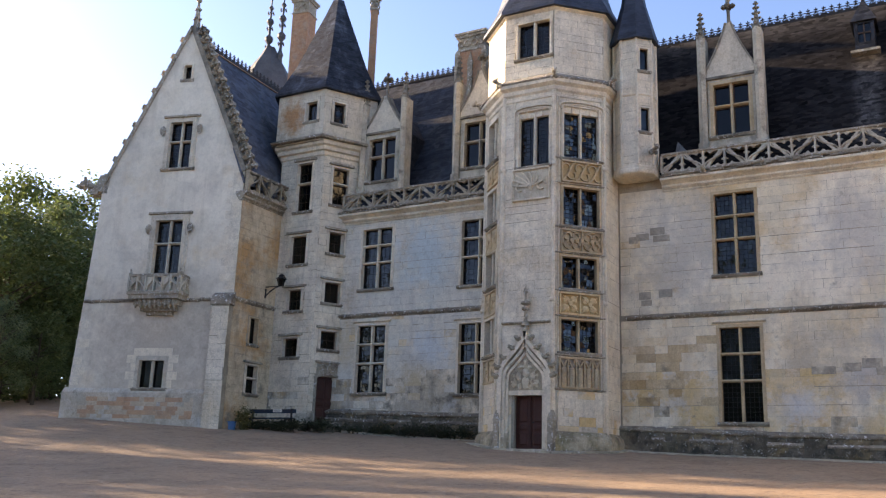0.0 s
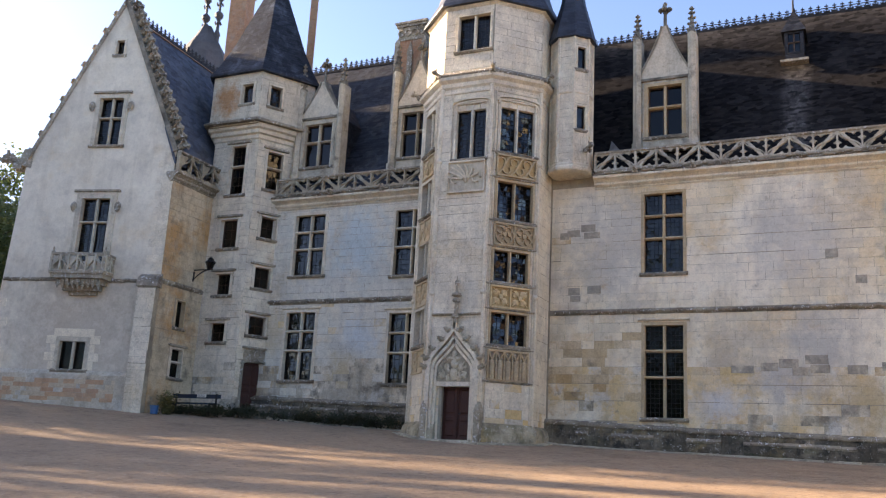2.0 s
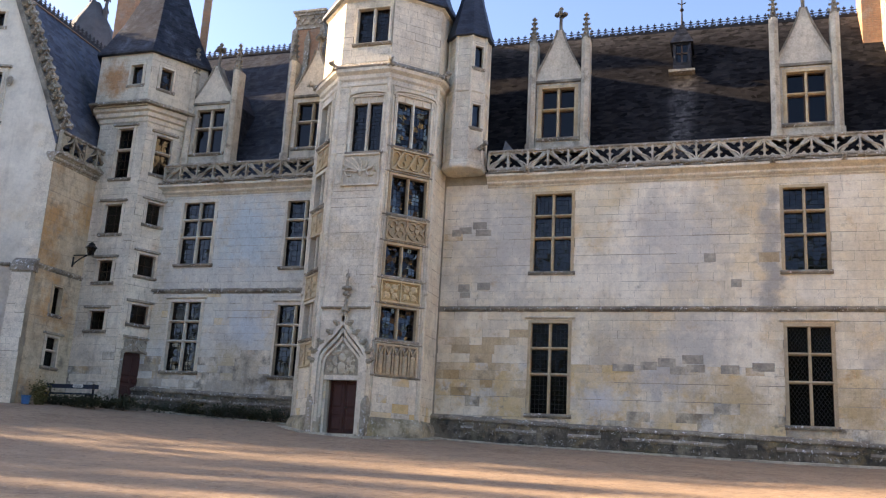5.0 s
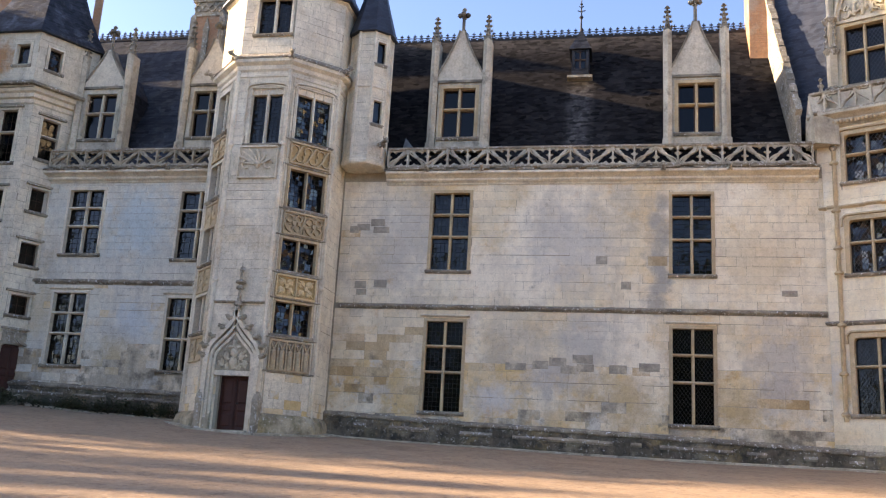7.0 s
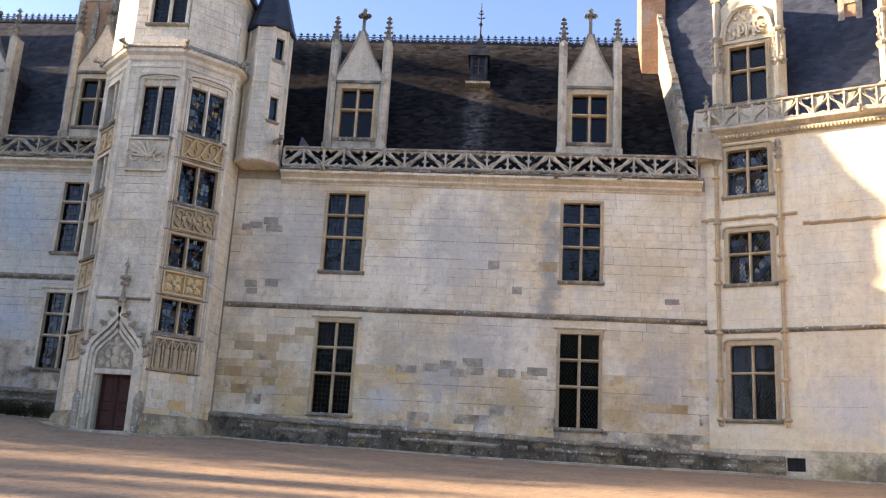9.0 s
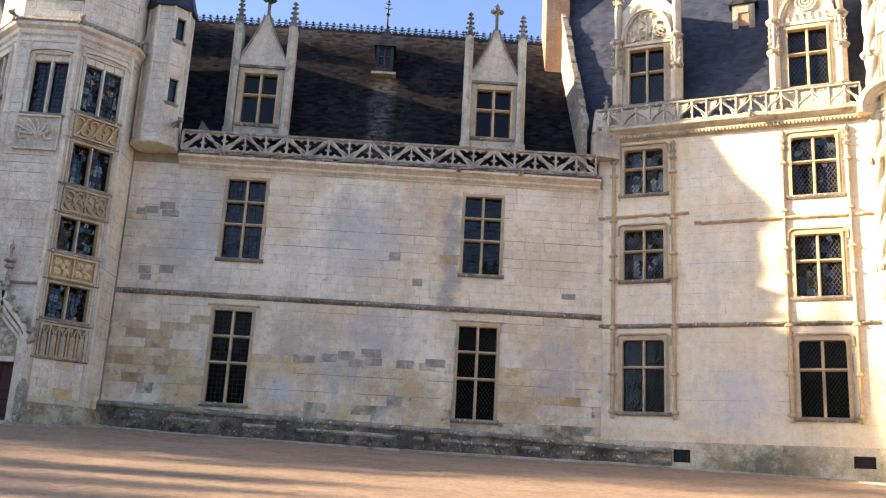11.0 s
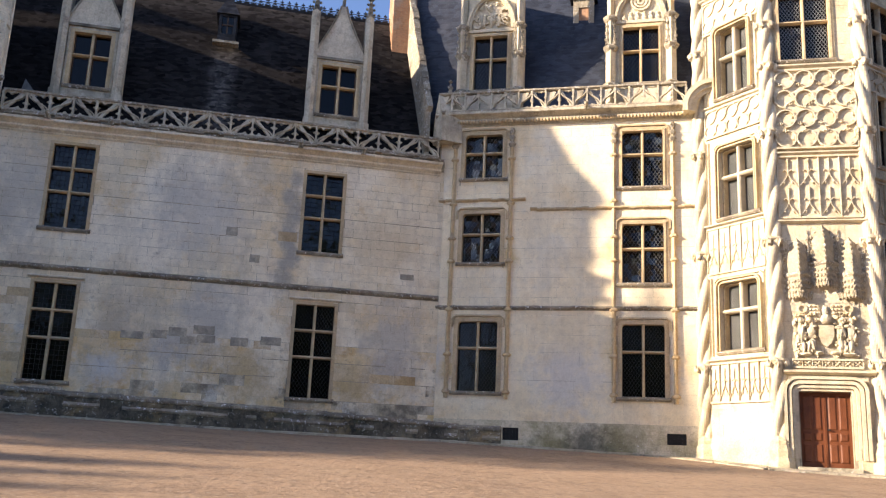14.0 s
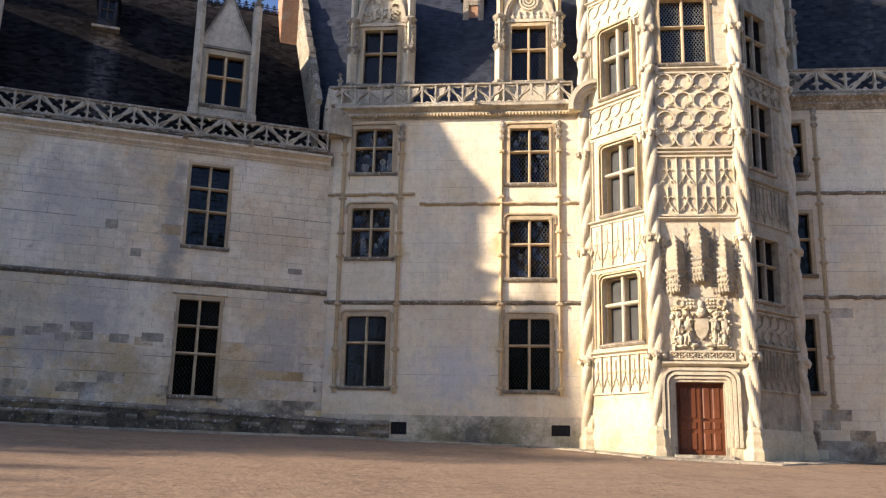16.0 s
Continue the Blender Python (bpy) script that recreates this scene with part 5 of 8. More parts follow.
for i, h in enumerate(E_SIDE):
    window(ER, *h, (1,), TW, stone=TOWER_STONE if i == 0 else WARM_STONE, surround=0.08, step=0.16, bars="square", rounded="arch" if i == 0 else False, casement=False, mull=0.09, sill=0.09, glass=SPARK_GLASS)
for h in E_LEFT:
    window(EL, *h, (1,), TW, stone=TOWER_STONE, surround=0.12, step=0.16, casement=False)

bm = bmesh.new()
oct_ring(bm, EX, EY, [(EA, 15.5), (EA + 0.08, 15.58), (EA + 0.10, 15.72), (EA + 0.24, 15.82), (EA + 0.26, 16.0), (EA + 0.20, 16.05), (EA + 0.05, 16.12), (EA - 0.05, 16.2)])
oct_ring(bm, EX, EY, [(EA, 15.28), (EA + 0.05, 15.31), (EA + 0.05, 15.38), (EA, 15.42)])
oct_ring(bm, EX, EY, [(EA, 18.78), (EA + 0.10, 18.86), (EA + 0.12, 18.98), (EA - 0.1, 19.0)])
ledge = bmesh.new()
oct_ring(ledge, EX, EY, [(EA + 0.27, 15.94), (EA + 0.29, 16.0), (EA + 0.22, 16.07), (EA + 0.0, 16.24)])
plain("tower_ledge", Matrix(), ledge, LICHEN_STONE, "dark lichened ledge on the stair tower's cornice", "ledge")
plain("tower_cornice", Matrix(), bm, TOWER_STONE, "moulded stone cornice round the stair tower", "cornice")
shafts = thing("tower_corner", Matrix(), "slim stone shafts on the stair tower's corners", "corner shaft", kind="structure")
for k in range(8):
    a = math.pi / 8 + k * math.pi / 4
    bm = bmesh.new()
    prof = [(0.085, 3.2)]
    for z in (7.65, 12.6):
        prof += [(0.085, z), (0.13, z + 0.06), (0.13, z + 0.12), (0.085, z + 0.2)]
    lathe(bm, prof + [(0.085, 15.55)], 8, EX + octo(EA) * math.cos(a) * 0.998, EY + octo(EA) * math.sin(a) * 0.998)
    part("shaft", bm, TOWER_STONE, shafts)
bm = bmesh.new()
oct_ring(bm, EX, EY, [(EA + 0.25, 18.9), (EA + 0.22, 19.05), (EA - 0.25, 20.0), (1.5, 22.2), (0.06, 26.8)])
plain("tower_roof", Matrix(), bm, BLUE_SLATE, "steep blue slate pyramid roof of the stair tower", "roof")

# the small corbelled turret beside the stair tower
SX, SY, SA = -9.82, 31.62, 0.72
S_HOLES = {45: [(0.10, 0.48, 16.62, 17.5), (0.10, 0.48, 14.2, 15.12)]}
tower_walls("corbelled_turret", SX, SY, SA, 12.7, 17.95, S_HOLES, 0, "small corbelled limestone turret beside the stair tower", TOWER_STONE, thick=0.2, seed=60, proud=0.008, joint=0.005)
SF, _ = face_frame(SX, SY, SA, 45)
for h in S_HOLES[45]:
    window(SF, *h, (1,), "small square turret window", stone=TOWER_STONE, cols=1, surround=0.07, bars="", sill=0.06, depth=0.12, casement=False)
bm = bmesh.new()
oct_ring(bm, SX, SY, [(SA - 0.10, 12.56), (SA + 0.04, 12.60), (SA + 0.07, 12.65), (SA + 0.08, 12.73), (SA + 0.05, 12.77), (SA + 0.06, 12.84), (SA, 12.90)])
for z in (15.6,):
    oct_ring(bm, SX, SY, [(SA, z), (SA + 0.05, z + 0.04), (SA + 0.05, z + 0.1), (SA, z + 0.14)])
for k in range(8):
    a = math.pi / 8 + k * math.pi / 4
    lathe(bm, [(0.06, 12.9), (0.06, 17.9)], 6, SX + octo(SA) * math.cos(a), SY + octo(SA) * math.sin(a))
plain("turret_corbel", Matrix(), bm, TOWER_STONE, "moulded stone corbel under the small turret", "corbel")
bm = bmesh.new()
oct_ring(bm, SX, SY, [(SA + 0.16, 17.9), (SA + 0.14, 18.0), (0.45, 19.6), (0.04, 22.3)])
plain("turret_roof", Matrix(), bm, BLUE_SLATE, "steep blue slate cap of the small turret", "roof")


# ---- gabled wing ----
def gable_wall(bm, left, right, z0, z1, holes, thick, cuts=()):
    """A wall between two outline functions of the height, in bands, with openings."""
    zs = sorted({z0, z1, *cuts, *[h[2] for h in holes], *[h[3] for h in holes]})
    for a, c in zip(zs, zs[1:]):
        mid = (a + c) / 2
        hs = sorted(h for h in holes if h[2] < mid < h[3])
        edges = [(left(a), left(c))] + [(v, v) for h in hs for v in h[:2]] + [(right(a), right(c))]
        for (p, q), (r, s) in zip(edges[::2], edges[1::2]):
            prism(bm, [(p, a), (r, a), (s, c), (q, c)] if abs(s - q) > 1e-3 else [(p, a), (r, a), (s, c)], 0, thick)


APEX, EAVE_L, EAVE_R = (-3.2, 21.1), (-6.78, 13.75), (0.0, 14.05)


def rake_left(z):
    return -7.35 + 0.57 * (z - 3.0) / 10.75 if z < EAVE_L[1] else EAVE_L[0] + (APEX[0] - EAVE_L[0]) * (z - EAVE_L[1]) / (APEX[1] - EAVE_L[1])


def rake_right(z):
    return 0.0 if z < EAVE_R[1] else EAVE_R[0] + (APEX[0] - EAVE_R[0]) * (z - EAVE_R[1]) / (APEX[1] - EAVE_R[1])


G_UP, G_MID, G_LOW, G_SLIT = (-3.78, -2.66, 14.34, 16.48), (-3.93, -2.63, 9.28, 11.98), (-4.02, -2.84, 4.80, 5.96), (-3.42, -3.02, 18.52, 19.20)
bm = bmesh.new()
gable_wall(bm, rake_left, rake_right, 2.0, APEX[1], [G_UP, G_MID, G_LOW, G_SLIT], 0.6, (EAVE_L[1], EAVE_R[1]))
plain("wall_gable", GABLE, bm, PLASTER, "pale lime-plastered gable wall of the wing", "wall")
window(GABLE, *G_UP, R2, "stone-crossed gable window with a moulded frame", stone=GABLE_STONE, surround=0.20, bars="square", step=0.2, hood=True, proud=0.05)
window(GABLE, *G_MID, (0.38, 0.62), "tall stone-crossed window over the balcony", stone=GABLE_STONE, surround=0.26, bars="square", step=0.2, hood=True, proud=0.06, sill=0)
window(GABLE, *G_LOW, (1,), "small two-light window with pale stone blocks", stone=GABLE_STONE, surround=0.16, bars="", proud=0.03, glass=CALM_GLASS)
window(GABLE, *G_SLIT, (1,), "small slit window high in the gable", stone=TOWER_STONE, cols=1, surround=0.08, bars="", sill=0.06, proud=0.02)
bm = bmesh.new()
for h, w in ((G_LOW, 0.45),):
    for k, z in enumerate((4.8, 5.15, 5.5, 5.85)):
        for sx in (-1, 1):
            x = (h[0] if sx < 0 else h[1]) + sx * (0.17 + (0.16 if k % 2 else 0.05))
            box(bm, x - 0.17 - 0.1 * (k % 2), x + 0.17 + 0.1 * (k % 2), -0.02, 0.02, z, z + 0.33)
    box(bm, h[0] - 0.3, h[1] + 0.3, -0.02, 0.02, h[3] + 0.18, h[3] + 0.50)
plain("window_quoin", GABLE, bm, QUOIN_STONE, "pale dressed stones round the small window", "quoin")
for h in (G_UP, G_MID):
    for sx in (-1, 1):
        x = (h[0] - 0.34) if sx < 0 else (h[1] + 0.34)
        bm = bmesh.new()
        lathe(bm, [(0.02, h[3] - 0.62), (0.12, h[3] - 0.5), (0.15, h[3] - 0.36), (0.12, h[3] - 0.24), (0.03, h[3] - 0.16)], 7, x, -0.06, squash=0.7)
        plain("label_stop", GABLE, bm, GREY_STONE, "worn carved stone boss beside the gable window", "boss", "")
bm = bmesh.new()
for k, z in enumerate((4.9, 5.3, 5.75, 6.5, 7.3)):
    a_ = rake_left(z)
    box(bm, a_ + 0.01, a_ + 0.42 + 0.2 * (k % 2), -0.02, 0.02, z, z + 0.34)
plain("corner_quoin", GABLE, bm, QUOIN_STONE, "pale dressed stones on the plastered wall's far edge", "quoin")
string_course("string_course", GABLE, -7.0, -0.8, 8.40, 0.16, 0.10, wear=12)
string_course("string_course", SIDE, -0.3, 2.75, 8.44, 0.18, 0.12, wear=14)

# corner buttress, quoins and rubble foot
bm = bmesh.new()
prism(bm, [(-0.30, 2.2), (-0.30, 8.2), (-0.26, 8.45), (0.02, 8.75), (0.02, 2.2)], -0.78, 0.0, "x")
but = plain("corner_buttress", GABLE, bm, MORTAR, "cream stone corner buttress with a rounded mossy cap", "buttress")
stones(but, TOWER_STONE, -0.78, 0.0, 2.5, 8.15, seed=71, length=(0.35, 0.7))
for ob in but.children:
    ob.location.y = -0.30
bm = bmesh.new()
prism(bm, [(-0.36, 8.22), (-0.34, 8.42), (-0.22, 8.62), (0.05, 8.80), (0.05, 8.2)], -0.84, 0.08, "x")
part("cap", bm, LICHEN_STONE, but, "rounded mossy stone cap")
bm = bmesh.new()
prism(bm, [(-0.14, 1.8), (-0.14, 4.60), (0.03, 4.82), (0.03, 1.8)], -7.45, -0.76, "x")
FOOT_PLASTER = surface("grey_foot_plaster", [(0.44, 0.42, 0.39), (0.60, 0.57, 0.52), (0.52, 0.47, 0.40)], (0.24, 0.225, 0.195), 0.6, bump=0.8, streak=0.4,
                       patches=((GREY_P, 0.7, 0.50, 0.64, 0.6), (DARK_P, 1.7, 0.56, 0.68, 0.7), (LIME_P, 0.9, 0.52, 0.64, 0.5)))
foot = plain("wing_plinth", GABLE, bm, FOOT_PLASTER, "grey plastered plinth with reddish rubble showing under the gable", "plinth")
stones(foot, RUBBLE, -6.6, -1.3, 3.55, 4.42, course=0.17, length=(0.15, 0.60), proud=0.010, singles=120, seed=73, joint=0.012, other=FOOT_PLASTER, share_of=lambda u, z: 0.12 + 0.10 * abs(u + 3.8))
for ob in foot.children:
    ob.location.y = -0.14
bm = bmesh.new()
for k in range(15):
    z = 8.9 + k * 0.34
    box(bm, -0.5 - 0.22 * (k % 2), 0.0, -0.012, 0.02, z, z + 0.33)
plain("corner_quoin", GABLE, bm, TOWER_STONE, "dressed corner stones on the gable's edge", "quoin")

# raking copings with leaf crockets, kneelers and finial
for name, (p, q), sgn in (("west", (EAVE_L, APEX), -1), ("east", (EAVE_R, APEX), 1)):
    t = thing("gable_coping", GABLE, "stone gable coping with leaf crockets", "coping", "gable copings")
    bm = bmesh.new()
    ribbon(bm, [p, q], 0.14 if sgn < 0 else 0.20, -0.10, 0.66)
    part("coping_stone", bm, GREY_STONE if sgn < 0 else DARK_CARVED, t)
    bm = bmesh.new()
    nx, nz = (p[1] - q[1]), (q[0] - p[0])
    L = math.hypot(nx, nz)
    blob(bm, (0.02, 0.0, 0.16), (0.11, 0.10, 0.20), 70, 1.3)
    blob(bm, (0.14, 0.0, 0.28), (0.14, 0.12, 0.10), 74, 1.5)
    me = mesh_of("crocket", bm, GREY_STONE)
    cs = 0.75 if sgn < 0 else 1.3
    count = 9 if sgn < 0 else 17
    for i in range(count):
        f = (i + 0.4) / (count + 0.2)
        share("crocket", me, t, Matrix.Translation((p[0] + (q[0] - p[0]) * f + sgn * 0.05, 0.1, p[1] + (q[1] - p[1]) * f)) @ pose(0, 0, 0, 0, sgn * 45, 0) @ Matrix.Diagonal((sgn * cs, cs, cs, 1)))
t = thing("gable_finial", GABLE, "leafy stone finial on the gable's peak", "finial")
bm = bmesh.new()
pinnacle_bm(bm, APEX[0], 0.25, APEX[1] - 0.25, APEX[1] + 1.6, 0.20, 3)
part("spirelet", bm, GREY_STONE, t)
gargoyle(GABLE @ pose(EAVE_L[0] - 0.1, 0.3, 13.6, 0, 0, -75), 1.9)
bm = bmesh.new()
prism(bm, [(-7.25, 13.55), (-6.6, 13.3), (-6.5, 14.2), (-7.05, 14.2)], 0.0, 0.5)
plain("kneeler", GABLE, bm, GREY_STONE, "grey carved stone kneeler at the gable's foot", "kneeler", "")

# balcony
bal = thing("balcony", GABLE, "small carved stone balcony under the gable window", "balcony")
c0, c1, out = -4.42, -2.12, 0.75
bm = bmesh.new()
box(bm, c0 - 0.06, c1 + 0.06, -out - 0.06, 0, 8.60, 8.72)
part("floor_slab", bm, GREY_STONE, bal)
bm = bmesh.new()
for k, (o, z0, z1) in enumerate(((out, 8.42, 8.60), (out * 0.75, 8.20, 8.42), (out * 0.45, 7.98, 8.20), (out * 0.2, 7.82, 7.98))):
    box(bm, c0 + 0.18 * k, c1 - 0.18 * k, -o, 0, z0, z1)
for i in range(9):
    x = c0 + 0.25 + i * (c1 - c0 - 0.5) / 8
    lathe(bm, [(0.02, 8.05), (0.10, 8.2), (0.11, 8.4), (0.05, 8.44)], 6, x, -out * 0.72)
part("corbel", bm, GREY_STONE, bal, "carved grey stone corbel table")
for name, m2, w in (("front_rail", Matrix.Translation((0, -out, 0)), None),):
    bm = bmesh.new()
    box(bm, c0 - 0.05, c1 + 0.05, -out - 0.06, -out + 0.06, 9.36, 9.46)
    part(name, bm, GREY_STONE, bal)
me = mesh_of("tracery_bay", balustrade_motif((c1 - c0) / 3, 0.66), DORMER_STONE)
for i in range(3):
    share("tracery_bay", me, bal, Matrix.Translation((c0 + (i + 0.5) * (c1 - c0) / 3, -out, 8.71)))
me = mesh_of("tracery_bay", balustrade_motif(out, 0.66), DORMER_STONE)
for x in (c0, c1):
    share("tracery_bay", me, bal, Matrix.Translation((x, -out / 2, 8.71)) @ pose(0, 0, 0, 0, 0, 90))
    bm = bmesh.new()
    box(bm, x - 0.05, x + 0.05, -out, 0, 9.36, 9.46)
    part("side_rail", bm, GREY_STONE, bal)
    bm = bmesh.new()
    lathe(bm, [(0.07, 8.7), (0.07, 9.46), (0.09, 9.5), (0.03, 9.58), (0.05, 9.64), (0.01, 9.7)], 6, x, -out)
    part("post", bm, GREY_STONE, bal)

# side wall of the wing, toward the court
S_SLIT, S_LOW = (1.10, 1.62, 6.80, 7.92), (1.12, 1.80, 4.75, 5.92)
wall_s = structure_wall("wall_wing_side", SIDE, 0.0, 5.2, 1.8, 13.2, 0.5, [S_SLIT, S_LOW], MORTAR, "ochre-stained limestone side wall of the wing")
OCHRE = surface("rust_stained_stone", [(0.50, 0.43, 0.33), (0.60, 0.52, 0.41), (0.54, 0.44, 0.31)], (0.27, 0.235, 0.19), 0.7,
                [(0.0, (0.62, 0.55, 0.44)), (0.5, (0.52, 0.44, 0.33)), (1.0, (0.64, 0.58, 0.47))], bump=0.5, streak=0.7, piece_mix=0.25, stain_at=(0.48, 0.66),
                patches=(((0.46, 0.25, 0.085), 0.45, 0.47, 0.60, 0.75), (GREY_P, 0.9, 0.54, 0.68, 0.5), (DARK_P, 1.9, 0.57, 0.69, 0.7)))
stones(wall_s, OCHRE, 0.02, 2.9, 2.6, 8.42, [(1.0, 1.72, 6.7, 8.0), (1.02, 1.9, 4.65, 6.0)], seed=75)
stones(wall_s, OCHRE, 0.02, 2.9, 8.64, 12.8, seed=76)
window(SIDE, *S_SLIT, (1,), "narrow dark window in the side wall", stone=WARM_STONE, cols=1, surround=0.04, bars="")
window(SIDE, *S_LOW, (0.45, 0.55), "narrow wooden-framed window with a pointed label", stone=TOWER_STONE, cols=1, surround=0.08, bars="", hood=True)
cornice("cornice", SIDE, -0.1, 2.9, 12.75, 0.40, 0.32, GREY_STONE, "moulded stained stone cornice under the side balustrade")
balustrade(SIDE, 0.0, 2.9, 13.12, 14.08, 0.73, "pierced grey stone balustrade beside the gable", out=-0.18, tracery=WEATHERED_SHADE)
roof_slab("roof_wing_east", [(-25.85, 28.2, 13.7), (-25.85, 37.5, 13.7), (-29.4, 37.5, 20.4), (-28.75, 27.9, 20.4)], WING_SLATE, "steep mottled blue slate roof of the gabled wing")
roof_slab("roof_wing_west", [(-28.75, 27.9, 20.4), (-29.4, 37.5, 20.4), (-33.6, 37.5, 13.6), (-32.6, 26.8, 13.6)], WING_SLATE, "steep mottled blue slate roof of the wing, far face")
bm = bmesh.new()
prism(bm, [(-32.6, 26.6), (-33.6, 41.8), (-33.1, 41.8), (-32.1, 26.8)], 1.5, 13.6, "z")
plain("wall_wing_far", Matrix(), bm, PLASTER, "plain plastered far wall of the wing", "wall")
bm = bmesh.new()
prism(bm, [(-33.4, 13.0), (-25.9, 13.0), (-29.4, 20.2)], 37.1, 37.4)
box(bm, -33.3, -25.9, 36.9, 37.4, 8.0, 13.2)
plain("wall_wing_end", Matrix(), bm, PLASTER, "plain end wall of the wing", "wall")
cresting(Matrix.Translation((-28.75, 27.9, 0)) @ pose(0, 0, 0, 0, 0, 94), 0.6, 9.0, 20.44, "iron fleuron cresting on the wing's ridge")
bm = bmesh.new()
prism(bm, [(-0.12, 20.30), (0.0, 20.46), (0.12, 20.30)], 0.0, 9.4, "x")
plain("ridge_tiles", Matrix.Translation((-28.75, 27.9, 0)) @ pose(0, 0, 0, 0, 0, 94), bm, BRICK, "red clay ridge tiles on the wing", "ridge tile")
# lead spires behind the wing
t = thing("lead_spire", pose(-34.0, 38.4, 0), "blue-grey lead spire with thin finials behind the wing", "spire")
bm = bmesh.new()
lathe(bm, [(2.6, 12.0), (2.3, 20.5), (1.75, 23.0), (1.1, 24.6), (0.6, 25.4), (0.3, 26.0)], 8)
part("cap", bm, DARK_LEAD, t)
for dx, top in ((-0.2, 30.2), (0.75, 29.4)):
    bm = bmesh.new()
    lathe(bm, [(0.30, 23.6), (0.14, 25.2), (0.20, 25.4), (0.09, 25.7), (0.10, 26.3), (0.24, 26.5), (0.26, 26.7), (0.07, 26.9), (0.09, 27.5), (0.22, 27.7), (0.20, 27.85), (0.06, 28.0), (0.07, 28.5), (0.16, 28.65), (0.04, 28.85), (0.06, 29.3), (0.01, top)], 8, dx, 0)
    for z in (26.1, 27.3, 28.3):
        for a in range(6):
            lathe(bm, [(0.01, z - 0.08), (0.06, z), (0.02, z + 0.10)], 5, dx + 0.17 * math.cos(a * 1.047), 0.17 * math.sin(a * 1.047))
    part("finial", bm, DARK_LEAD, t)

# ---- hexagonal corner turret ----
TX, TY, TA = -24.93, 32.98, 2.05
T_FRONT = [(0.97, 1.79, 12.84, 15.08), (0.86, 1.75, 10.44, 11.72), (0.88, 1.67, 8.39, 9.32), (0.84, 1.65, 6.39, 7.21)]
T_SIDE = [(0.47, 1.23, 13.14, 14.86), (0.47, 1.21, 10.94, 11.90), (0.41, 1.15, 8.74, 9.66), (0.37, 1.13, 6.74, 7.54), (0.34, 1.34, 3.72, 5.60)]
tower_walls("corner_turret", TX, TY, TA, 2.2, 15.7, {0: T_FRONT, 60: T_SIDE}, 0, "hexagonal cream limestone corner turret with small windows", TOWER_STONE, n=6, seed=90, singles=60, proud=0.007, joint=0.008, low=(ASHLAR_DAMP, 5.6))
TF, _ = face_frame(TX, TY, TA, 0, 6)
TR, _ = face_frame(TX, TY, TA, 60, 6)
for f, hs in ((TF, T_FRONT), (TR, T_SIDE[:4])):
    for i, h in enumerate(hs):
        window(f, *h, R2 if i == 0 else (1,), "small dark turret window with a stone hood", stone=TOWER_STONE, cols=1, surround=0.09, bars="square", step=0.36, hood=True, sill=0.10, casement=True, came=CASEMENT)
UX, UY, UA_ = -24.9, 32.75, 2.25
T_TOP = {0: [(1.61, 2.25, 16.87, 17.77)], 60: [(0.45, 1.03, 16.80, 17.77)]}
tower_walls("turret_crown", UX, UY, UA_, 15.9, 18.4, T_TOP, 0, "overhanging top storey of the corner turret with an orange stain", CROWN_STONE, n=6, seed=96, proud=0.006, joint=0.004)
for hd in (0, 60):
    f, _ = face_frame(UX, UY, UA_, hd, 6)
    window(f, *T_TOP[hd][0], (1,), "small dark window under the turret's eaves", stone=TOWER_STONE, cols=1, surround=0.08, bars="square", step=0.32, sill=0.07, casement=True, came=CASEMENT)
bm = bmesh.new()
oct_ring(bm, TX, TY, [(TA, 15.30), (TA + 0.07, 15.36), (TA + 0.08, 15.52), (TA + 0.20, 15.56), (TA + 0.21, 15.72), (TA + 0.34, 15.78), (TA + 0.36, 15.93), (TA + 0.1, 15.96)], 6)
ledge = bmesh.new()
oct_ring(ledge, UX, UY, [(UA_ + 0.22, 15.97), (UA_ + 0.24, 16.05), (UA_ + 0.12, 16.12), (UA_ - 0.02, 16.2)], 6)
plain("turret_ledge", Matrix(), ledge, LICHEN_STONE, "dark lichened ledge under the turret's top storey", "ledge")
plain("turret_cornice", Matrix(), bm, TOWER_STONE, "moulded stone cornice round the corner turret", "cornice")
bm = bmesh.new()
oct_ring(bm, UX, UY, [(UA_ + 0.2, 18.3), (UA_ + 0.18, 18.40), (UA_ - 0.12, 18.95), (1.62, 20.1), (1.02, 21.8), (0.52, 23.2), (0.26, 24.0)], 6)
plain("turret_spire", Matrix(), bm, TURRET_SLATE, "steep dark slate hexagonal turret roof", "roof")
bm = bmesh.new()
lathe(bm, [(0.42, 23.2), (0.22, 23.8), (0.10, 24.3), (0.16, 24.5), (0.05, 24.9), (0.02, 26.0)], 8, UX, UY)
plain("turret_finial", Matrix(), bm, LEAD, "grey lead finial on the turret roof", "finial")


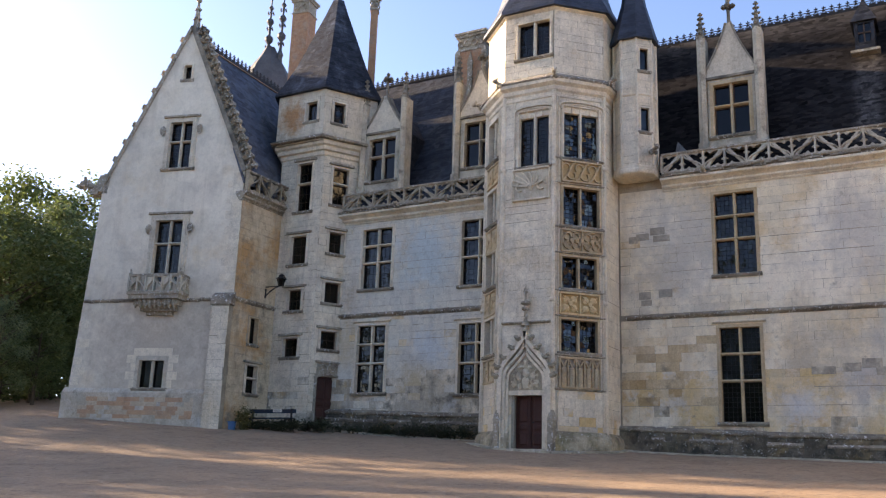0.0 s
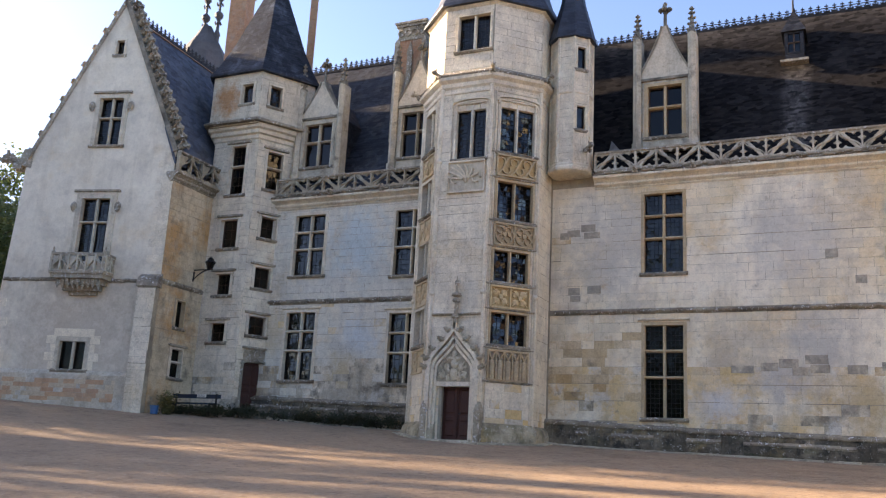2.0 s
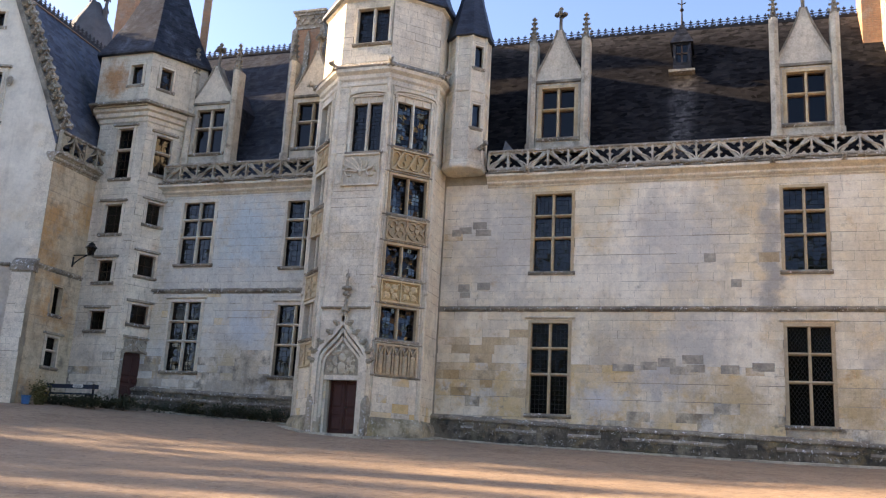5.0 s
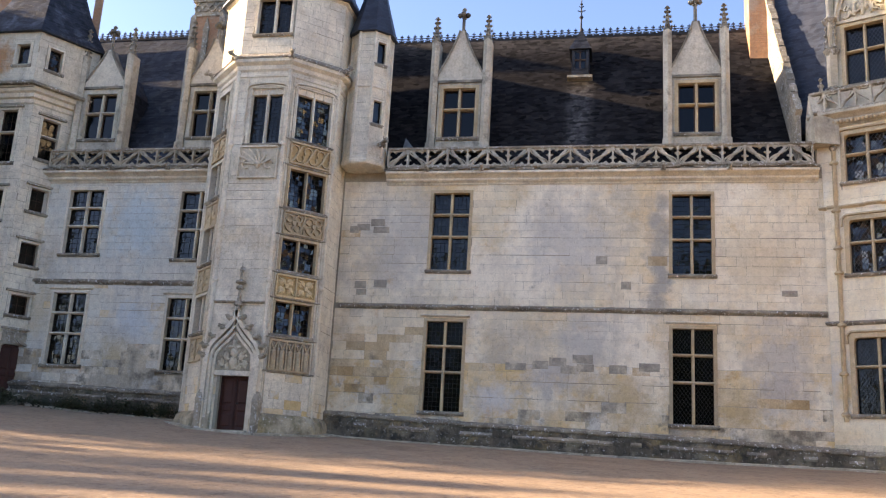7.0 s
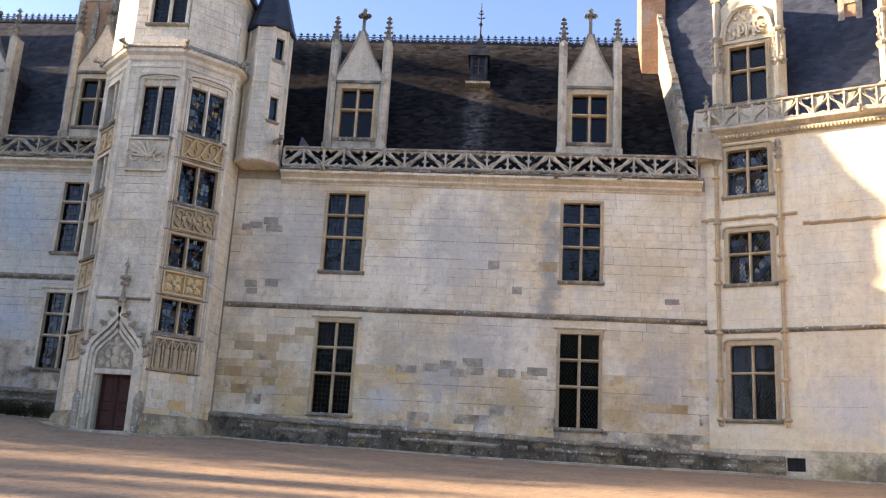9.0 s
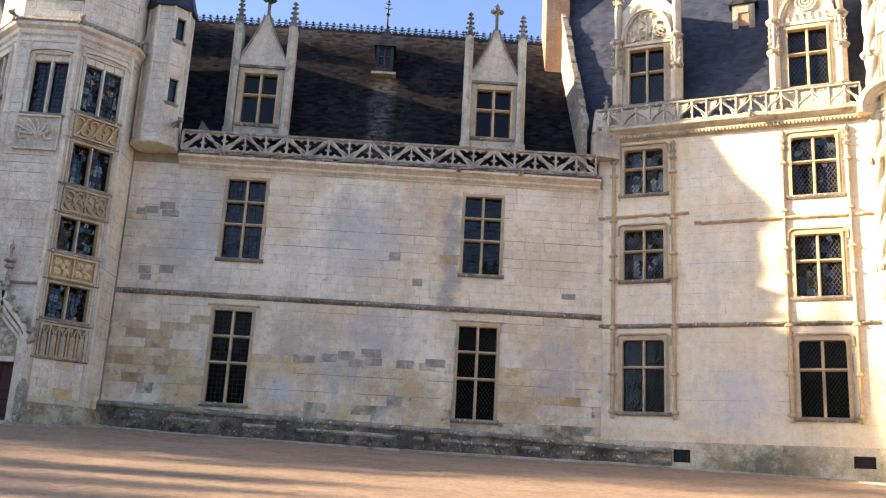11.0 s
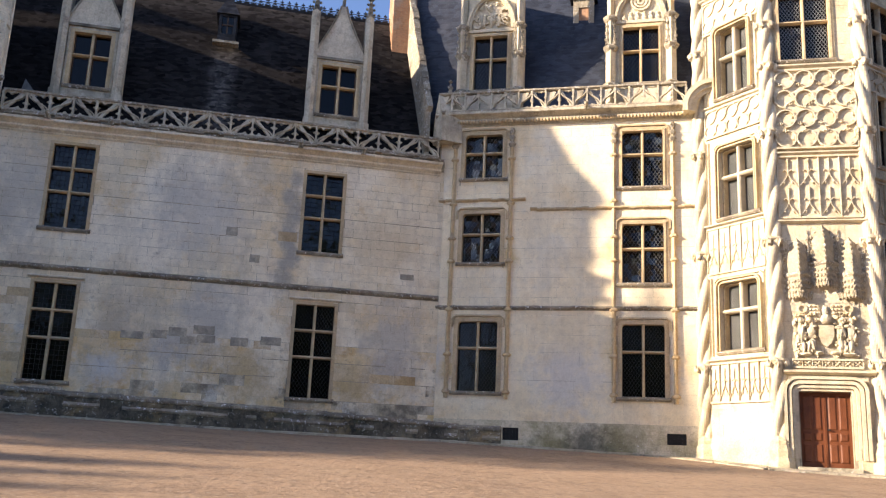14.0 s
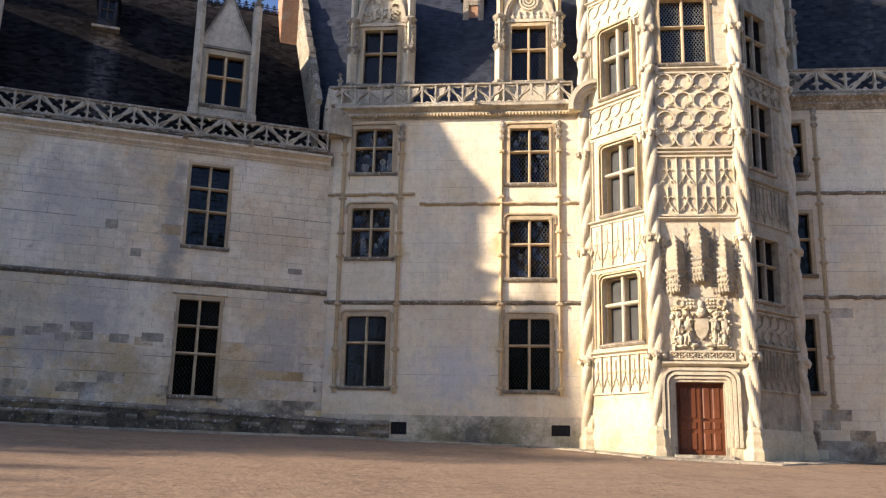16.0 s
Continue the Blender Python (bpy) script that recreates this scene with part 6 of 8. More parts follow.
def plank_door(name, m, u0, u1, z0, z1, material, label, leaves=1, panels=3):
    """A framed wooden door: leaves with raised panels, a latch and a threshold."""
    t = thing(name, m, label, "door", kind="structure")
    w = (u1 - u0) / leaves
    for i in range(leaves):
        a, c = u0 + i * w + 0.012, u0 + (i + 1) * w - 0.012
        bm = bmesh.new()
        box(bm, a, c, 0.20, 0.26, z0, z1)
        leaf = part("leaf", bm, material, t)
        edges = [z0 + 0.10] + [z0 + (z1 - z0) * f for f in ((0.33, 0.48, 0.97) if panels == 3 else (0.45, 0.97))]
        for p_, q_ in zip(edges, edges[1:]):
            for s0, s1 in (((a + 0.08, (a + c) / 2 - 0.03), ((a + c) / 2 + 0.03, c - 0.08)) if c - a > 0.6 else ((a + 0.09, c - 0.09),)):
                bm = bmesh.new()
                x0, x1, y0, y1 = s0, s1, p_ + 0.04, q_ - 0.04
                v = [bm.verts.new(k) for k in ((x0, 0.20, y0), (x1, 0.20, y0), (x1, 0.20, y1), (x0, 0.20, y1), (x0 + 0.04, 0.175, y0 + 0.04), (x1 - 0.04, 0.175, y0 + 0.04), (x1 - 0.04, 0.175, y1 - 0.04), (x0 + 0.04, 0.175, y1 - 0.04))]
                bm.faces.new(v[4:])
                for k in range(4):
                    bm.faces.new((v[k], v[(k + 1) % 4], v[4 + (k + 1) % 4], v[4 + k]))
                part("panel", bm, material, leaf)
        bm = bmesh.new()
        for x in (a, c):
            box(bm, x - 0.02, x + 0.02, 0.17, 0.20, z0, z1)
        part("stile", bm, material, leaf)
    bm = bmesh.new()
    lathe(bm, [(0.05, (z0 + z1) / 2 - 0.02), (0.05, (z0 + z1) / 2 + 0.02)], 8, (u0 + u1) / 2 + (0.1 if leaves > 1 else (u1 - u0) * 0.36), 0.16, squash=0.6)
    part("handle", bm, IRON, t, "dark iron handle")
    bm = bmesh.new()
    box(bm, u0 - 0.15, u1 + 0.15, -0.35, 0.3, z0 - 0.16, z0)
    part("threshold", bm, KERB, t, "worn stone threshold")
    return t


plank_door("door_1", TR, *T_SIDE[4], DARK_DOOR, "dark red panelled wooden door in the corner turret")
bm = bmesh.new()
for u in (0.28, 1.40):
    box(bm, u - 0.055, u + 0.055, -0.05, 0.15, 3.6, 5.62)
ribbon(bm, [(0.22, 5.52), (0.42, 5.62), (0.68, 5.70), (0.84, 5.86), (1.00, 5.70), (1.26, 5.62), (1.46, 5.52)], 0.09, -0.10, 0.1)
box(bm, 0.30, 1.38, -0.04, 0.02, 5.66, 6.14)
box(bm, 0.22, 1.46, -0.12, 0.02, 6.16, 6.25)
for sx in (-1, 1):
    ribbon(bm, arc(0.84 + sx * 0.27, 5.98, 0.12, 0, 300, 9), 0.04, -0.08, 0.0)
plain("door_surround", TR, bm, GREY_STONE, "moulded stone surround of the turret door with a carved lintel", "door surround")
for k in range(3):
    bm = bmesh.new()
    box(bm, 0.1 - 0.15 * k, 1.6 + 0.15 * k, -0.45 - 0.3 * k, 0.0, 3.0, 3.70 - 0.16 * k)
    plain("step", TR, bm, PLINTH, "worn mossy stone door step", "step")

# ---- right-hand range ----
RA, RB, RC = (0.76, 2.19, 11.96, 13.64), (0.76, 2.19, 8.78, 10.61), (0.74, 2.19, 4.18, 6.66)
RD, RE, RF = (6.47, 7.91, 11.50, 13.58), (6.47, 7.91, 8.02, 10.14), (6.46, 7.90, 4.12, 6.60)
V1, V2 = (2.45, 3.0, 2.58, 3.0), (7.93, 8.55, 2.6, 2.98)
FARM = RIGHT @ Matrix.Translation((0, 1.2, 0))
FAR = [(15.6, 17.06, 12.13, 14.05), (15.6, 17.1, 8.4, 10.63), (15.6, 17.06, 4.3, 6.84)]
holes = [RA, RB, RC, RD, RE, RF, V1, V2]
wall_r = structure_wall("wall_right", RIGHT, -0.2, 13.2, 0.8, 14.4, 0.6, holes, MORTAR, "warm cream limestone wall, sunlit towards the ornate tower")
around = [(h[0] - 0.13, h[1] + 0.13, h[2] - 0.10, h[3] + 0.13) for h in holes[:6]] + [V1, V2]
SMOOTH_ASHLAR = surface("smooth_warm_ashlar", [(0.74, 0.665, 0.535), (0.81, 0.735, 0.595), (0.80, 0.69, 0.51)], (0.52, 0.485, 0.43), 0.35,
                        [(0.0, (0.76, 0.70, 0.59)), (0.35, (0.73, 0.65, 0.51)), (0.7, (0.79, 0.725, 0.61)), (1.0, (0.74, 0.63, 0.46))], bump=0.4, streak=0.4, piece_mix=0.20, wear=0.35, grit=0.5,
                        patches=((OCHRE_P, 0.5, 0.50, 0.70, 0.5), (PALE_P, 0.45, 0.47, 0.62, 0.65), (LIME_P, 0.45, 0.54, 0.66, 0.5), (GREY_P, 0.6, 0.56, 0.72, 0.4), (DARK_P, 2.4, 0.62, 0.76, 0.45)),
                        spots=((tuple(RIGHT @ Vector((4.6, 0, 4.75))), 1.6, (0.60, 0.575, 0.53)), (tuple(RIGHT @ Vector((0.0, 0, 5.2))), 1.0, (0.54, 0.51, 0.45)), (tuple(RIGHT @ Vector((4.6, 0, 6.6))), 1.2, (0.74, 0.62, 0.42)),
                               *((tuple(RIGHT @ Vector((u, 0, z))), 0.5, (0.68, 0.50, 0.23)) for u, z in ((0.5, 5.0), (6.2, 5.6), (6.2, 9.2), (8.2, 9.6), (2.5, 9.0)))))
DAMP_FOOT = surface("damp_greenish_foot_ashlar", [(0.56, 0.52, 0.44), (0.70, 0.65, 0.55), (0.64, 0.57, 0.45)], (0.34, 0.31, 0.24), 0.5,
                    [(0.0, (0.66, 0.60, 0.50)), (0.5, (0.58, 0.52, 0.42)), (1.0, (0.70, 0.65, 0.56))], bump=0.8, piece_mix=0.22, fleck=(0.74, 0.72, 0.66), fleck_at=(0.64, 0.68),
                    patches=(((0.30, 0.27, 0.15), 1.0, 0.50, 0.66, 0.6), (DARK_P, 2.2, 0.58, 0.70, 0.6)),
                    spots=((tuple(RIGHT @ Vector((4.2, 0, 2.35))), 1.1, (0.24, 0.21, 0.10)), (tuple(RIGHT @ Vector((6.4, 0, 2.4))), 1.1, (0.22, 0.195, 0.10)), (tuple(RIGHT @ Vector((5.3, 0, 2.55))), 0.9, (0.10, 0.095, 0.075))))
stones(wall_r, SMOOTH_ASHLAR, -0.15, 9.4, 2.9, 7.06, around, singles=290, seed=101, other=DAMP_FOOT, share_of=lambda u, z: 1.0 if z < 3.2 else 0.0, proud=0.004, course=0.33, length=(0.5, 1.0), joint=0.004)
stones(wall_r, SMOOTH_ASHLAR, -0.15, 9.4, 7.22, 14.0, around, seed=102, proud=0.004, course=0.33, length=(0.5, 1.0), joint=0.004)
wall_f = structure_wall("wall_far_right", FARM, 12.6, 26.0, 0.6, 14.9, 0.6, FAR, MORTAR, "shaded limestone wall beyond the ornate tower")
stones(wall_f, SMOOTH_ASHLAR, 14.5, 26.0, 2.0, 14.7, other=ASHLAR_DAMP, share_of=lambda u, z: max(0.04, (4.2 - z) * 0.4), holes= [(h[0] - 0.14, h[1] + 0.14, h[2] - 0.12, h[3] + 0.14) for h in FAR], seed=103, proud=0.004, course=0.33, length=(0.5, 1.0), joint=0.004)
WR = "stone-crossed window with leaded panes and slim shafts"
for h in (RA, RB, RD, RE):
    window(RIGHT, *h, R2, WR, surround=0.14, bars="diamond", step=0.14, rounded=True, proud=0.05, came=DARK_LEAD, glass=SPARK_GLASS)
for h in (RC, RF):
    window(RIGHT, *h, (0.38, 0.62), WR, surround=0.14, bars="diamond", step=0.12, rounded=True, proud=0.05, glass=CALM_GLASS)
for h in FAR:
    window(FARM, *h, R2, WR + " in shade", surround=0.14, bars="diamond", step=0.16, proud=0.05)


def shaft_pair(m, us, z0, z1, label):
    """Slim wall shafts with bases, rings and leafy caps."""
    for u in us:
        t = thing("wall_shaft", m @ Matrix.Translation((u, 0, 0)), label, "wall shaft", "wall shafts")
        bm = bmesh.new()
        prism(bm, [(-0.07, 0.02), (-0.07, -0.06), (0.0, -0.14), (0.07, -0.06), (0.07, 0.02)], z0, z1, "z")
        part("shaft", bm, WARM_STONE, t)
        for z in (z0 + 0.15, 5.4, 7.0, 8.75, 9.6, 10.9, 12.6):
            if z0 <= z < z1 - 0.3:
                bm = bmesh.new()
                lathe(bm, [(0.08, z), (0.15, z + 0.05), (0.15, z + 0.10), (0.09, z + 0.16)], 6, 0, -0.04)
                part("ring", bm, WARM_STONE, t)
        bm = bmesh.new()
        for k in range(3):
            lathe(bm, [(0.07, z1 - 0.75 + 0.25 * k), (0.15 - 0.02 * k, z1 - 0.62 + 0.25 * k), (0.06, z1 - 0.5 + 0.25 * k)], 6, 0, -0.06)
        part("leaf_cap", bm, GREY_STONE, t)


shaft_pair(RIGHT, (0.40, 2.52, 6.20, 8.24), 3.95, 13.85, "slim moulded stone shaft beside the stacked windows")
shaft_pair(FARM, (17.5,), 3.6, 14.6, "slim moulded stone shaft beside the shaded windows")
string_course("string_course", RIGHT, -0.1, 9.4, 7.08, 0.14, 0.12, wear=21)
string_course("string_course", RIGHT, -0.15, 3.06, 11.06, 0.13, 0.12, wear=22, material=WARM_STONE, label="warm moulded stone string course")
string_course("string_course", RIGHT, 3.24, 9.3, 10.68, 0.13, 0.12, wear=23, material=WARM_STONE, label="warm moulded stone string course")
string_course("string_course", FARM, 14.5, 26, 7.52, 0.14, 0.12, wear=24)
string_course("string_course", FARM, 14.5, 26, 11.32, 0.14, 0.12, wear=25)
cornice("cornice", RIGHT, -0.35, 9.0, 13.98, 0.46, 0.42, DORMER_STONE, "moulded cream stone cornice with a beaded edge")
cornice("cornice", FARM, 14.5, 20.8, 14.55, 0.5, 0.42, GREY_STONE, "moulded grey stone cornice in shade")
bm = bmesh.new()
for i in range(76):
    lathe(bm, [(0.02, 14.03), (0.05, 14.07), (0.05, 14.12), (0.02, 14.15)], 5, -0.25 + i * 0.12, -0.20)
tagged(plain("cornice_beads", RIGHT, bm, WARM_STONE, "row of small stone beads under the cornice", "beading"), kind="structure")
balustrade(RIGHT, -0.25, 8.75, 14.44, 15.28, 0.50, "pierced pale stone balustrade with flowing tracery", GREY_STONE)
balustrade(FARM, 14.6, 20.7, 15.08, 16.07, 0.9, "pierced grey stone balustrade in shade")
p = plinth_run(RIGHT, [(-0.2, 3.05), (2.4, 2.98)], 1.9, "damp greenish stone wall foot", 33)
stones(wall_r, DAMP_FOOT, 2.4, 9.4, 1.7, 2.9, [V1, V2], seed=104, proud=0.005, course=0.22, joint=0.004)
for h in (V1, V2):
    t = thing("cellar_vent", RIGHT, "square cellar vent at the wall foot, a black plate standing for its dark inside", "vent", "cellar vents")
    bm = bmesh.new()
    # A solid black plate in the hole stands for the darkness inside.
    box(bm, h[0], h[1], 0.10, 0.14, h[2], h[3])
    part("opening", bm, IRON, t)
    bm = bmesh.new()
    for i in range(1, 5):
        x = h[0] + (h[1] - h[0]) * i / 5
        box(bm, x - 0.008, x + 0.008, 0.06, 0.08, h[2], h[3])
    part("grille", bm, IRON, t)


def world_at(m, x, y, z):
    return tuple(m @ Vector((x, y, z)))


ridge_mid = Vector((5.3, 37.15, 22.9)).lerp(Vector(world_at(RIGHT, 24, 4.6, 22.9)), 0.56)
roof_slab("roof_right_front", [world_at(RIGHT, -0.85, 0.45, 14.3), world_at(RIGHT, 13.4, 0.45, 14.3), tuple(ridge_mid), (5.3, 37.15, 22.9)], BLUE_SLATE, "steep blue-grey slate roof of the taller range")
# Darker slate than the front roof: the tower's shade is painted in.
roof_slab("roof_far_front", [world_at(RIGHT, 13.4, 1.7, 14.9), world_at(RIGHT, 24, 1.7, 14.9), world_at(RIGHT, 24, 4.6, 22.9), tuple(ridge_mid)], SLATE, "steep slate roof beyond the ornate tower, its shade put into a darker slate")
roof_slab("roof_right_back", [(5.3, 37.15, 22.9), world_at(RIGHT, 24, 4.6, 22.9), world_at(RIGHT, 24, 9, 13), (4.4, 42.5, 13)], SLATE, "steep dark slate roof of the taller range, rear face")
END = pose(5.82, 32.0, 0, 0, 0, 94)
KNEE = pose(6.55, 31.95, 0, 0, 0, 102)
bm = bmesh.new()
prism(bm, [(0.0, 12.0), (10.4, 12.0), (10.4, 13.6), (5.3, 23.3), (0.0, 14.6)], -0.05, 0.10)
plain("wall_gable_right", END, bm, GREY_STONE, "pale end gable of the taller range above the dark roof", "wall")
t = thing("gable_coping", END, "lichened stepped gable coping with crockets", "coping", "gable copings")
rng = random.Random(77)
for i in range(27):
    bm = bmesh.new()
    f0, f1, j, k = i / 27, (i + 1) / 27, rng.uniform(-0.03, 0.05), rng.uniform(-0.03, 0.04)
    prism(bm, [(5.3 * f0, 14.55 + 8.7 * f0), (5.3 * f1 - 0.01, 14.55 + 8.7 * f1 - 0.015), (5.3 * f1 - 0.16 - j, 14.68 + 8.7 * f1 + j), (5.3 * f0 - 0.15 - j, 14.68 + 8.7 * f0 + j)], -0.09 - k, 0.14)
    part("coping_stone", bm, LICHEN_STONE if i % 3 else GREY_STONE, t)
t = thing("kneeler", KNEE, "pale carved kneeler with a spirelet at the gable's foot", "kneeler")
bm = bmesh.new()
prism(bm, [(-0.45, 13.3), (0.35, 13.3), (0.30, 14.3), (-0.05, 15.2), (-0.40, 14.3)], -0.40, 0.45)
part("kneeler_stone", bm, DORMER_STONE, t)
bm = bmesh.new()
pinnacle_bm(bm, -0.05, 0.0, 15.0, 15.9, 0.12, 2)
part("spirelet", bm, GREY_STONE, t)


def rich_dormer(uc, label, round_head=False, base=None):
    """A flamboyant stone dormer: stacked buttress piers, a carved tympanum under an arch and an ogee gable."""
    m = (base or RIGHT) @ Matrix.Translation((uc, 0.6, 0))
    t = thing("dormer", m, label, "dormer", "roof dormers")
    z0, z1, half = 15.2, 18.0, 0.80
    for sx in (-1, 1):
        x = sx * 1.10
        bm = bmesh.new()
        prism(bm, [(x - 0.18, -0.1), (x, -0.30), (x + 0.18, -0.1), (x + 0.18, 0.45), (x - 0.18, 0.45)], 14.2, 18.3, "z")
        prism(bm, [(x - 0.13, -0.05), (x, -0.22), (x + 0.13, -0.05), (x + 0.13, 0.45), (x - 0.13, 0.45)], 18.3, 19.9, "z")
        pr = part("pier", bm, PALE_STONE, t)
        for z in (15.6, 17.1, 18.3):
            bm = bmesh.new()
            lathe(bm, [(0.12, z - 0.25), (0.27, z - 0.08), (0.30, z), (0.16, z + 0.12)], 7, x, -0.08)
            part("band", bm, GREY_STONE, pr)
        for dx in (-0.12, 0.12):
            bm = bmesh.new()
            pinnacle_bm(bm, x + dx, -0.2, 17.2, 18.25, 0.07, 3)
            part("spirelet", bm, GREY_STONE, pr)
        bm = bmesh.new()
        pinnacle_bm(bm, x, 0.0, 19.9, 21.4, 0.17)
        part("pinnacle", bm, GREY_STONE, pr)
    bm = bmesh.new()
    wall_grid(bm, -0.95, 0.95, 14.2, 19.6, 0.35, [(-half + 0.12, half - 0.12, z0 + 0.45, z1 - 0.05)])
    prism(bm, [(-0.95, 19.6), (0.95, 19.6), (0.45, 20.2), (0.12, 21.2), (0, 21.8), (-0.12, 21.2), (-0.45, 20.2)], 0, 0.35)
    part("front_wall", bm, PALE_STONE, t)
    bm = bmesh.new()
    if round_head:
        head = [(0.86 * math.cos(a), 18.2 + 1.15 * math.sin(a)) for a in [math.pi * i / 14 for i in range(15)]]
    else:
        head = [(0.86 * math.cos(a) ** 0.9 if a < math.pi / 2 else -0.86 * abs(math.cos(a)) ** 0.9, 18.2 + 1.35 * math.sin(a)) for a in [math.pi * i / 14 for i in range(15)]]
    for w, y in ((0.16, -0.14), (0.08, -0.20)):
        ribbon(bm, [(x * (1.0 if w > 0.1 else 1.07), z) for x, z in head], w, y, 0.05)
    box(bm, -0.9, 0.9, -0.1, 0.05, 18.08, 18.2)
    part("arch_mould", bm, PALE_STONE, t)
    bm = bmesh.new()
    rng = random.Random(int(uc * 10))
    if round_head:
        for r in (0.34, 0.22, 0.10):
            ribbon(bm, arc(0, 18.95, r, 0, 360, 14), 0.07, -0.10, 0.02)
        for i in range(6):
            x = -0.62 + i * 0.25
            lathe(bm, [(0.08, 18.2), (0.10, 18.3), (0.03, 18.42), (0.06, 18.5), (0.01, 18.56)], 6, x, -0.03)
    else:
        for i in range(30):
            a, r = rng.uniform(0, math.pi), 0.72 * math.sqrt(rng.random())
            cx, cz = r * math.cos(a), 18.32 + r * 1.4 * math.sin(a)
            if i % 3:
                blob(bm, (cx, -0.04, cz), (rng.uniform(0.05, 0.10), 0.08, rng.uniform(0.05, 0.11)), i, 0.6)
            else:
                ribbon(bm, arc(cx, cz, rng.uniform(0.09, 0.17), a * 57, a * 57 + 260, 8), 0.05, -0.12, 0.02)
        for sx in (-1, 0, 1):
            lathe(bm, [(0.05, 18.3), (0.10, 18.5), (0.06, 18.7), (0.08, 18.8), (0.02, 18.9)], 6, sx * 0.28, -0.04)
    tagged(part("tympanum_carving", bm, PALE_STONE, t), "carved stone foliage in the tympanum", kind="stuff")
    bm = bmesh.new()
    v = [bm.verts.new(q) for q in ((-1.0, 0.3, 18.6), (1.0, 0.3, 18.6), (0, 0.3, 20.8), (-1.0, 3.2, 18.6), (1.0, 3.2, 18.6), (0, 4.0, 20.8))]
    for f in ((0, 2, 5, 3), (1, 4, 5, 2), (0, 1, 2), (0, 3, 4, 1), (3, 5, 4)):
        bm.faces.new([v[i] for i in f])
    part("saddle_roof", bm, SLATE, t)
    for sx in (-1, 1):
        bm = bmesh.new()
        prism(bm, [(0.3, 14.0), (0.3, 18.8), (2.8, 18.8)], sx * 0.98 - 0.05, sx * 0.98 + 0.05, "x")
        part("cheek", bm, SLATE, t)
    window(m, -half + 0.14, half - 0.14, z0 + 0.5, z1 - 0.08, (0.42, 0.58), "stone-crossed window in a carved dormer", surround=0.13, bars="diamond", step=0.14, sill=0.1, proud=0.06)
    return t


rich_dormer(1.48, "flamboyant carved stone dormer with a leafy tympanum")
rich_dormer(7.15, "flamboyant carved stone dormer with a round-headed tympanum", True)
rich_dormer(15.95, "flamboyant carved stone dormer in shade", False, FARM @ Matrix.Translation((0, 0, 0.45)))


def roof_hatch():
    t = thing("roof_hatch", RIGHT @ Matrix.Translation((4.85, 2.75, 0.95)), "small stone roof light high on the slates", "roof window")
    bm = bmesh.new()
    wall_grid(bm, -0.42, 0.42, 17.75, 19.5, 0.2, [(-0.2, 0.2, 18.35, 19.1)])
    box(bm, -0.55, 0.55, -0.12, 0.3, 17.6, 17.78)
    part("frame", bm, GREY_STONE, t)
    bm = bmesh.new()
    box(bm, -0.2, 0.2, 0.06, 0.1, 18.35, 19.1)
    part("shutter", bm, BRICK, t, "red-brown wooden shutter")
    bm = bmesh.new()
    prism(bm, [(-0.55, 19.45), (0.55, 19.45), (0, 20.1)], -0.1, 1.4)
    part("hood", bm, SLATE, t)


roof_hatch()

# ---- ornate octagonal tower ----
LS = 2.89
LAP = LS / 2 / math.tan(math.pi / 8)
uL, nL = Vector((math.cos(radians(-25)), math.sin(radians(-25)), 0)), Vector((-math.sin(radians(-25)), math.cos(radians(-25)), 0))
LC = Vector((15.8, 25.4, 0)) + uL * (LS / 2) + nL * LAP
F_HOLES = [(0.58, 2.04, 2.06, 4.28), (0.44, 2.0, 15.06, 17.42)]
LL_HOLES = [(0.90, 2.24, 14.42, 16.9), (0.88, 2.34, 10.12, 12.52), (0.78, 2.34, 5.64, 7.88)]
LR_HOLES = [(0.60, 1.9, 15.0, 17.2), (0.65, 1.9, 11.5, 13.9), (0.5, 1.85, 7.0, 9.1)]
# Faces at 20 and 65 take darker stone: part weathering, part painted shade.
tower_walls("ornate_tower", LC.x, LC.y, LAP, 0.8, 21.5, {-25: F_HOLES, -70: LL_HOLES, 20: LR_HOLES}, -25, "sunlit octagonal stair tower covered in carved stone", PALE_STONE, singles=70, seed=120, thick=0.4, course=0.45, proud=0.007, joint=0.004, other_faces={20: WEATHERED_SHADE, 65: WEATHERED_SHADE})
LF, _ = face_frame(LC.x, LC.y, LAP, -25)
LLF, _ = face_frame(LC.x, LC.y, LAP, -70)
LRF, _ = face_frame(LC.x, LC.y, LAP, 20)
bm = bmesh.new()
oct_ring(bm, LC.x, LC.y, [(LAP + 0.2, 21.3), (LAP + 0.2, 21.6), (0.1, 22.2)], 8, -25)
plain("ornate_tower_cap", Matrix(), bm, LEAD, "plain lead cap that closes the ornate tower", "roof")
PALE_FOOT = surface("pale_tower_foot", [(0.52, 0.46, 0.34), (0.64, 0.58, 0.46)], (0.34, 0.30, 0.20), 0.5, bump=0.7)
CW = "stone-crossed tower window with fine leaded glass"
window(LF, *F_HOLES[1], R2, CW, surround=0.14, bars="diamond", step=0.12, rounded=True, proud=0.06, casement=False, came=LEAD)
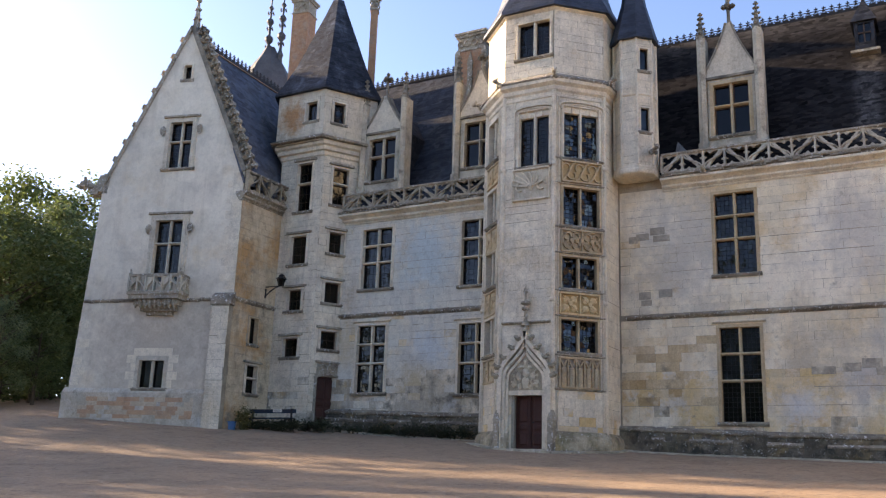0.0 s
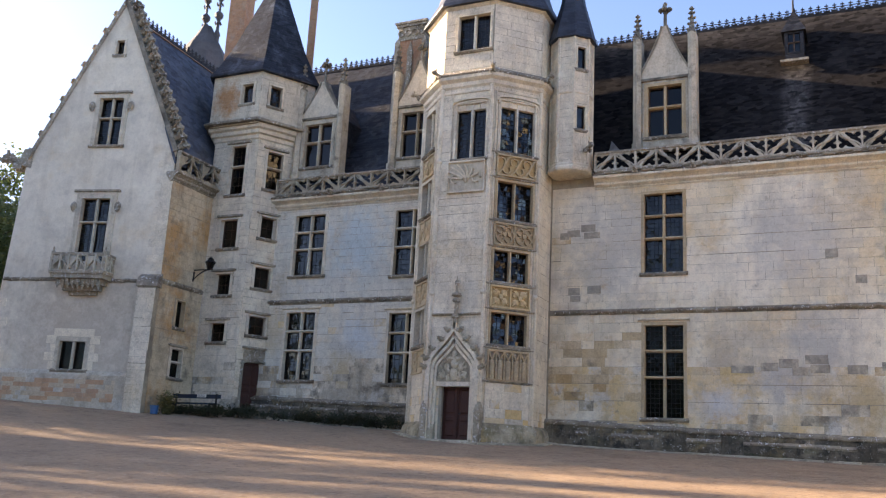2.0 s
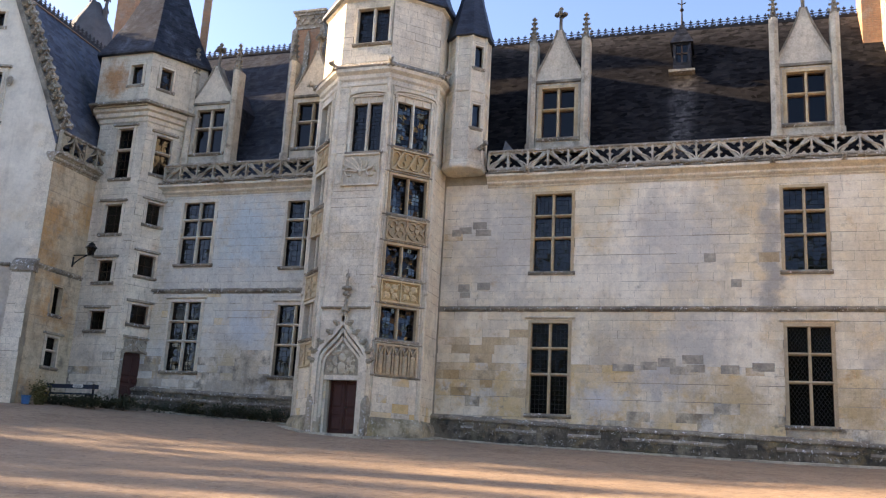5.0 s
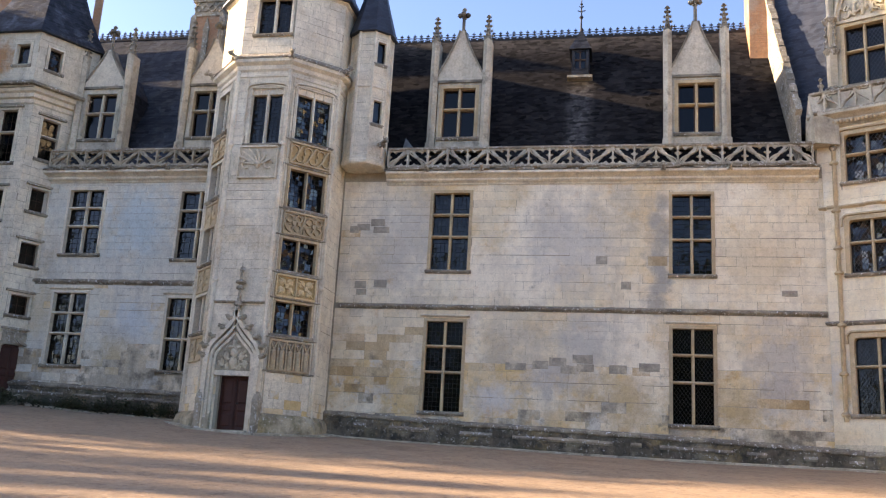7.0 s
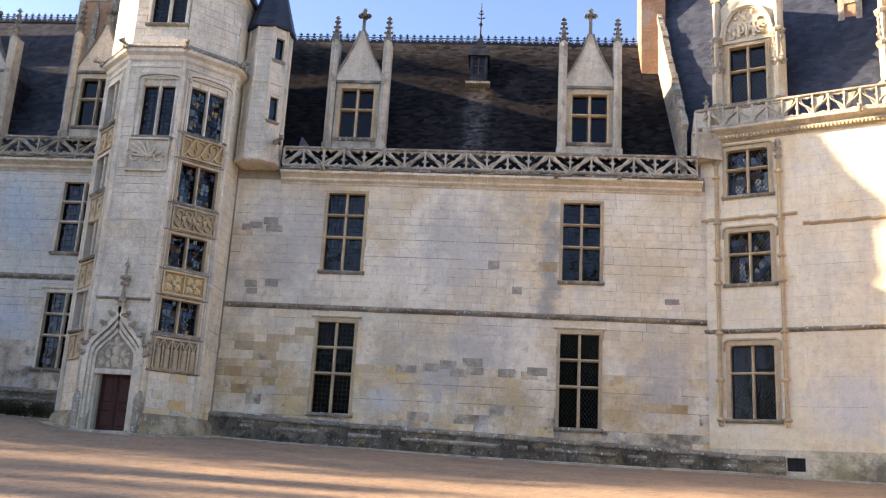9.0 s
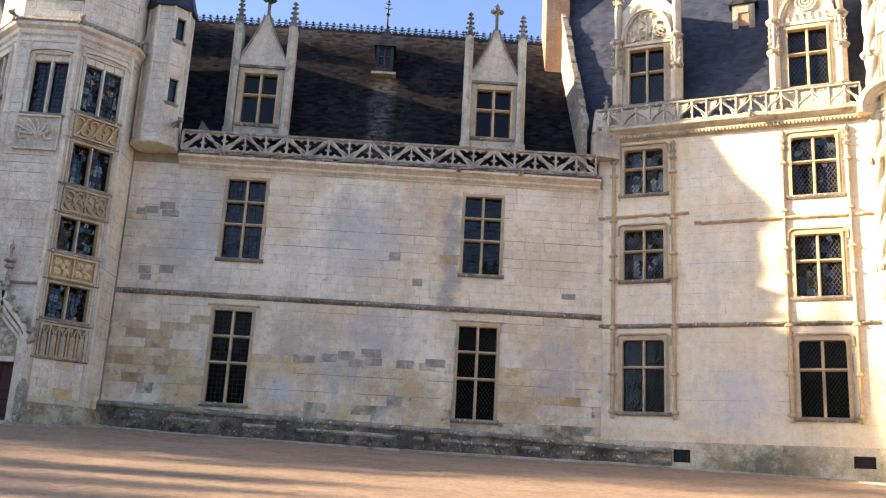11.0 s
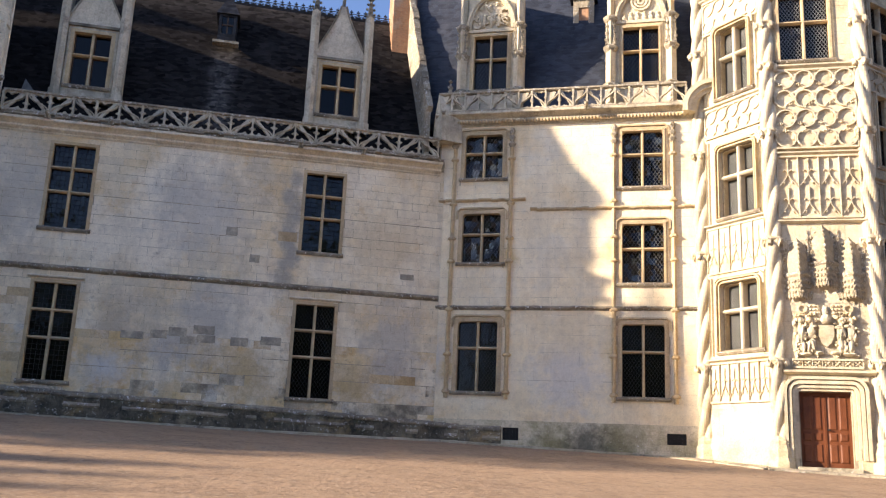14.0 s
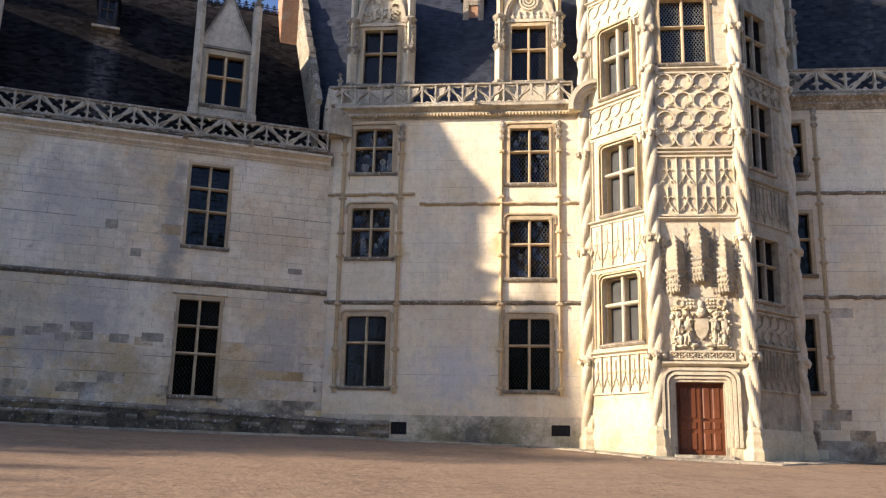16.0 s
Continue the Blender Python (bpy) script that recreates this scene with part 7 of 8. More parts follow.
for h in LL_HOLES:
    w = window(LLF, *h, R2, CW, stone=PALE_STONE, surround=0.14, bars="diamond", step=0.09, rounded=True, proud=0.06, depth=0.32, casement=False, mull=0.13, came=LEAD)
    bm = bmesh.new()
    for o, wd, y0, y1 in ((0.0, 0.05, 0.06, 0.30), (0.06, 0.04, -0.13, 0.02), (0.16, 0.05, -0.17, 0.02)):
        a0, a1, top, c_ = h[0] - o + 0.05, h[1] + o - 0.05, h[3] + o - 0.05, 0.10 + o
        ribbon(bm, [(a0, h[2]), (a0, top - c_)] + arc(a0 + c_, top - c_, c_, 180, 90, 5) + arc(a1 - c_, top - c_, c_, 90, 0, 5) + [(a1, top - c_), (a1, h[2])], wd, y0, y1)
    part("frame_mould", bm, WARM_STONE, w, "nested warm stone mouldings")
# Right-face window frames share the tone darkened for shade.
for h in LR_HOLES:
    window(LRF, *h, R2, CW + " in shade", stone=WEATHERED_SHADE, surround=0.14, bars="diamond", step=0.12, proud=0.06)


def twisted_column(x, y, z0, z1, r, hand, label):
    """A corner column carved as a rope, with leafy collars and a stepped base."""
    t = thing("twisted_column", pose(x, y, 0), label, "column", "twisted columns")
    n, dz = 24, 0.06
    bm = bmesh.new()
    rows = int((z1 - z0) / dz)
    prev = None
    for k in range(rows + 1):
        z = z0 + k * dz
        ring = []
        for i in range(n):
            a = i * math.tau / n
            rr = r * (0.62 + 0.50 * abs(math.cos(1.5 * (a - hand * z * 1.7))))
            ring.append(bm.verts.new((rr * math.cos(a), rr * math.sin(a), z)))
        if prev:
            for i in range(n):
                bm.faces.new((prev[i], prev[(i + 1) % n], ring[(i + 1) % n], ring[i]))
        prev = ring
    part("shaft", bm, PALE_STONE, t)
    for z in (5.2, 9.0, 12.6, 14.9, 16.4):
        bm = bmesh.new()
        lathe(bm, [(r * 0.8, z - 0.16), (r * 1.05, z - 0.08), (r * 1.38, z - 0.02), (r * 1.42, z + 0.03), (r * 0.9, z + 0.09)], 8)
        for k in range(6):
            ang = k * math.tau / 6 + z
            blob(bm, (r * 1.25 * math.cos(ang), r * 1.25 * math.sin(ang), z - 0.10), (r * 0.36, r * 0.36, 0.13), k + int(z * 10), 0.8)
        part("collar", bm, PALE_STONE, t)
    bm = bmesh.new()
    lathe(bm, [(r * 1.85, z0 - 1.2), (r * 1.8, z0 - 0.62), (r * 1.5, z0 - 0.5), (r * 1.55, z0 - 0.3), (r * 1.25, z0 - 0.12), (r * 1.3, z0 - 0.02), (r * 0.95, z0 + 0.12)], 8)
    part("base", bm, PALE_FOOT, t)


for k in range(-2, 3):
    a = radians(-25) - math.pi / 2 - math.pi / 8 + k * math.pi / 4
    R = LAP / math.cos(math.pi / 8)
    if k in (-1, 0, 1, 2):
        twisted_column(LC.x + R * math.cos(a), LC.y + R * math.sin(a), 2.8, 20.8, 0.23, 1 if k < 1 else -1, "rope-twisted pale stone column on the tower's corner")
plank_door("door_2", LF, *F_HOLES[0], WARM_DOOR, "red-brown double wooden door with panels, in sunlight", 2)


# ---- feet of the towers, open at the doors ----
STAINED_FOOT = surface("stained_foot_stone", [(0.24, 0.215, 0.17), (0.42, 0.37, 0.29), (0.55, 0.50, 0.41)], (0.10, 0.095, 0.065), 0.7, bump=0.9, streak=0.5, broad=1.1, fleck=(0.66, 0.63, 0.57), fleck_at=(0.60, 0.65),
                       patches=(((0.12, 0.125, 0.055), 1.1, 0.50, 0.64, 0.7), (OCHRE_P, 0.9, 0.54, 0.68, 0.4), (DARK_P, 2.0, 0.52, 0.64, 0.8)))

def tower_foot(name, cx, cy, apothem, turn, out, z0, z1, material, label, doors, tags="plinth"):
    """A battered foot round a tower, face by face; doors gives the gap (u0, u1) on a face by its heading."""
    t = thing(name, Matrix(), label, tags, kind="structure")
    for k in range(8):
        heading = (turn + 45 * k + 180) % 360 - 180
        if abs(heading - turn) > 140:
            continue
        m, s = face_frame(cx, cy, apothem, heading)
        o = out * math.tan(math.pi / 8)
        gap = doors.get(round(heading))
        for a, c in (((-o, gap[0]), (gap[1], s + o)) if gap else ((-o, s + o),)):
            bm = bmesh.new()
            prism(bm, [(-out, z0), (-out, z1 - 0.30), (-out * 0.75, z1 - 0.14), (-0.02, z1), (0.02, z1), (0.02, z0)], a, c, "x")
            part("foot_stone", bm, material, t).matrix_basis = m
    return t


tower_foot("tower_plinth", EX, EY, EA, 0, 0.20, 1.8, 3.28, STAINED_FOOT, "stained mossy moulded foot of the stair tower", {0: (0.40, 1.84)})
tower_foot("ornate_tower_plinth", LC.x, LC.y, LAP, -25, 0.12, 0.8, 2.9, PALE_FOOT, "pale lichened stone foot of the ornate tower", {-25: (0.40, 2.22)})


# ---- carved panels ----
def panel(name, m, u0, u1, z0, z1, material, label, draw, out=0.05, back=None):
    """A framed carved panel: a sunk ground, a moulded edge and the carving, on a wall."""
    t = thing(name, m, label, "carved panel", "carved panels")
    bm = bmesh.new()
    box(bm, u0, u1, -0.022, 0.0, z0, z1)
    part("ground", bm, back or material, t)
    bm = bmesh.new()
    ribbon(bm, [(u0, z0), (u1, z0)], 0.06, -out - 0.03, 0.0)
    ribbon(bm, [(u0, z1), (u1, z1)], 0.06, -out - 0.03, 0.0)
    ribbon(bm, [(u0, z0), (u0, z1)], 0.045, -out, 0.0)
    ribbon(bm, [(u1, z0), (u1, z1)], 0.045, -out, 0.0)
    part("moulding", bm, material, t)
    bm = bmesh.new()
    draw(bm, u0, u1, z0, z1, -out - 0.02, -0.02)
    tagged(part("carving", bm, material, t), kind="stuff")
    return t


def foils(cols, rows, buds=True):
    """Bold round crescents in rows, each open below, with a cusped trefoil and leafy buds at the openings."""
    def draw(bm, u0, u1, z0, z1, y0, y1):
        w, h = (u1 - u0) / cols, (z1 - z0) / rows
        r = min(w, h) * 0.48
        for k in range(rows):
            side = 1 if k % 2 else -1
            for i in range(cols):
                cx, cz = u0 + w * (i + 0.5), z0 + h * (k + 0.5)
                gap = 90 if k == 0 else 270 - side * 40
                ribbon(bm, arc(cx, cz, r, gap + 36, gap + 324, 18), r * 0.15, y0, y1)
                for a in (0, 120, 240):
                    t = radians(gap + 180 + a)
                    ribbon(bm, arc(cx + r * 0.46 * math.cos(t), cz + r * 0.46 * math.sin(t), r * 0.42, gap + 180 + a - 88, gap + 180 + a + 88, 8), r * 0.07, y0 + 0.06, y1)
                if buds:
                    t = radians(gap)
                    x, z = cx + r * 0.80 * math.cos(t), cz + r * 0.80 * math.sin(t)
                    for dx, dz, q in ((0, 0.0, 0.15), (-0.22, 0.06, 0.12), (0.22, 0.06, 0.12), (0, 0.22, 0.11)):
                        blob(bm, (x + dx * r, y1, z + dz * r), (q * r, (y1 - y0) * 0.9, q * r), i + 5 * k, 0.4)
    return draw


def petals(cols, solid=True):
    """Four broad leaves round a small shield, repeated, each in its own square."""
    def draw(bm, u0, u1, z0, z1, y0, y1):
        w, h = (u1 - u0) / cols, z1 - z0
        for i in range(cols):
            cx, cz, r = u0 + w * (i + 0.5), (z0 + z1) / 2, min(w, h) * 0.46
            kx = w / min(w, h)
            for a in (45, 135, 225, 315):
                ax, az = math.cos(radians(a)) * kx, math.sin(radians(a))
                if solid:
                    blob(bm, (cx + ax * r * 0.62, y1, cz + az * r * 0.62), (r * 0.40 * kx, (y1 - y0) * 0.8, r * 0.40), i + a, 0.35)
                    ribbon(bm, [(cx + ax * r * 0.2, cz + az * r * 0.2), (cx + ax * r * 1.2, cz + az * r * 1.2)], r * 0.08, y0 + 0.01, y1)
                else:
                    ribbon(bm, arc(cx + ax * r * 0.62, cz + az * r * 0.62, r * 0.36, a - 150, a + 150, 8), r * 0.15, y0, y1)
            if not solid:
                ribbon(bm, arc(cx, cz, r * 0.98, 0, 360, 16), r * 0.10, y0, y1)
            prism(bm, [(cx - r * 0.2, cz + r * 0.24), (cx + r * 0.2, cz + r * 0.24), (cx + r * 0.2, cz - r * 0.05), (cx, cz - r * 0.28), (cx - r * 0.2, cz - r * 0.05)], y0 - 0.01, y1)
            if i:
                ribbon(bm, [(u0 + w * i, z0), (u0 + w * i, z1)], r * 0.10, y0, y1)
    return draw


def flames(cols):
    """Slanting mouchettes that lick upwards like flames."""
    def draw(bm, u0, u1, z0, z1, y0, y1):
        w, h = (u1 - u0) / cols, z1 - z0
        for i in range(cols):
            x = u0 + w * i
            ribbon(bm, [(x, z0 + h * 0.05), (x + w * 0.25, z0 + h * 0.15), (x + w * 0.55, z0 + h * 0.5), (x + w * 0.8, z0 + h * 0.88), (x + w, z0 + h * 0.95)], w * 0.11, y0, y1)
            ribbon(bm, arc(x + w * 0.30, z0 + h * 0.68, h * 0.20, -60, 230, 9), w * 0.08, y0 + 0.01, y1)
            ribbon(bm, arc(x + w * 0.72, z0 + h * 0.30, h * 0.19, 120, 410, 9), w * 0.08, y0 + 0.01, y1)
    return draw


def lancets(cols, both=True):
    """Upright bars with ogee arches whose stems carry leafy crosses, in one tier or two."""
    def draw(bm, u0, u1, z0, z1, y0, y1):
        w, h = (u1 - u0) / cols, z1 - z0
        for i in range(cols + 1):
            u = u0 + w * i
            ribbon(bm, [(u, z0), (u, z1)], w * 0.045, y0 - 0.02, y1)
        tier = h * (0.5 if both else 0.8)
        for i in range(cols):
            cx = u0 + w * (i + 0.5)
            for base in ((z0 + h * 0.03, z0 + h * 0.5) if both else (z0 + h * 0.12,)):
                for s in (-1, 1):
                    pts = [(cx + s * w * 0.47 * (1 - t) ** 1.5, base + tier * 0.44 * t ** 0.9) for t in [j / 6 for j in range(7)]]
                    ribbon(bm, pts, w * 0.038, y0, y1)
                    lathe(bm, [(0.01, base + tier * 0.09), (w * 0.06, base + tier * 0.15), (0.01, base + tier * 0.21)], 5, cx + s * w * 0.19, (y0 + y1) / 2)
                z = base + tier * 0.44
                ribbon(bm, [(cx, z), (cx, base + tier * 0.90)], w * 0.035, y0, y1)
                for s in (-1, 1):
                    ribbon(bm, [(cx, z + tier * 0.05), (cx + s * w * 0.15, z + tier * 0.13), (cx + s * w * 0.26, z + tier * 0.08)], w * 0.05, y0, y1)
                lathe(bm, [(0.01, base + tier * 0.80), (w * 0.07, base + tier * 0.86), (0.01, base + tier * 0.95)], 5, cx, (y0 + y1) / 2)
    return draw


def balusters(n):
    def draw(bm, u0, u1, z0, z1, y0, y1):
        w, h = (u1 - u0) / n, z1 - z0
        for i in range(n):
            cx = u0 + w * (i + 0.5)
            lathe(bm, [(w * 0.36, z0), (w * 0.36, z0 + h * 0.62), (w * 0.2, z0 + h * 0.68)], 8, cx, y0 + 0.04)
            for s in (-1, 1):
                ribbon(bm, [(cx, z0 + h * 0.68), (cx + s * w * 0.25, z0 + h * 0.85), (cx + s * w * 0.5, z1)], w * 0.14, y0, y1)
            ribbon(bm, [(cx - w * 0.5, z0), (cx - w * 0.5, z1)], w * 0.16, y0 - 0.02, y1)
    return draw


def fan(bm, u0, u1, z0, z1, y0, y1):
    cx, cz = (u0 + u1) / 2, z0 + (z1 - z0) * 0.42
    for a in range(20, 171, 25):
        pts = [(cx + (0.1 + 0.6 * t) * math.cos(radians(a + 25 * t)) * (u1 - u0) * 0.72, cz + (0.1 + 0.6 * t) * math.sin(radians(a)) * (z1 - z0) * 0.72) for t in [j / 5 for j in range(6)]]
        ribbon(bm, pts, 0.05, y0, y1)
    lathe(bm, [(0.04, cz - 0.14), (0.12, cz), (0.05, cz + 0.14)], 6, cx, -0.03)
    for s in (-1, 1):
        ribbon(bm, arc(cx + s * 0.42, cz + 0.02, 0.16, 0, 300, 8), 0.04, y0, y1)


OCHRE_LEAF = surface("pale_ochre_carved_stone", [(0.60, 0.47, 0.28), (0.68, 0.55, 0.36)], (0.40, 0.30, 0.18), 0.4, bump=0.5)
OCHRE_PANEL = surface("ochre_carved_stone", [(0.40, 0.28, 0.14), (0.50, 0.37, 0.20)], (0.28, 0.20, 0.11), 0.5, bump=0.5)
# Darker backs of fan and balusters: shade behind the carving, put into the colour.
panel("fan_panel", EF, 0.40, 1.84, 11.45, 12.60, TOWER_STONE, "fan-shaped flamboyant carving on the stair tower", fan, out=0.09, back=DORMER_STONE)
panel("carved_panel", ER, 0.30, 1.84, 12.08, 12.84, WARM_STONE, "ochre carved panel of flame-like scrolls", flames(3), out=0.10, back=OCHRE_PANEL)
panel("carved_panel", ER, 0.29, 1.83, 9.50, 10.28, WARM_STONE, "carved panel of two ringed quatrefoils", petals(2, False), out=0.10, back=WARM_STONE)
panel("carved_panel", ER, 0.25, 1.72, 7.26, 8.0, OCHRE_LEAF, "ochre carved panel of four-leaf shapes", petals(2), out=0.10, back=OCHRE_PANEL)
panel("baluster_panel", ER, 0.22, 1.74, 4.74, 5.74, WARM_STONE, "blind balustrade of round balusters under a window", balusters(5), out=0.10, back=GREY_STONE)
for z0, z1 in ((12.4, 13.2), (9.85, 10.7), (7.45, 8.3), (5.0, 5.8)):
    panel("carved_panel", EL, 0.3, 1.5, z0, z1, WARM_STONE, "small carved panel between the stair windows", petals(2))
for f, us in ((ER, (0.10, 0.18, 1.88, 1.95)), (EL, (0.22, 1.62)), (EF, (0.44, 1.95))):
    for u in us:
        lo = 3.3 if f is not EF else 11.4
        bm = bmesh.new()
        prism(bm, [(u - 0.035, 0.0), (u - 0.03, -0.04), (u, -0.07), (u + 0.03, -0.04), (u + 0.035, 0.0)], lo, 15.3, "z")
        plain("tower_rib", f, bm, TOWER_STONE, "slim vertical stone rib on the stair tower", "rib")
for z in (4.64, 5.80, 7.16, 8.05, 9.40, 10.34, 11.96, 12.90):
    string_course("tower_band", ER, 0.05, 1.95, z, 0.08, 0.09, GREY_STONE, "thin moulded band between the stair windows")

# ---- portal of the stair tower ----
plank_door("door_3", EF, *E_FRONT[0], DARK_DOOR, "dark red-brown panelled door under the ogee portal", 2)
portal = thing("portal", EF, "ogee-arched carved stone portal with a leafy finial", "portal")
cx = 1.03


def ogee_half(t):
    """Half the width of the arch at a share t of its rise: convex first, then swept in to the point."""
    if t < 0.35:
        return 1 - 0.06 * (t / 0.35) ** 2
    v = (t - 0.35) / 0.65
    return 0.94 * (1 - v) ** (1 + 0.9 * v)


def ogee(w, z0, zs, top):
    pts = [(cx - w, z0), (cx - w, zs)]
    return pts + [(cx - w * ogee_half(t), zs + (top - zs) * t) for t in [j / 12 for j in range(1, 13)]]


bm = bmesh.new()
field = ogee(0.90, 4.62, 4.75, 6.55)
prism(bm, field + [(2 * cx - x, z) for x, z in field[-2::-1]], -0.05, 0.0)
part("arch_field", bm, WEATHERED_SHADE, portal)
for k, (w, top, wd, y) in enumerate(((0.92, 6.66, 0.13, -0.24), (0.79, 6.34, 0.10, -0.18), (0.68, 6.06, 0.09, -0.12))):
    for s in (1, -1):
        bm = bmesh.new()
        ribbon(bm, [(cx + s * (x - cx), z) for x, z in ogee(w, 2.4, 4.75, top)], wd, y, 0.0)
        part("arch_mould", bm, TOWER_STONE, portal)
bm = bmesh.new()
box(bm, cx - 0.62, cx + 0.62, -0.12, 0.04, 4.46, 4.62)
part("lintel", bm, TOWER_STONE, portal)
for s in (-1, 1):
    bm = bmesh.new()
    prism(bm, [(cx + s * 1.0 - 0.14, 0), (cx + s * 1.0 - 0.1, -0.30), (cx + s * 1.0 + 0.1, -0.30), (cx + s * 1.0 + 0.14, 0)], 2.0, 3.7, "z")
    lathe(bm, [(0.20, 3.6), (0.16, 3.75), (0.08, 3.95)], 6, cx + s * 1.0, -0.14)
    part("jamb_base", bm, GREY_STONE, portal)
    for i in range(5):
        t = 0.15 + i * 0.17
        x, z = ogee(0.96, 2.4, 4.75, 6.66)[2 + int(t * 12)]
        bm = bmesh.new()
        blob(bm, (0, 0, 0), (0.13, 0.09, 0.09), i, 0.7)
        blob(bm, (s * 0.12, -0.02, 0.07), (0.08, 0.06, 0.07), i + 9, 0.7)
        bmesh.ops.translate(bm, verts=bm.verts, vec=(cx - s * (x - cx) - s * 0.0 + s * 0.10, -0.2, z + 0.04))
        part("crocket", bm, WEATHERED_SHADE, portal)
bm = bmesh.new()
lathe(bm, [(0.10, 6.5), (0.08, 7.0), (0.06, 7.3), (0.05, 7.9), (0.03, 8.1), (0.01, 8.32)], 6, cx, -0.14)
for z, r in ((6.85, 0.16), (7.42, 0.15), (7.62, 0.19), (8.05, 0.09)):
    lathe(bm, [(0.05, z - 0.07), (r, z), (r * 0.9, z + 0.07), (0.05, z + 0.12)], 8, cx, -0.14)
part("finial", bm, GREY_STONE, portal, "tall leafy stone finial")
bm = bmesh.new()
prism(bm, [(cx - 0.66, 4.6), (cx + 0.66, 4.6), (cx + 0.56, 5.2), (cx + 0.28, 5.75), (cx, 6.05), (cx - 0.28, 5.75), (cx - 0.56, 5.2)], -0.07, 0.0)
part("tympanum", bm, WEATHERED_SHADE, portal)
bm = bmesh.new()
for k, (x, z, rx, rz) in enumerate(((0, 5.58, 0.09, 0.15), (-0.14, 5.42, 0.10, 0.08), (0.14, 5.42, 0.10, 0.08), (0, 5.24, 0.15, 0.17), (-0.26, 5.12, 0.10, 0.16), (0.26, 5.12, 0.10, 0.16), (-0.42, 4.84, 0.10, 0.15), (0.42, 4.84, 0.10, 0.15), (0, 4.86, 0.16, 0.20), (-0.22, 4.75, 0.08, 0.12), (0.22, 4.75, 0.08, 0.12))):
    blob(bm, (cx + x, -0.05, z), (rx, 0.09, rz), k, 0.5)
rng = random.Random(21)
for i in range(34):
    a, r = rng.uniform(0, math.pi), 0.56 * math.sqrt(rng.random())
    blob(bm, (cx + r * math.cos(a), -0.05, 4.68 + r * 1.9 * math.sin(a)), (rng.uniform(0.03, 0.06), 0.08, rng.uniform(0.03, 0.07)), i + 40, 0.7)
tagged(part("tympanum_carving", bm, PALE_STONE, portal), "worn carved coat of arms", kind="stuff")
string_course("portal_label", EF, 0.08, 1.95, 6.93, 0.10, 0.12, GREY_STONE, "lichened label mould over the portal")

# ---- carving of the ornate tower ----
bm = bmesh.new()
for u in (0.30, 2.34):
    box(bm, u - 0.20, u + 0.20, -0.05, 0.02, 2.0, 4.6)
prism(bm, [(0.10, 4.30), (2.54, 4.30), (2.54, 4.75), (0.10, 4.75)], -0.05, 0.02)
ds = plain("door_surround", LF, bm, PALE_STONE, "deep moulded pale stone door surround", "door surround")
for k, (o, y, wd) in enumerate(((0.03, -0.06, 0.07), (0.13, -0.12, 0.09), (0.25, -0.18, 0.10), (0.38, -0.22, 0.09))):
    bm = bmesh.new()
    c_ = 0.10 + o * 0.75
    a0, a1, top = 0.54 - o, 2.08 + o, 4.30 + o
    pts = [(a0, 2.3), (a0, top - c_)] + arc(a0 + c_, top - c_, c_, 180, 90, 5) + arc(a1 - c_, top - c_, c_, 90, 0, 5) + [(a1, top - c_), (a1, 2.3)]
    ribbon(bm, pts, wd, y, 0.0)
    part("mould", bm, PALE_STONE, ds)
string_course("ornate_band", LF, 0.15, 2.74, 4.78, 0.16, 0.24, PALE_STONE, "moulded pale stone ledge over the door")
panel("arms_frieze", LF, 0.42, 2.42, 5.0, 5.24, PALE_STONE, "narrow carved stone frieze under the relief", petals(7), out=0.08)
relief = thing("relief", LF, "deep-carved stone coat of arms relief over the door", "relief")
bm = bmesh.new()
box(bm, 0.46, 2.40, -0.03, 0.0, 5.26, 7.0)
# Ground darker than the figures, painted-in shade that deepens the relief.
part("ground", bm, DORMER_STONE, relief)
bm = bmesh.new()
rng = random.Random(7)
prism(bm, [(1.42 + x, z) for x, z in ((-0.22, 6.28), (0.22, 6.28), (0.22, 5.95), (0.12, 5.72), (0, 5.62), (-0.12, 5.72), (-0.22, 5.95))], -0.14, 0.0)
blob(bm, (1.42, -0.10, 6.48), (0.15, 0.14, 0.17), 1)
blob(bm, (1.42, -0.08, 6.75), (0.10, 0.10, 0.16), 2)
for s in (-1, 1):
    for k, (x, z, rx, rz) in enumerate(((0.42, 6.08, 0.12, 0.28), (0.46, 6.42, 0.11, 0.13), (0.36, 6.22, 0.14, 0.07), (0.40, 5.68, 0.10, 0.22), (0.52, 5.60, 0.08, 0.20), (0.70, 6.05, 0.11, 0.30), (0.72, 6.42, 0.10, 0.11), (0.68, 5.62, 0.09, 0.22), (0.80, 5.9, 0.07, 0.18), (0.60, 6.25, 0.12, 0.06), (0.25, 5.45, 0.16, 0.07), (0.62, 5.40, 0.20, 0.06))):
        blob(bm, (1.42 + s * x, -0.09, z), (rx, 0.13, rz), k + 10 * s + 20, 0.5)
for i in range(170):
    x, z = rng.uniform(-0.9, 0.9), rng.uniform(5.30, 6.66)
    if abs(x) > 0.26:
        blob(bm, (1.42 + x, -0.05, z), (rng.uniform(0.03, 0.085), rng.uniform(0.07, 0.17), rng.uniform(0.03, 0.10)), i + 60, 0.7)
tagged(part("arms_carving", bm, PALE_STONE, relief), kind="stuff")
bm = bmesh.new()
for s in (-1, 1):
    prism(bm, [(1.42 + s * 0.12, 6.55), (1.42 + s * 0.78, 6.60), (1.42 + s * 0.70, 6.98), (1.42 + s * 0.18, 6.92)], -0.07, 0.0)
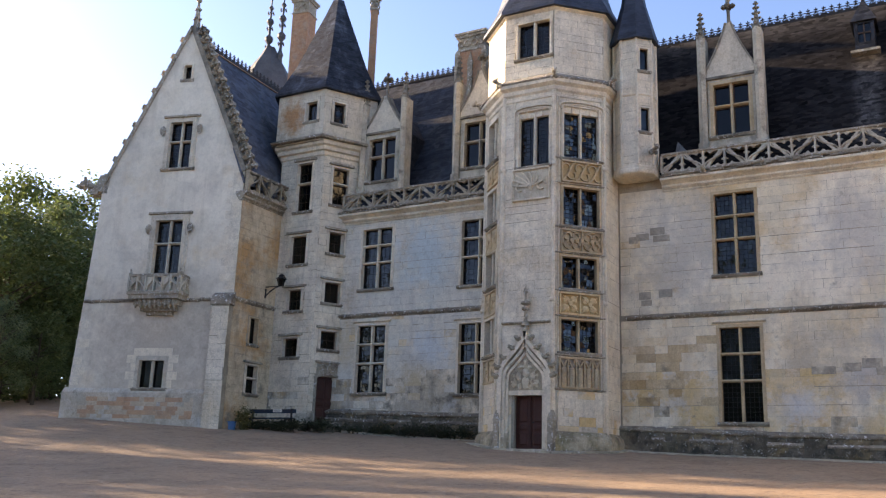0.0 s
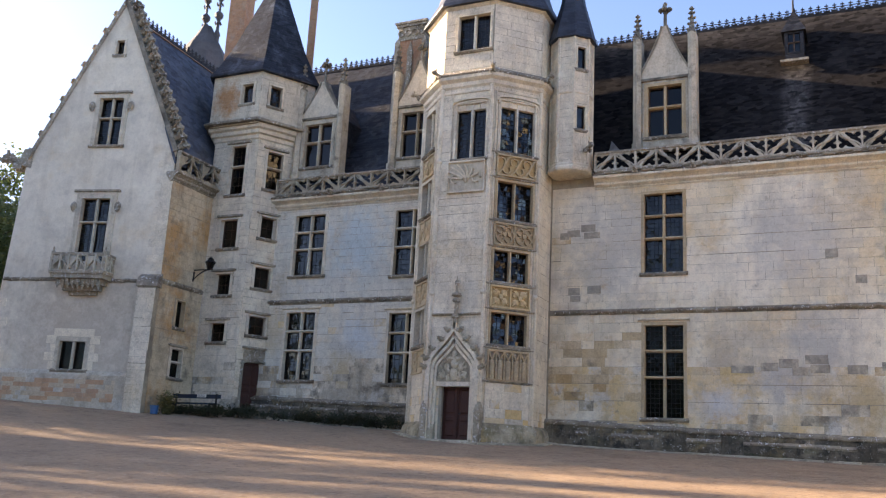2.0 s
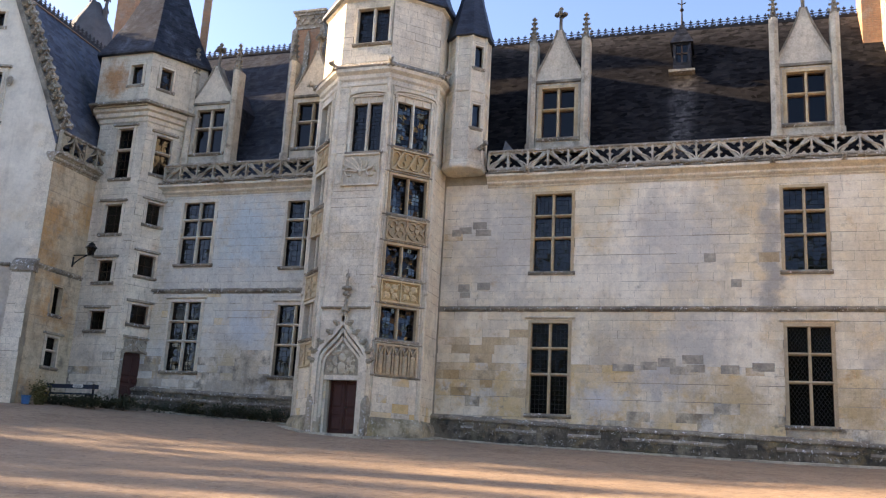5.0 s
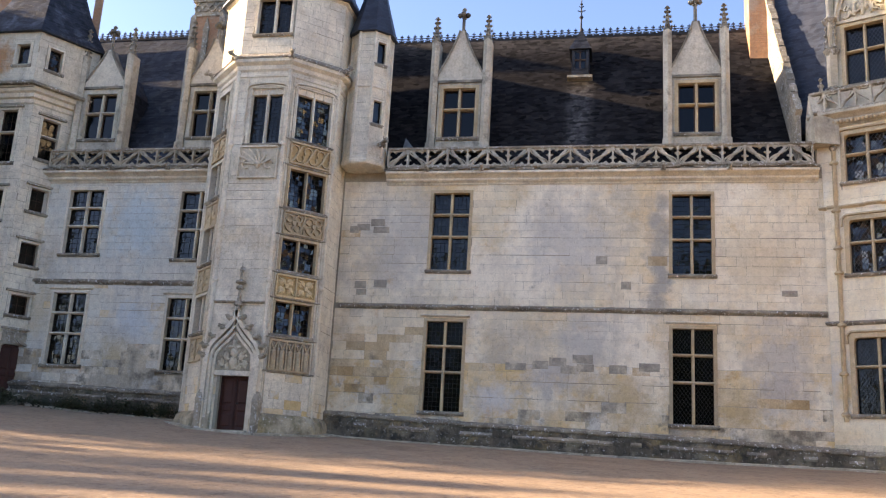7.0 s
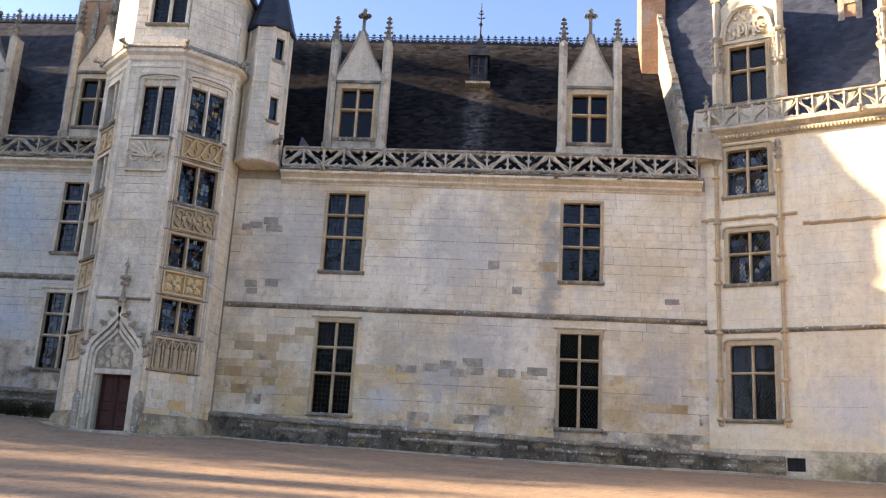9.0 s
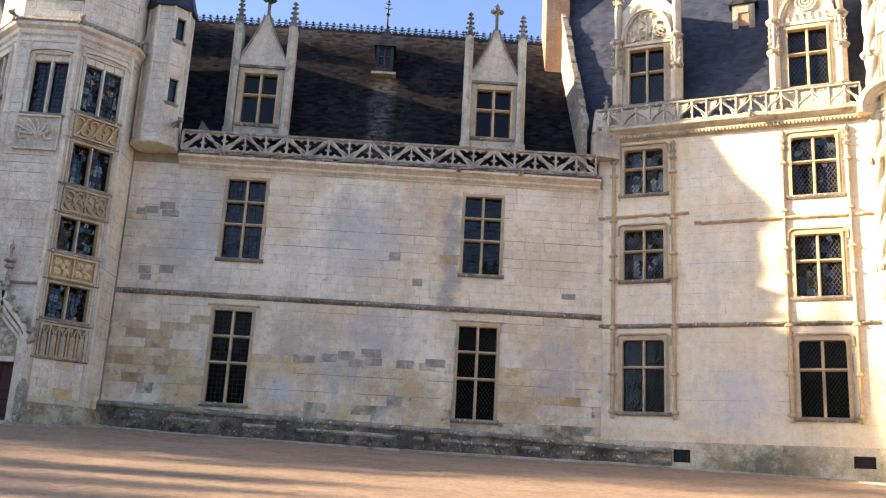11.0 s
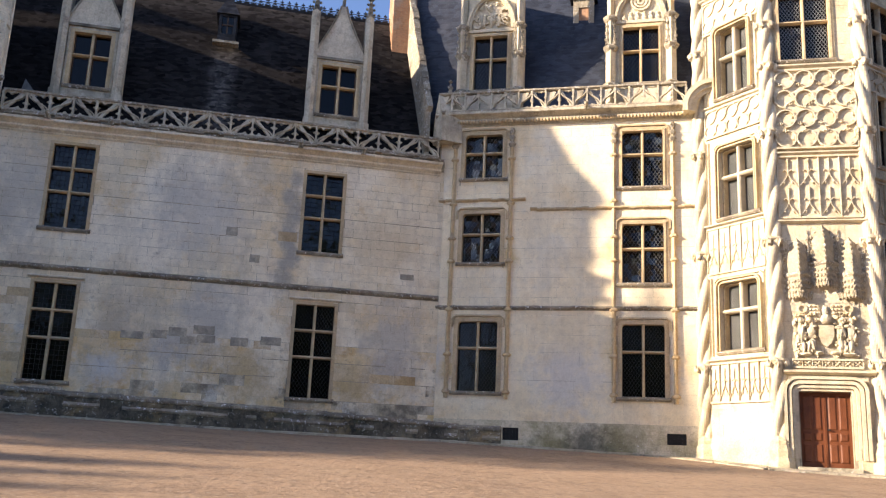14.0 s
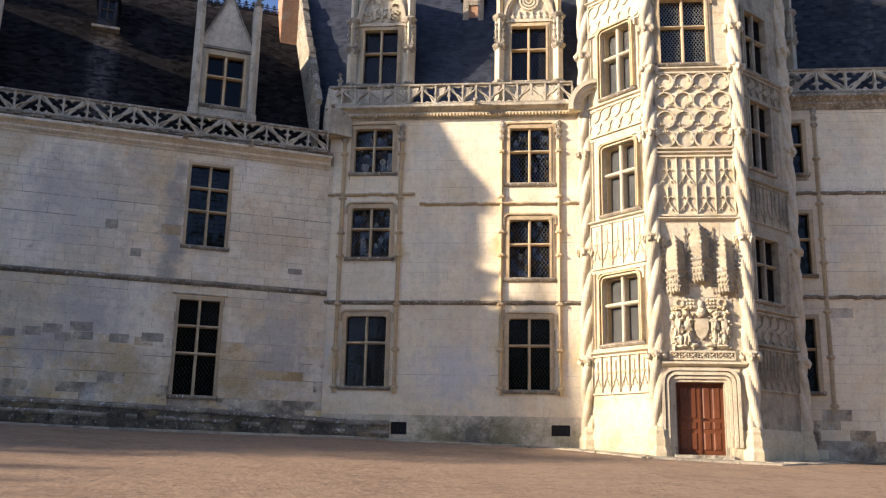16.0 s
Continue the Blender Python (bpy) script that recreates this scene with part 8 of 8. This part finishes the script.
for s in (-1, 1):
    ribbon(bm, arc(1.42 + s * 0.66, 6.79, 0.12, 0, 360, 12), 0.05, -0.13, -0.05)
    for k in range(9):
        blob(bm, (1.42 + s * (0.22 + 0.10 * (k % 3)), -0.07, 6.66 + 0.11 * (k // 3)), (0.045, 0.06, 0.045), k, 0.6)
part("scroll", bm, PALE_STONE, relief)


def canopy(u, z0, z1, r, label):
    """A niche canopy: an angular hood with its corner forward, a carved band below, a ledge and a tapering leafy spire."""
    t = thing("niche_canopy", LF @ Matrix.Translation((u, 0, 0)), label, "niche canopy", "niche canopies")
    bm = bmesh.new()
    lathe(bm, [(r * 0.55, z0 + 0.10), (r * 0.92, z0 + 0.04), (r, z0 + 0.02), (r, z0 + 0.66)], 4, 0, 0.02, math.pi / 2)
    hood = part("hood", bm, WEATHERED_SHADE, t, "weathered carved lower band")
    bm = bmesh.new()
    rg = random.Random(int(u * 100))
    for s in (-1, 1):
        for k in range(5):
            f = (k + 0.5) / 5
            x, y = s * r * f, -r * (1 - f)
            lathe(bm, [(0.01, z0 - 0.08 + 0.05 * abs(2 * f - 1)), (0.04, z0 + 0.02), (0.03, z0 + 0.12)], 5, x, y + 0.02)
            for q in range(3):
                blob(bm, (x + rg.uniform(-0.02, 0.02), y + 0.015, z0 + 0.16 + 0.17 * q), (0.045, 0.04, 0.06), k * 7 + q + int(u * 10), 0.6)
    tagged(part("carving", bm, WEATHERED_SHADE, hood), kind="stuff")
    bm = bmesh.new()
    lathe(bm, [(r * 1.02, z0 + 0.64), (r * 1.16, z0 + 0.70), (r * 1.16, z0 + 0.77), (r * 0.95, z0 + 0.80)], 4, 0, 0.02, math.pi / 2)
    part("ledge", bm, GREY_STONE, t)
    bm = bmesh.new()
    top = z1 - z0
    lathe(bm, [(r * 0.90, z0 + 0.78), (r * 0.88, z0 + top * 0.72), (r * 0.62, z0 + top * 0.80), (r * 0.58, z0 + top * 0.88), (r * 0.2, z0 + top * 0.95), (0.02, z1)], 4, 0, 0.02, math.pi / 2)
    spire = part("spire", bm, WEATHERED_SHADE, t)
    bm = bmesh.new()
    for s in (-1, 0, 1):
        for k in range(6):
            f = k / 6
            rr = r * (0.92 - 0.04 * f if f < 0.66 else 0.80 - 1.8 * (f - 0.66))
            blob(bm, (s * rr, -rr if s == 0 else 0.0, z0 + 0.9 + (top - 1.0) * f), (0.045, 0.05, 0.06), k + 9 * s + 30, 0.6)
    tagged(part("leaf_edge", bm, GREY_STONE, spire), kind="stuff")
    for s in (-1, 1):
        bm = bmesh.new()
        pinnacle_bm(bm, s * (r + 0.03), -0.04, z0 + 0.78, z0 + 0.78 + (top - 0.78) * 0.85, 0.045, 3)
        part("side_pinnacle", bm, GREY_STONE, t)


canopy(0.70, 7.12, 9.08, 0.40, "carved stone niche canopy over the relief")
canopy(1.46, 7.48, 9.50, 0.42, "taller carved stone niche canopy over the relief")
canopy(2.22, 7.12, 9.08, 0.40, "carved stone niche canopy over the relief")
string_course("ornate_band", LF, 0.12, 2.77, 9.52, 0.13, 0.15, PALE_STONE, "moulded pale stone band on the ornate tower")
panel("lancet_panel", LF, 0.22, 2.67, 9.70, 11.72, PALE_STONE, "blind lancet tracery panel of pale stone", lancets(4), out=0.07)
string_course("ornate_band", LF, 0.12, 2.77, 11.78, 0.12, 0.14, PALE_STONE, "moulded pale stone band on the ornate tower")
panel("circle_panel", LF, 0.22, 2.67, 12.0, 14.68, PALE_STONE, "carved panel of interlaced circles and buds", foils(4, 4), out=0.10)
string_course("ornate_band", LF, 0.12, 2.77, 14.76, 0.14, 0.16, PALE_STONE, "moulded pale stone sill band on the ornate tower")
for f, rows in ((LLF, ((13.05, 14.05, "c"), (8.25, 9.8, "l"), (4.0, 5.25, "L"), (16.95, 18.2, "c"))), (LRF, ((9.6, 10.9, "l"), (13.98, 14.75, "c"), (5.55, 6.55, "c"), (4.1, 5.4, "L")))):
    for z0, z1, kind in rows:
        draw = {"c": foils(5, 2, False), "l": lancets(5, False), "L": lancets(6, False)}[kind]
        # Right-face panels and bands: shade is put into the darker stone colour.
        panel("tracery_panel", f, 0.28, 2.62, z0, z1, PALE_STONE if f is LLF else WEATHERED_SHADE, "blind tracery panel between tower windows", draw, out=0.035 if kind == "l" else 0.055)
        string_course("ornate_band", f, 0.12, 2.77, z1 + 0.06, 0.10, 0.13, PALE_STONE if f is LLF else WEATHERED_SHADE, "moulded pale stone band on the ornate tower")
    for u in (0.30, 0.42, 2.56, 2.66):
        for z0, z1 in ((5.5, 8.1), (9.9, 12.9), (14.2, 16.9)) if f is LLF else ((6.7, 9.5), (11.0, 13.9)):
            bm = bmesh.new()
            prism(bm, [(u - 0.03, 0.0), (u, -0.08), (u + 0.03, 0.0)], z0, z1, "z")
            plain("tower_rib", f, bm, PALE_STONE, "slim vertical stone rib beside a tower window", "rib")

# the curved hood where the balustrade meets the ornate tower
bm = bmesh.new()
for r, w, y in ((0.95, 0.16, -0.62), (0.80, 0.14, -0.52), (0.66, 0.14, -0.40)):
    ribbon(bm, arc(9.62, 14.2, r, 188, 84, 9), w, y, 0.1)
plain("squinch_hood", RIGHT, bm, PALE_STONE, "curved moulded stone hood beside the ornate tower", "hood", "")

# ---- beasts on the cornices ----
for m in (MAIN @ pose(-7.35, -0.38, 12.55), MAIN @ pose(-5.3, -0.38, 12.55), MAIN @ pose(1.15, -0.38, 12.5), MAIN @ pose(3.4, -0.38, 12.5), MAIN @ pose(-20.2, -0.35, 12.75), MAIN @ pose(-17.8, -0.35, 12.75), RIGHT @ pose(5.25, -0.38, 14.4), RIGHT @ pose(0.0, -0.3, 14.3)):
    gargoyle(m, 0.62)
for k in (-2, -1, 0, 1):
    a = -math.pi / 2 + math.pi / 8 + k * math.pi / 4
    gargoyle(pose(EX + octo(EA + 0.12) * math.cos(a), EY + octo(EA + 0.12) * math.sin(a), 16.02, 0, 0, math.degrees(a) + 90), 0.75)
gargoyle(pose(SX + 0.75, SY - 0.55, 13.35, 0, 0, 45), 0.8)

# ---- odd dark and orange stones ----
DARK_STONE = surface("dark_grey_stone", [(0.27, 0.255, 0.235), (0.42, 0.39, 0.345)], (0.17, 0.16, 0.15), 0.5, bump=0.7, broad=2.5, patches=(((0.58, 0.52, 0.43), 1.6, 0.50, 0.62, 0.8),))
bm = bmesh.new()
stone_shape(bm, -0.5, 0.5, -0.5, 0.5, 1.0, 0.03)
dark_unit = mesh_of("stone", bm, DARK_STONE)
for u, z, w, h in ((-9.75, 10.45, 0.5, 0.26), (-9.2, 10.62, 0.55, 0.28), (-9.05, 10.34, 0.62, 0.24), (-10.1, 10.36, 0.35, 0.26), (-9.7, 8.25, 0.45, 0.28), (-9.65, 7.98, 0.4, 0.22), (-8.95, 8.3, 0.5, 0.3),
                   (-3.85, 5.42, 0.75, 0.26), (-3.0, 5.5, 0.55, 0.28), (-2.4, 5.62, 0.6, 0.3), (-2.05, 5.36, 0.5, 0.26), (-1.55, 5.74, 0.7, 0.3), (-1.45, 5.44, 0.6, 0.26), (-0.35, 5.42, 0.6, 0.3), (0.7, 5.52, 0.7, 0.28), (-0.1, 8.35, 0.35, 0.28), (-0.95, 9.25, 0.4, 0.3), (5.3, 8.15, 0.5, 0.2)):
    share("stone", dark_unit, wall, Matrix.Translation((u, 0, z)) @ Matrix.Diagonal((w, 0.024, h, 1)))

# ---- kerbs and paving at the wall feet ----
def kerb_line(p, q, width, label, seed):
    """Worn flat stones in a row on the gravel."""
    rng = random.Random(seed)
    a, c = Vector((*p, 0)), Vector((*q, 0))
    d = (c - a).normalized()
    n = Vector((-d.y, d.x, 0))
    t = thing("kerb", Matrix(), label, "kerb", kind="structure")
    s, L = 0.0, (c - a).length
    while s < L - 0.2:
        w = min(rng.uniform(0.5, 1.1), L - s)
        o = rng.uniform(-0.03, 0.03)
        bm = bmesh.new()
        top = []
        for x, y in ((0.01, o), (w - 0.01, o), (w - 0.01, width + o), (0.01, width + o)):
            pt = a + d * (s + x) + n * y
            top.append((pt.x, pt.y, ground_z(pt.x, pt.y) + 0.05 + rng.uniform(-0.01, 0.012)))
        tv, bv = [bm.verts.new(v) for v in top], [bm.verts.new((v[0], v[1], v[2] - 0.2)) for v in top]
        bm.faces.new(tv)
        for i in range(4):
            bm.faces.new((tv[i], tv[(i + 1) % 4], bv[(i + 1) % 4], bv[i]))
        part("kerb_stone", bm, KERB, t)
        s += w
    return t


KL = "worn lichened kerb stones along the wall foot"
kerb_line((-10.4, 31.3), (6.6, 31.3), 0.30, KL, 1)
kerb_line((-22.6, 31.3), (-15.6, 31.3), 0.4, KL, 2)
a = RIGHT @ Vector((-0.2, -0.55, 0))
c = RIGHT @ Vector((8.9, -0.55, 0))
kerb_line((a.x, a.y), (c.x, c.y), 0.4, KL, 3)
for k in range(-2, 2):
    r0 = octo(EA) + 0.55
    a0, a1 = -math.pi / 2 + math.pi / 8 + (k - 0.0) * math.pi / 4, -math.pi / 2 + math.pi / 8 + (k + 1.0) * math.pi / 4
    kerb_line((EX + r0 * math.cos(a0), EY + r0 * math.sin(a0)), (EX + r0 * math.cos(a1), EY + r0 * math.sin(a1)), 0.4, "worn kerb stones round the stair tower", 10 + k)
for ring_r, seed in ((0.35, 20), (0.85, 30)):
    for k in range(-2, 2):
        r0 = octo(LAP) + ring_r + 0.45
        base = radians(-25) - math.pi / 2 + math.pi / 8
        a0, a1 = base + (k - 0.0) * math.pi / 4, base + (k + 1.0) * math.pi / 4
        kerb_line((LC.x + r0 * math.cos(a0), LC.y + r0 * math.sin(a0)), (LC.x + r0 * math.cos(a1), LC.y + r0 * math.sin(a1)), 0.47, "flat paving stones round the ornate tower", seed + k)

# ---- small things by the turret ----
lamp = thing("wall_lantern", SIDE @ Matrix.Translation((1.95, 0, 9.30)) @ Matrix.Diagonal((1.15, 1.15, 0.95, 1)), "black iron lantern on a scrolled wall bracket", "lantern")
bm = bmesh.new()
ribbon(bm, [(-0.02, -0.45), (0.0, 0.0)], 0.05, -0.04, 0.0)
for k in range(8):
    t0, t1 = k / 8, (k + 1) / 8
    y0, y1 = -0.75 * t0, -0.75 * t1
    prism(bm, [(y0, 0.05 - 0.45 * (1 - t0) ** 2), (y1, 0.05 - 0.45 * (1 - t1) ** 2), (y1, 0.09 - 0.45 * (1 - t1) ** 2), (y0, 0.09 - 0.45 * (1 - t0) ** 2)], -0.02, 0.02, "x")
prism(bm, [(0.0, 0.05), (-0.8, 0.05), (-0.8, 0.09), (0.0, 0.09)], -0.02, 0.02, "x")
part("bracket", bm, IRON, lamp)
bm = bmesh.new()
lathe(bm, [(0.10, 0.08), (0.17, 0.36), (0.19, 0.38)], 6, 0, -0.72)
part("glazed_body", bm, GLASS, lamp)
bm = bmesh.new()
lathe(bm, [(0.22, 0.38), (0.10, 0.52), (0.12, 0.55), (0.02, 0.64)], 6, 0, -0.72)
for k in range(6):
    ang = k * math.tau / 6
    prism(bm, [(0.095 * math.cos(ang) - 0.012, -0.72 + 0.095 * math.sin(ang) - 0.012), (0.095 * math.cos(ang) + 0.012, -0.72 + 0.095 * math.sin(ang) - 0.012), (0.095 * math.cos(ang), -0.72 + 0.095 * math.sin(ang) + 0.012)], 0.05, 0.40, "z")
part("hood", bm, IRON, lamp)

bx, by = -24.6, 29.55
bz = ground_z(bx, by)
bench = thing("bench", pose(bx, by, bz), "low dark blue bench with a white notice among weeds", "bench")
for i, z in enumerate((0.66,)):
    bm = bmesh.new()
    box(bm, -1.2, 1.2, 0.20, 0.24, z, z + 0.16)
    part("back_slat", bm, BLUE_PAINT, bench)
for i in range(3):
    bm = bmesh.new()
    box(bm, -1.2, 1.2, -0.22 + 0.14 * i, -0.11 + 0.14 * i, 0.42, 0.46)
    part("seat_slat", bm, BLUE_PAINT, bench)
for x in (-1.0, 1.0):
    bm = bmesh.new()
    box(bm, x - 0.03, x + 0.03, -0.22, -0.16, 0, 0.42)
    box(bm, x - 0.03, x + 0.03, 0.17, 0.23, 0, 0.84)
    box(bm, x - 0.03, x + 0.03, -0.2, 0.2, 0.38, 0.42)
    part("leg", bm, IRON, bench)
bm = bmesh.new()
box(bm, 0.05, 0.5, 0.18, 0.195, 0.70, 0.83)
nb = part("notice", bm, WHITE_BOARD, bench, "white notice board")
bm = bmesh.new()
for i in range(2):
    box(bm, 0.10, 0.44, 0.176, 0.18, 0.735 + 0.045 * i, 0.75 + 0.045 * i)
part("text_bar", bm, IRON, nb)
bz = ground_z(-25.35, 28.25)
bucket = thing("bucket", pose(-25.3, 28.2, bz), "blue plastic bucket by the wall corner", "bucket")
bm = bmesh.new()
lathe(bm, [(0.13, 0.0), (0.17, 0.30), (0.185, 0.31), (0.185, 0.33), (0.16, 0.33), (0.12, 0.03)], 14)
part("pail", bm, BLUE_PLASTIC, bucket)
bm = bmesh.new()
ribbon(bm, arc(0, 0.31, 0.18, 180, 360, 10), 0.012, -0.005, 0.005)
part("handle", bm, IRON, bucket)

# ---- plants ----
def leaf_cloud(bm, rng, centre, spread, count, size):
    for _ in range(count):
        p = Vector(centre) + Vector((rng.gauss(0, spread[0]), rng.gauss(0, spread[1]), rng.gauss(0, spread[2])))
        a = Vector((rng.uniform(-1, 1), rng.uniform(-1, 1), rng.uniform(-0.6, 0.6))).normalized()
        b_ = a.orthogonal().normalized()
        s = size * rng.uniform(0.6, 1.3)
        a, b_ = a * s, b_ * s * 0.55
        bm.faces.new([bm.verts.new(p + q) for q in (-a, -b_ * 0.8 + a * 0.1, a, b_ * 0.8 + a * 0.1)])


def tree(seed, height, radius, label):
    """A broadleaf tree: a bent tapered trunk, limbs and clumps of leaves with gaps between."""
    rng = random.Random(seed)
    t = thing("tree", Matrix(), label, "tree", "park trees")
    bm = bmesh.new()
    prof = [(0.42, -0.4), (0.32, 0.5), (0.26, height * 0.25), (0.18, height * 0.5), (0.08, height * 0.85)]
    lathe(bm, prof, 9)
    tips = []
    for k in range(13):
        z = height * rng.uniform(0.15, 0.62)
        ang, out = rng.uniform(0, math.tau), radius * rng.uniform(0.55, 0.95)
        p0, p1 = Vector((0, 0, z)), Vector((out * math.cos(ang), out * math.sin(ang), z + height * rng.uniform(0.05, 0.26)))
        axis = (p1 - p0)
        side = axis.orthogonal().normalized()
        up = axis.cross(side).normalized()
        rings = []
        for f, r in ((0, 0.12), (0.5, 0.08), (1, 0.025)):
            c_ = p0 + axis * f + Vector((0, 0, 0.4 * math.sin(f * 3.14)))
            rings.append([bm.verts.new(c_ + side * r * math.cos(a_) + up * r * math.sin(a_)) for a_ in (0, 1.57, 3.14, 4.71)])
        for r0, r1 in zip(rings, rings[1:]):
            for i in range(4):
                bm.faces.new((r0[i], r0[(i + 1) % 4], r1[(i + 1) % 4], r1[i]))
        tips.append(p1)
    part("trunk", bm, BARK, t)
    bm = bmesh.new()
    clumps = [(p, 1.0) for p in tips]
    for _ in range(60):
        a, z = rng.uniform(0, math.tau), rng.uniform(0.10, 1.0)
        r = radius * math.sqrt(max(0.0, 1 - (2 * z - 0.95) ** 2)) * rng.uniform(0.45, 1.02)
        clumps.append((Vector((r * math.cos(a), r * math.sin(a), height * (0.12 + 0.88 * z))), rng.uniform(0.6, 1.2)))
    for p, k in clumps:
        leaf_cloud(bm, rng, p, (0.75 * k, 0.75 * k, 0.55 * k), int(150 * k), 0.20)
    me = bpy.data.meshes.new("crown")
    bm.to_mesh(me)
    bm.free()
    me.materials.append(LEAVES)
    crown_ob = new("crown", me)
    crown_ob.parent = t
    return t


# The trees added out of view are copies and carry this label too.
TL = "tall leafy broadleaf tree at the courtyard's edge"
oak, lime = tree(3, 16.0, 5.2, TL), tree(11, 18.0, 5.0, TL)
oak.matrix_basis = pose(-49.5, 34.5, ground_z(-49.5, 34.5)) @ Matrix.Diagonal((0.75, 0.75, 0.72, 1))
lime.matrix_basis = pose(-53.0, 40.0, ground_z(-53.0, 40.0), 0, 0, 40) @ Matrix.Diagonal((0.8, 0.8, 0.72, 1))
rng = random.Random(5)
spots = [(-57, 36.5, 0.8), (-50, 37.5, 0.55), (-61, 43, 0.95), (-56, 46, 0.9), (-66, 39, 0.9), (-64, 49, 1.0), (-50, 47, 0.9), (-46, 46, 0.85), (-72, 46, 1.05),
         (-44.5, 31.0, 0.30), (-48, 32.0, 0.33), (-52, 33.5, 0.36), (-46.5, 35, 0.35), (-51, 36, 0.40), (-55, 38, 0.42), (-59, 39, 0.45), (-54, 42, 0.5), (-60, 44, 0.5), (-66, 44, 0.5), (-49, 41, 0.45), (-62, 36, 0.4),
         (-58, 33, 0.5), (-75, 52, 1.1), (-80, 44, 1.1),
         # unseen trees added behind the viewpoint for the panes to reflect
         (-36, -34, 1.0), (-26, -38, 1.0), (-16, -36, 1.05), (-6, -39, 1.0), (4, -36, 1.05), (14, -38, 1.0), (24, -35, 1.05), (34, -32, 1.0), (44, -22, 1.0), (-46, -26, 1.0), (50, -8, 0.9)]
for i, (x, y, k) in enumerate(spots):
    copy_thing((oak, lime)[i % 2], pose(x, y, ground_z(x, y) - 0.1, 0, 0, rng.uniform(0, 360)) @ Matrix.Diagonal((k * 1.3, k * 1.3, k * 1.39 * rng.uniform(0.9, 1.1), 1)))

# taller unseen trees added behind the viewpoint, darkening what the windows reflect
for i, (x, y) in enumerate(((-40, -42), (-31, -46), (-21, -44), (-11, -46), (-1, -45), (9, -46), (19, -44), (29, -41), (39, -36), (-8, -34), (2, -33), (12, -34))):
    copy_thing((oak, lime)[i % 2], pose(x, y, ground_z(x, y) - 0.1, 0, 0, 37 * i) @ Matrix.Diagonal((1.7, 1.7, 1.95, 1)))

# a row of slim trees along the far side of the court, and a great one, added out of view to shade it; the low sun comes
# through between them
for i, (y, r, top) in enumerate(((16.5, 2.45, 18.0), (12.5, 1.9, 17.8), (14.3, 1.5, 17.9), (10.4, 1.4, 17.6), (8.0, 3.0, 18.6), (3.0, 3.0, 18.0), (-4.0, 3.6, 18.0), (-12.0, 4.4, 18.0))):
    x = -54.0 + (0.6, -0.8, 0.3)[i % 3]
    g = ground_z(x, y) - 0.1
    copy_thing(oak, pose(x, y, g, 0, 0, 53 * i) @ Matrix.Diagonal((r / 3.9, r / 3.9, (top - g) / 11.5, 1)))
    copy_thing(lime, pose(x - 9, y - 0.25, g, 0, 0, 91 * i) @ Matrix.Diagonal((r / 4.0, r / 4.0, (top + 1.7 - g) / 13.0, 1)))
# great trees, also unseen, added to shade the ground before the walls
copy_thing(oak, pose(-58, 25.4, ground_z(-58, 25.4) - 0.1, 0, 0, 0) @ Matrix.Diagonal((1.75, 1.50, 1.82, 1)))
copy_thing(oak, pose(-58, 22.3, ground_z(-58, 22.3) - 0.1, 0, 0, 130) @ Matrix.Diagonal((1.0, 1.0, 1.92, 1)))
copy_thing(lime, pose(-66, 28.0, ground_z(-66, 28.0) - 0.1, 0, 0, 70) @ Matrix.Diagonal((1.75, 1.75, 1.82, 1)))


def shrub(x, y, w, d, h, n, material, label, size=0.06, spread=0.10):
    bm = bmesh.new()
    r = random.Random(int(abs(x * 100)))
    for _ in range(max(1, n // 40)):
        leaf_cloud(bm, r, (r.uniform(-w, w), r.uniform(-d, d), h * r.uniform(0.2, 0.9)), (spread, spread * 0.8, h * 0.25), 40, size)
    me = bpy.data.meshes.new("shrub")
    bm.to_mesh(me)
    bm.free()
    me.materials.append(material)
    ob = new("shrub", me)
    ob.matrix_basis = pose(x, y, ground_z(x, y))
    tagged(ob, label, "shrub", kind="stuff")


shrub(-25.2, 28.75, 0.25, 0.2, 0.7, 700, SHRUB, "yellowing low shrub by the bench")
shrub(-19.5, 31.40, 3.6, 0.16, 0.42, 5200, WEEDS, "low dark weeds along the wall foot", 0.05)
shrub(-24.2, 29.35, 1.3, 0.15, 0.34, 2600, WEEDS, "low dark weeds under the bench", 0.05)
shrub(-22.9, 30.35, 0.7, 0.15, 0.42, 1500, WEEDS, "low dark weeds along the turret foot", 0.05)
shrub(-6.5, 31.5, 4.0, 0.06, 0.08, 500, WEEDS, "sparse weeds along the wall foot", 0.03)
shrub(-57.0, 41.0, 8.0, 5.0, 4.2, 12000, LEAVES, "dense dark undergrowth below the trees", 0.20, 0.9)
shrub(-66.0, 50.0, 10.0, 5.0, 6.0, 12000, LEAVES, "dense dark undergrowth below the trees", 0.24, 1.1)
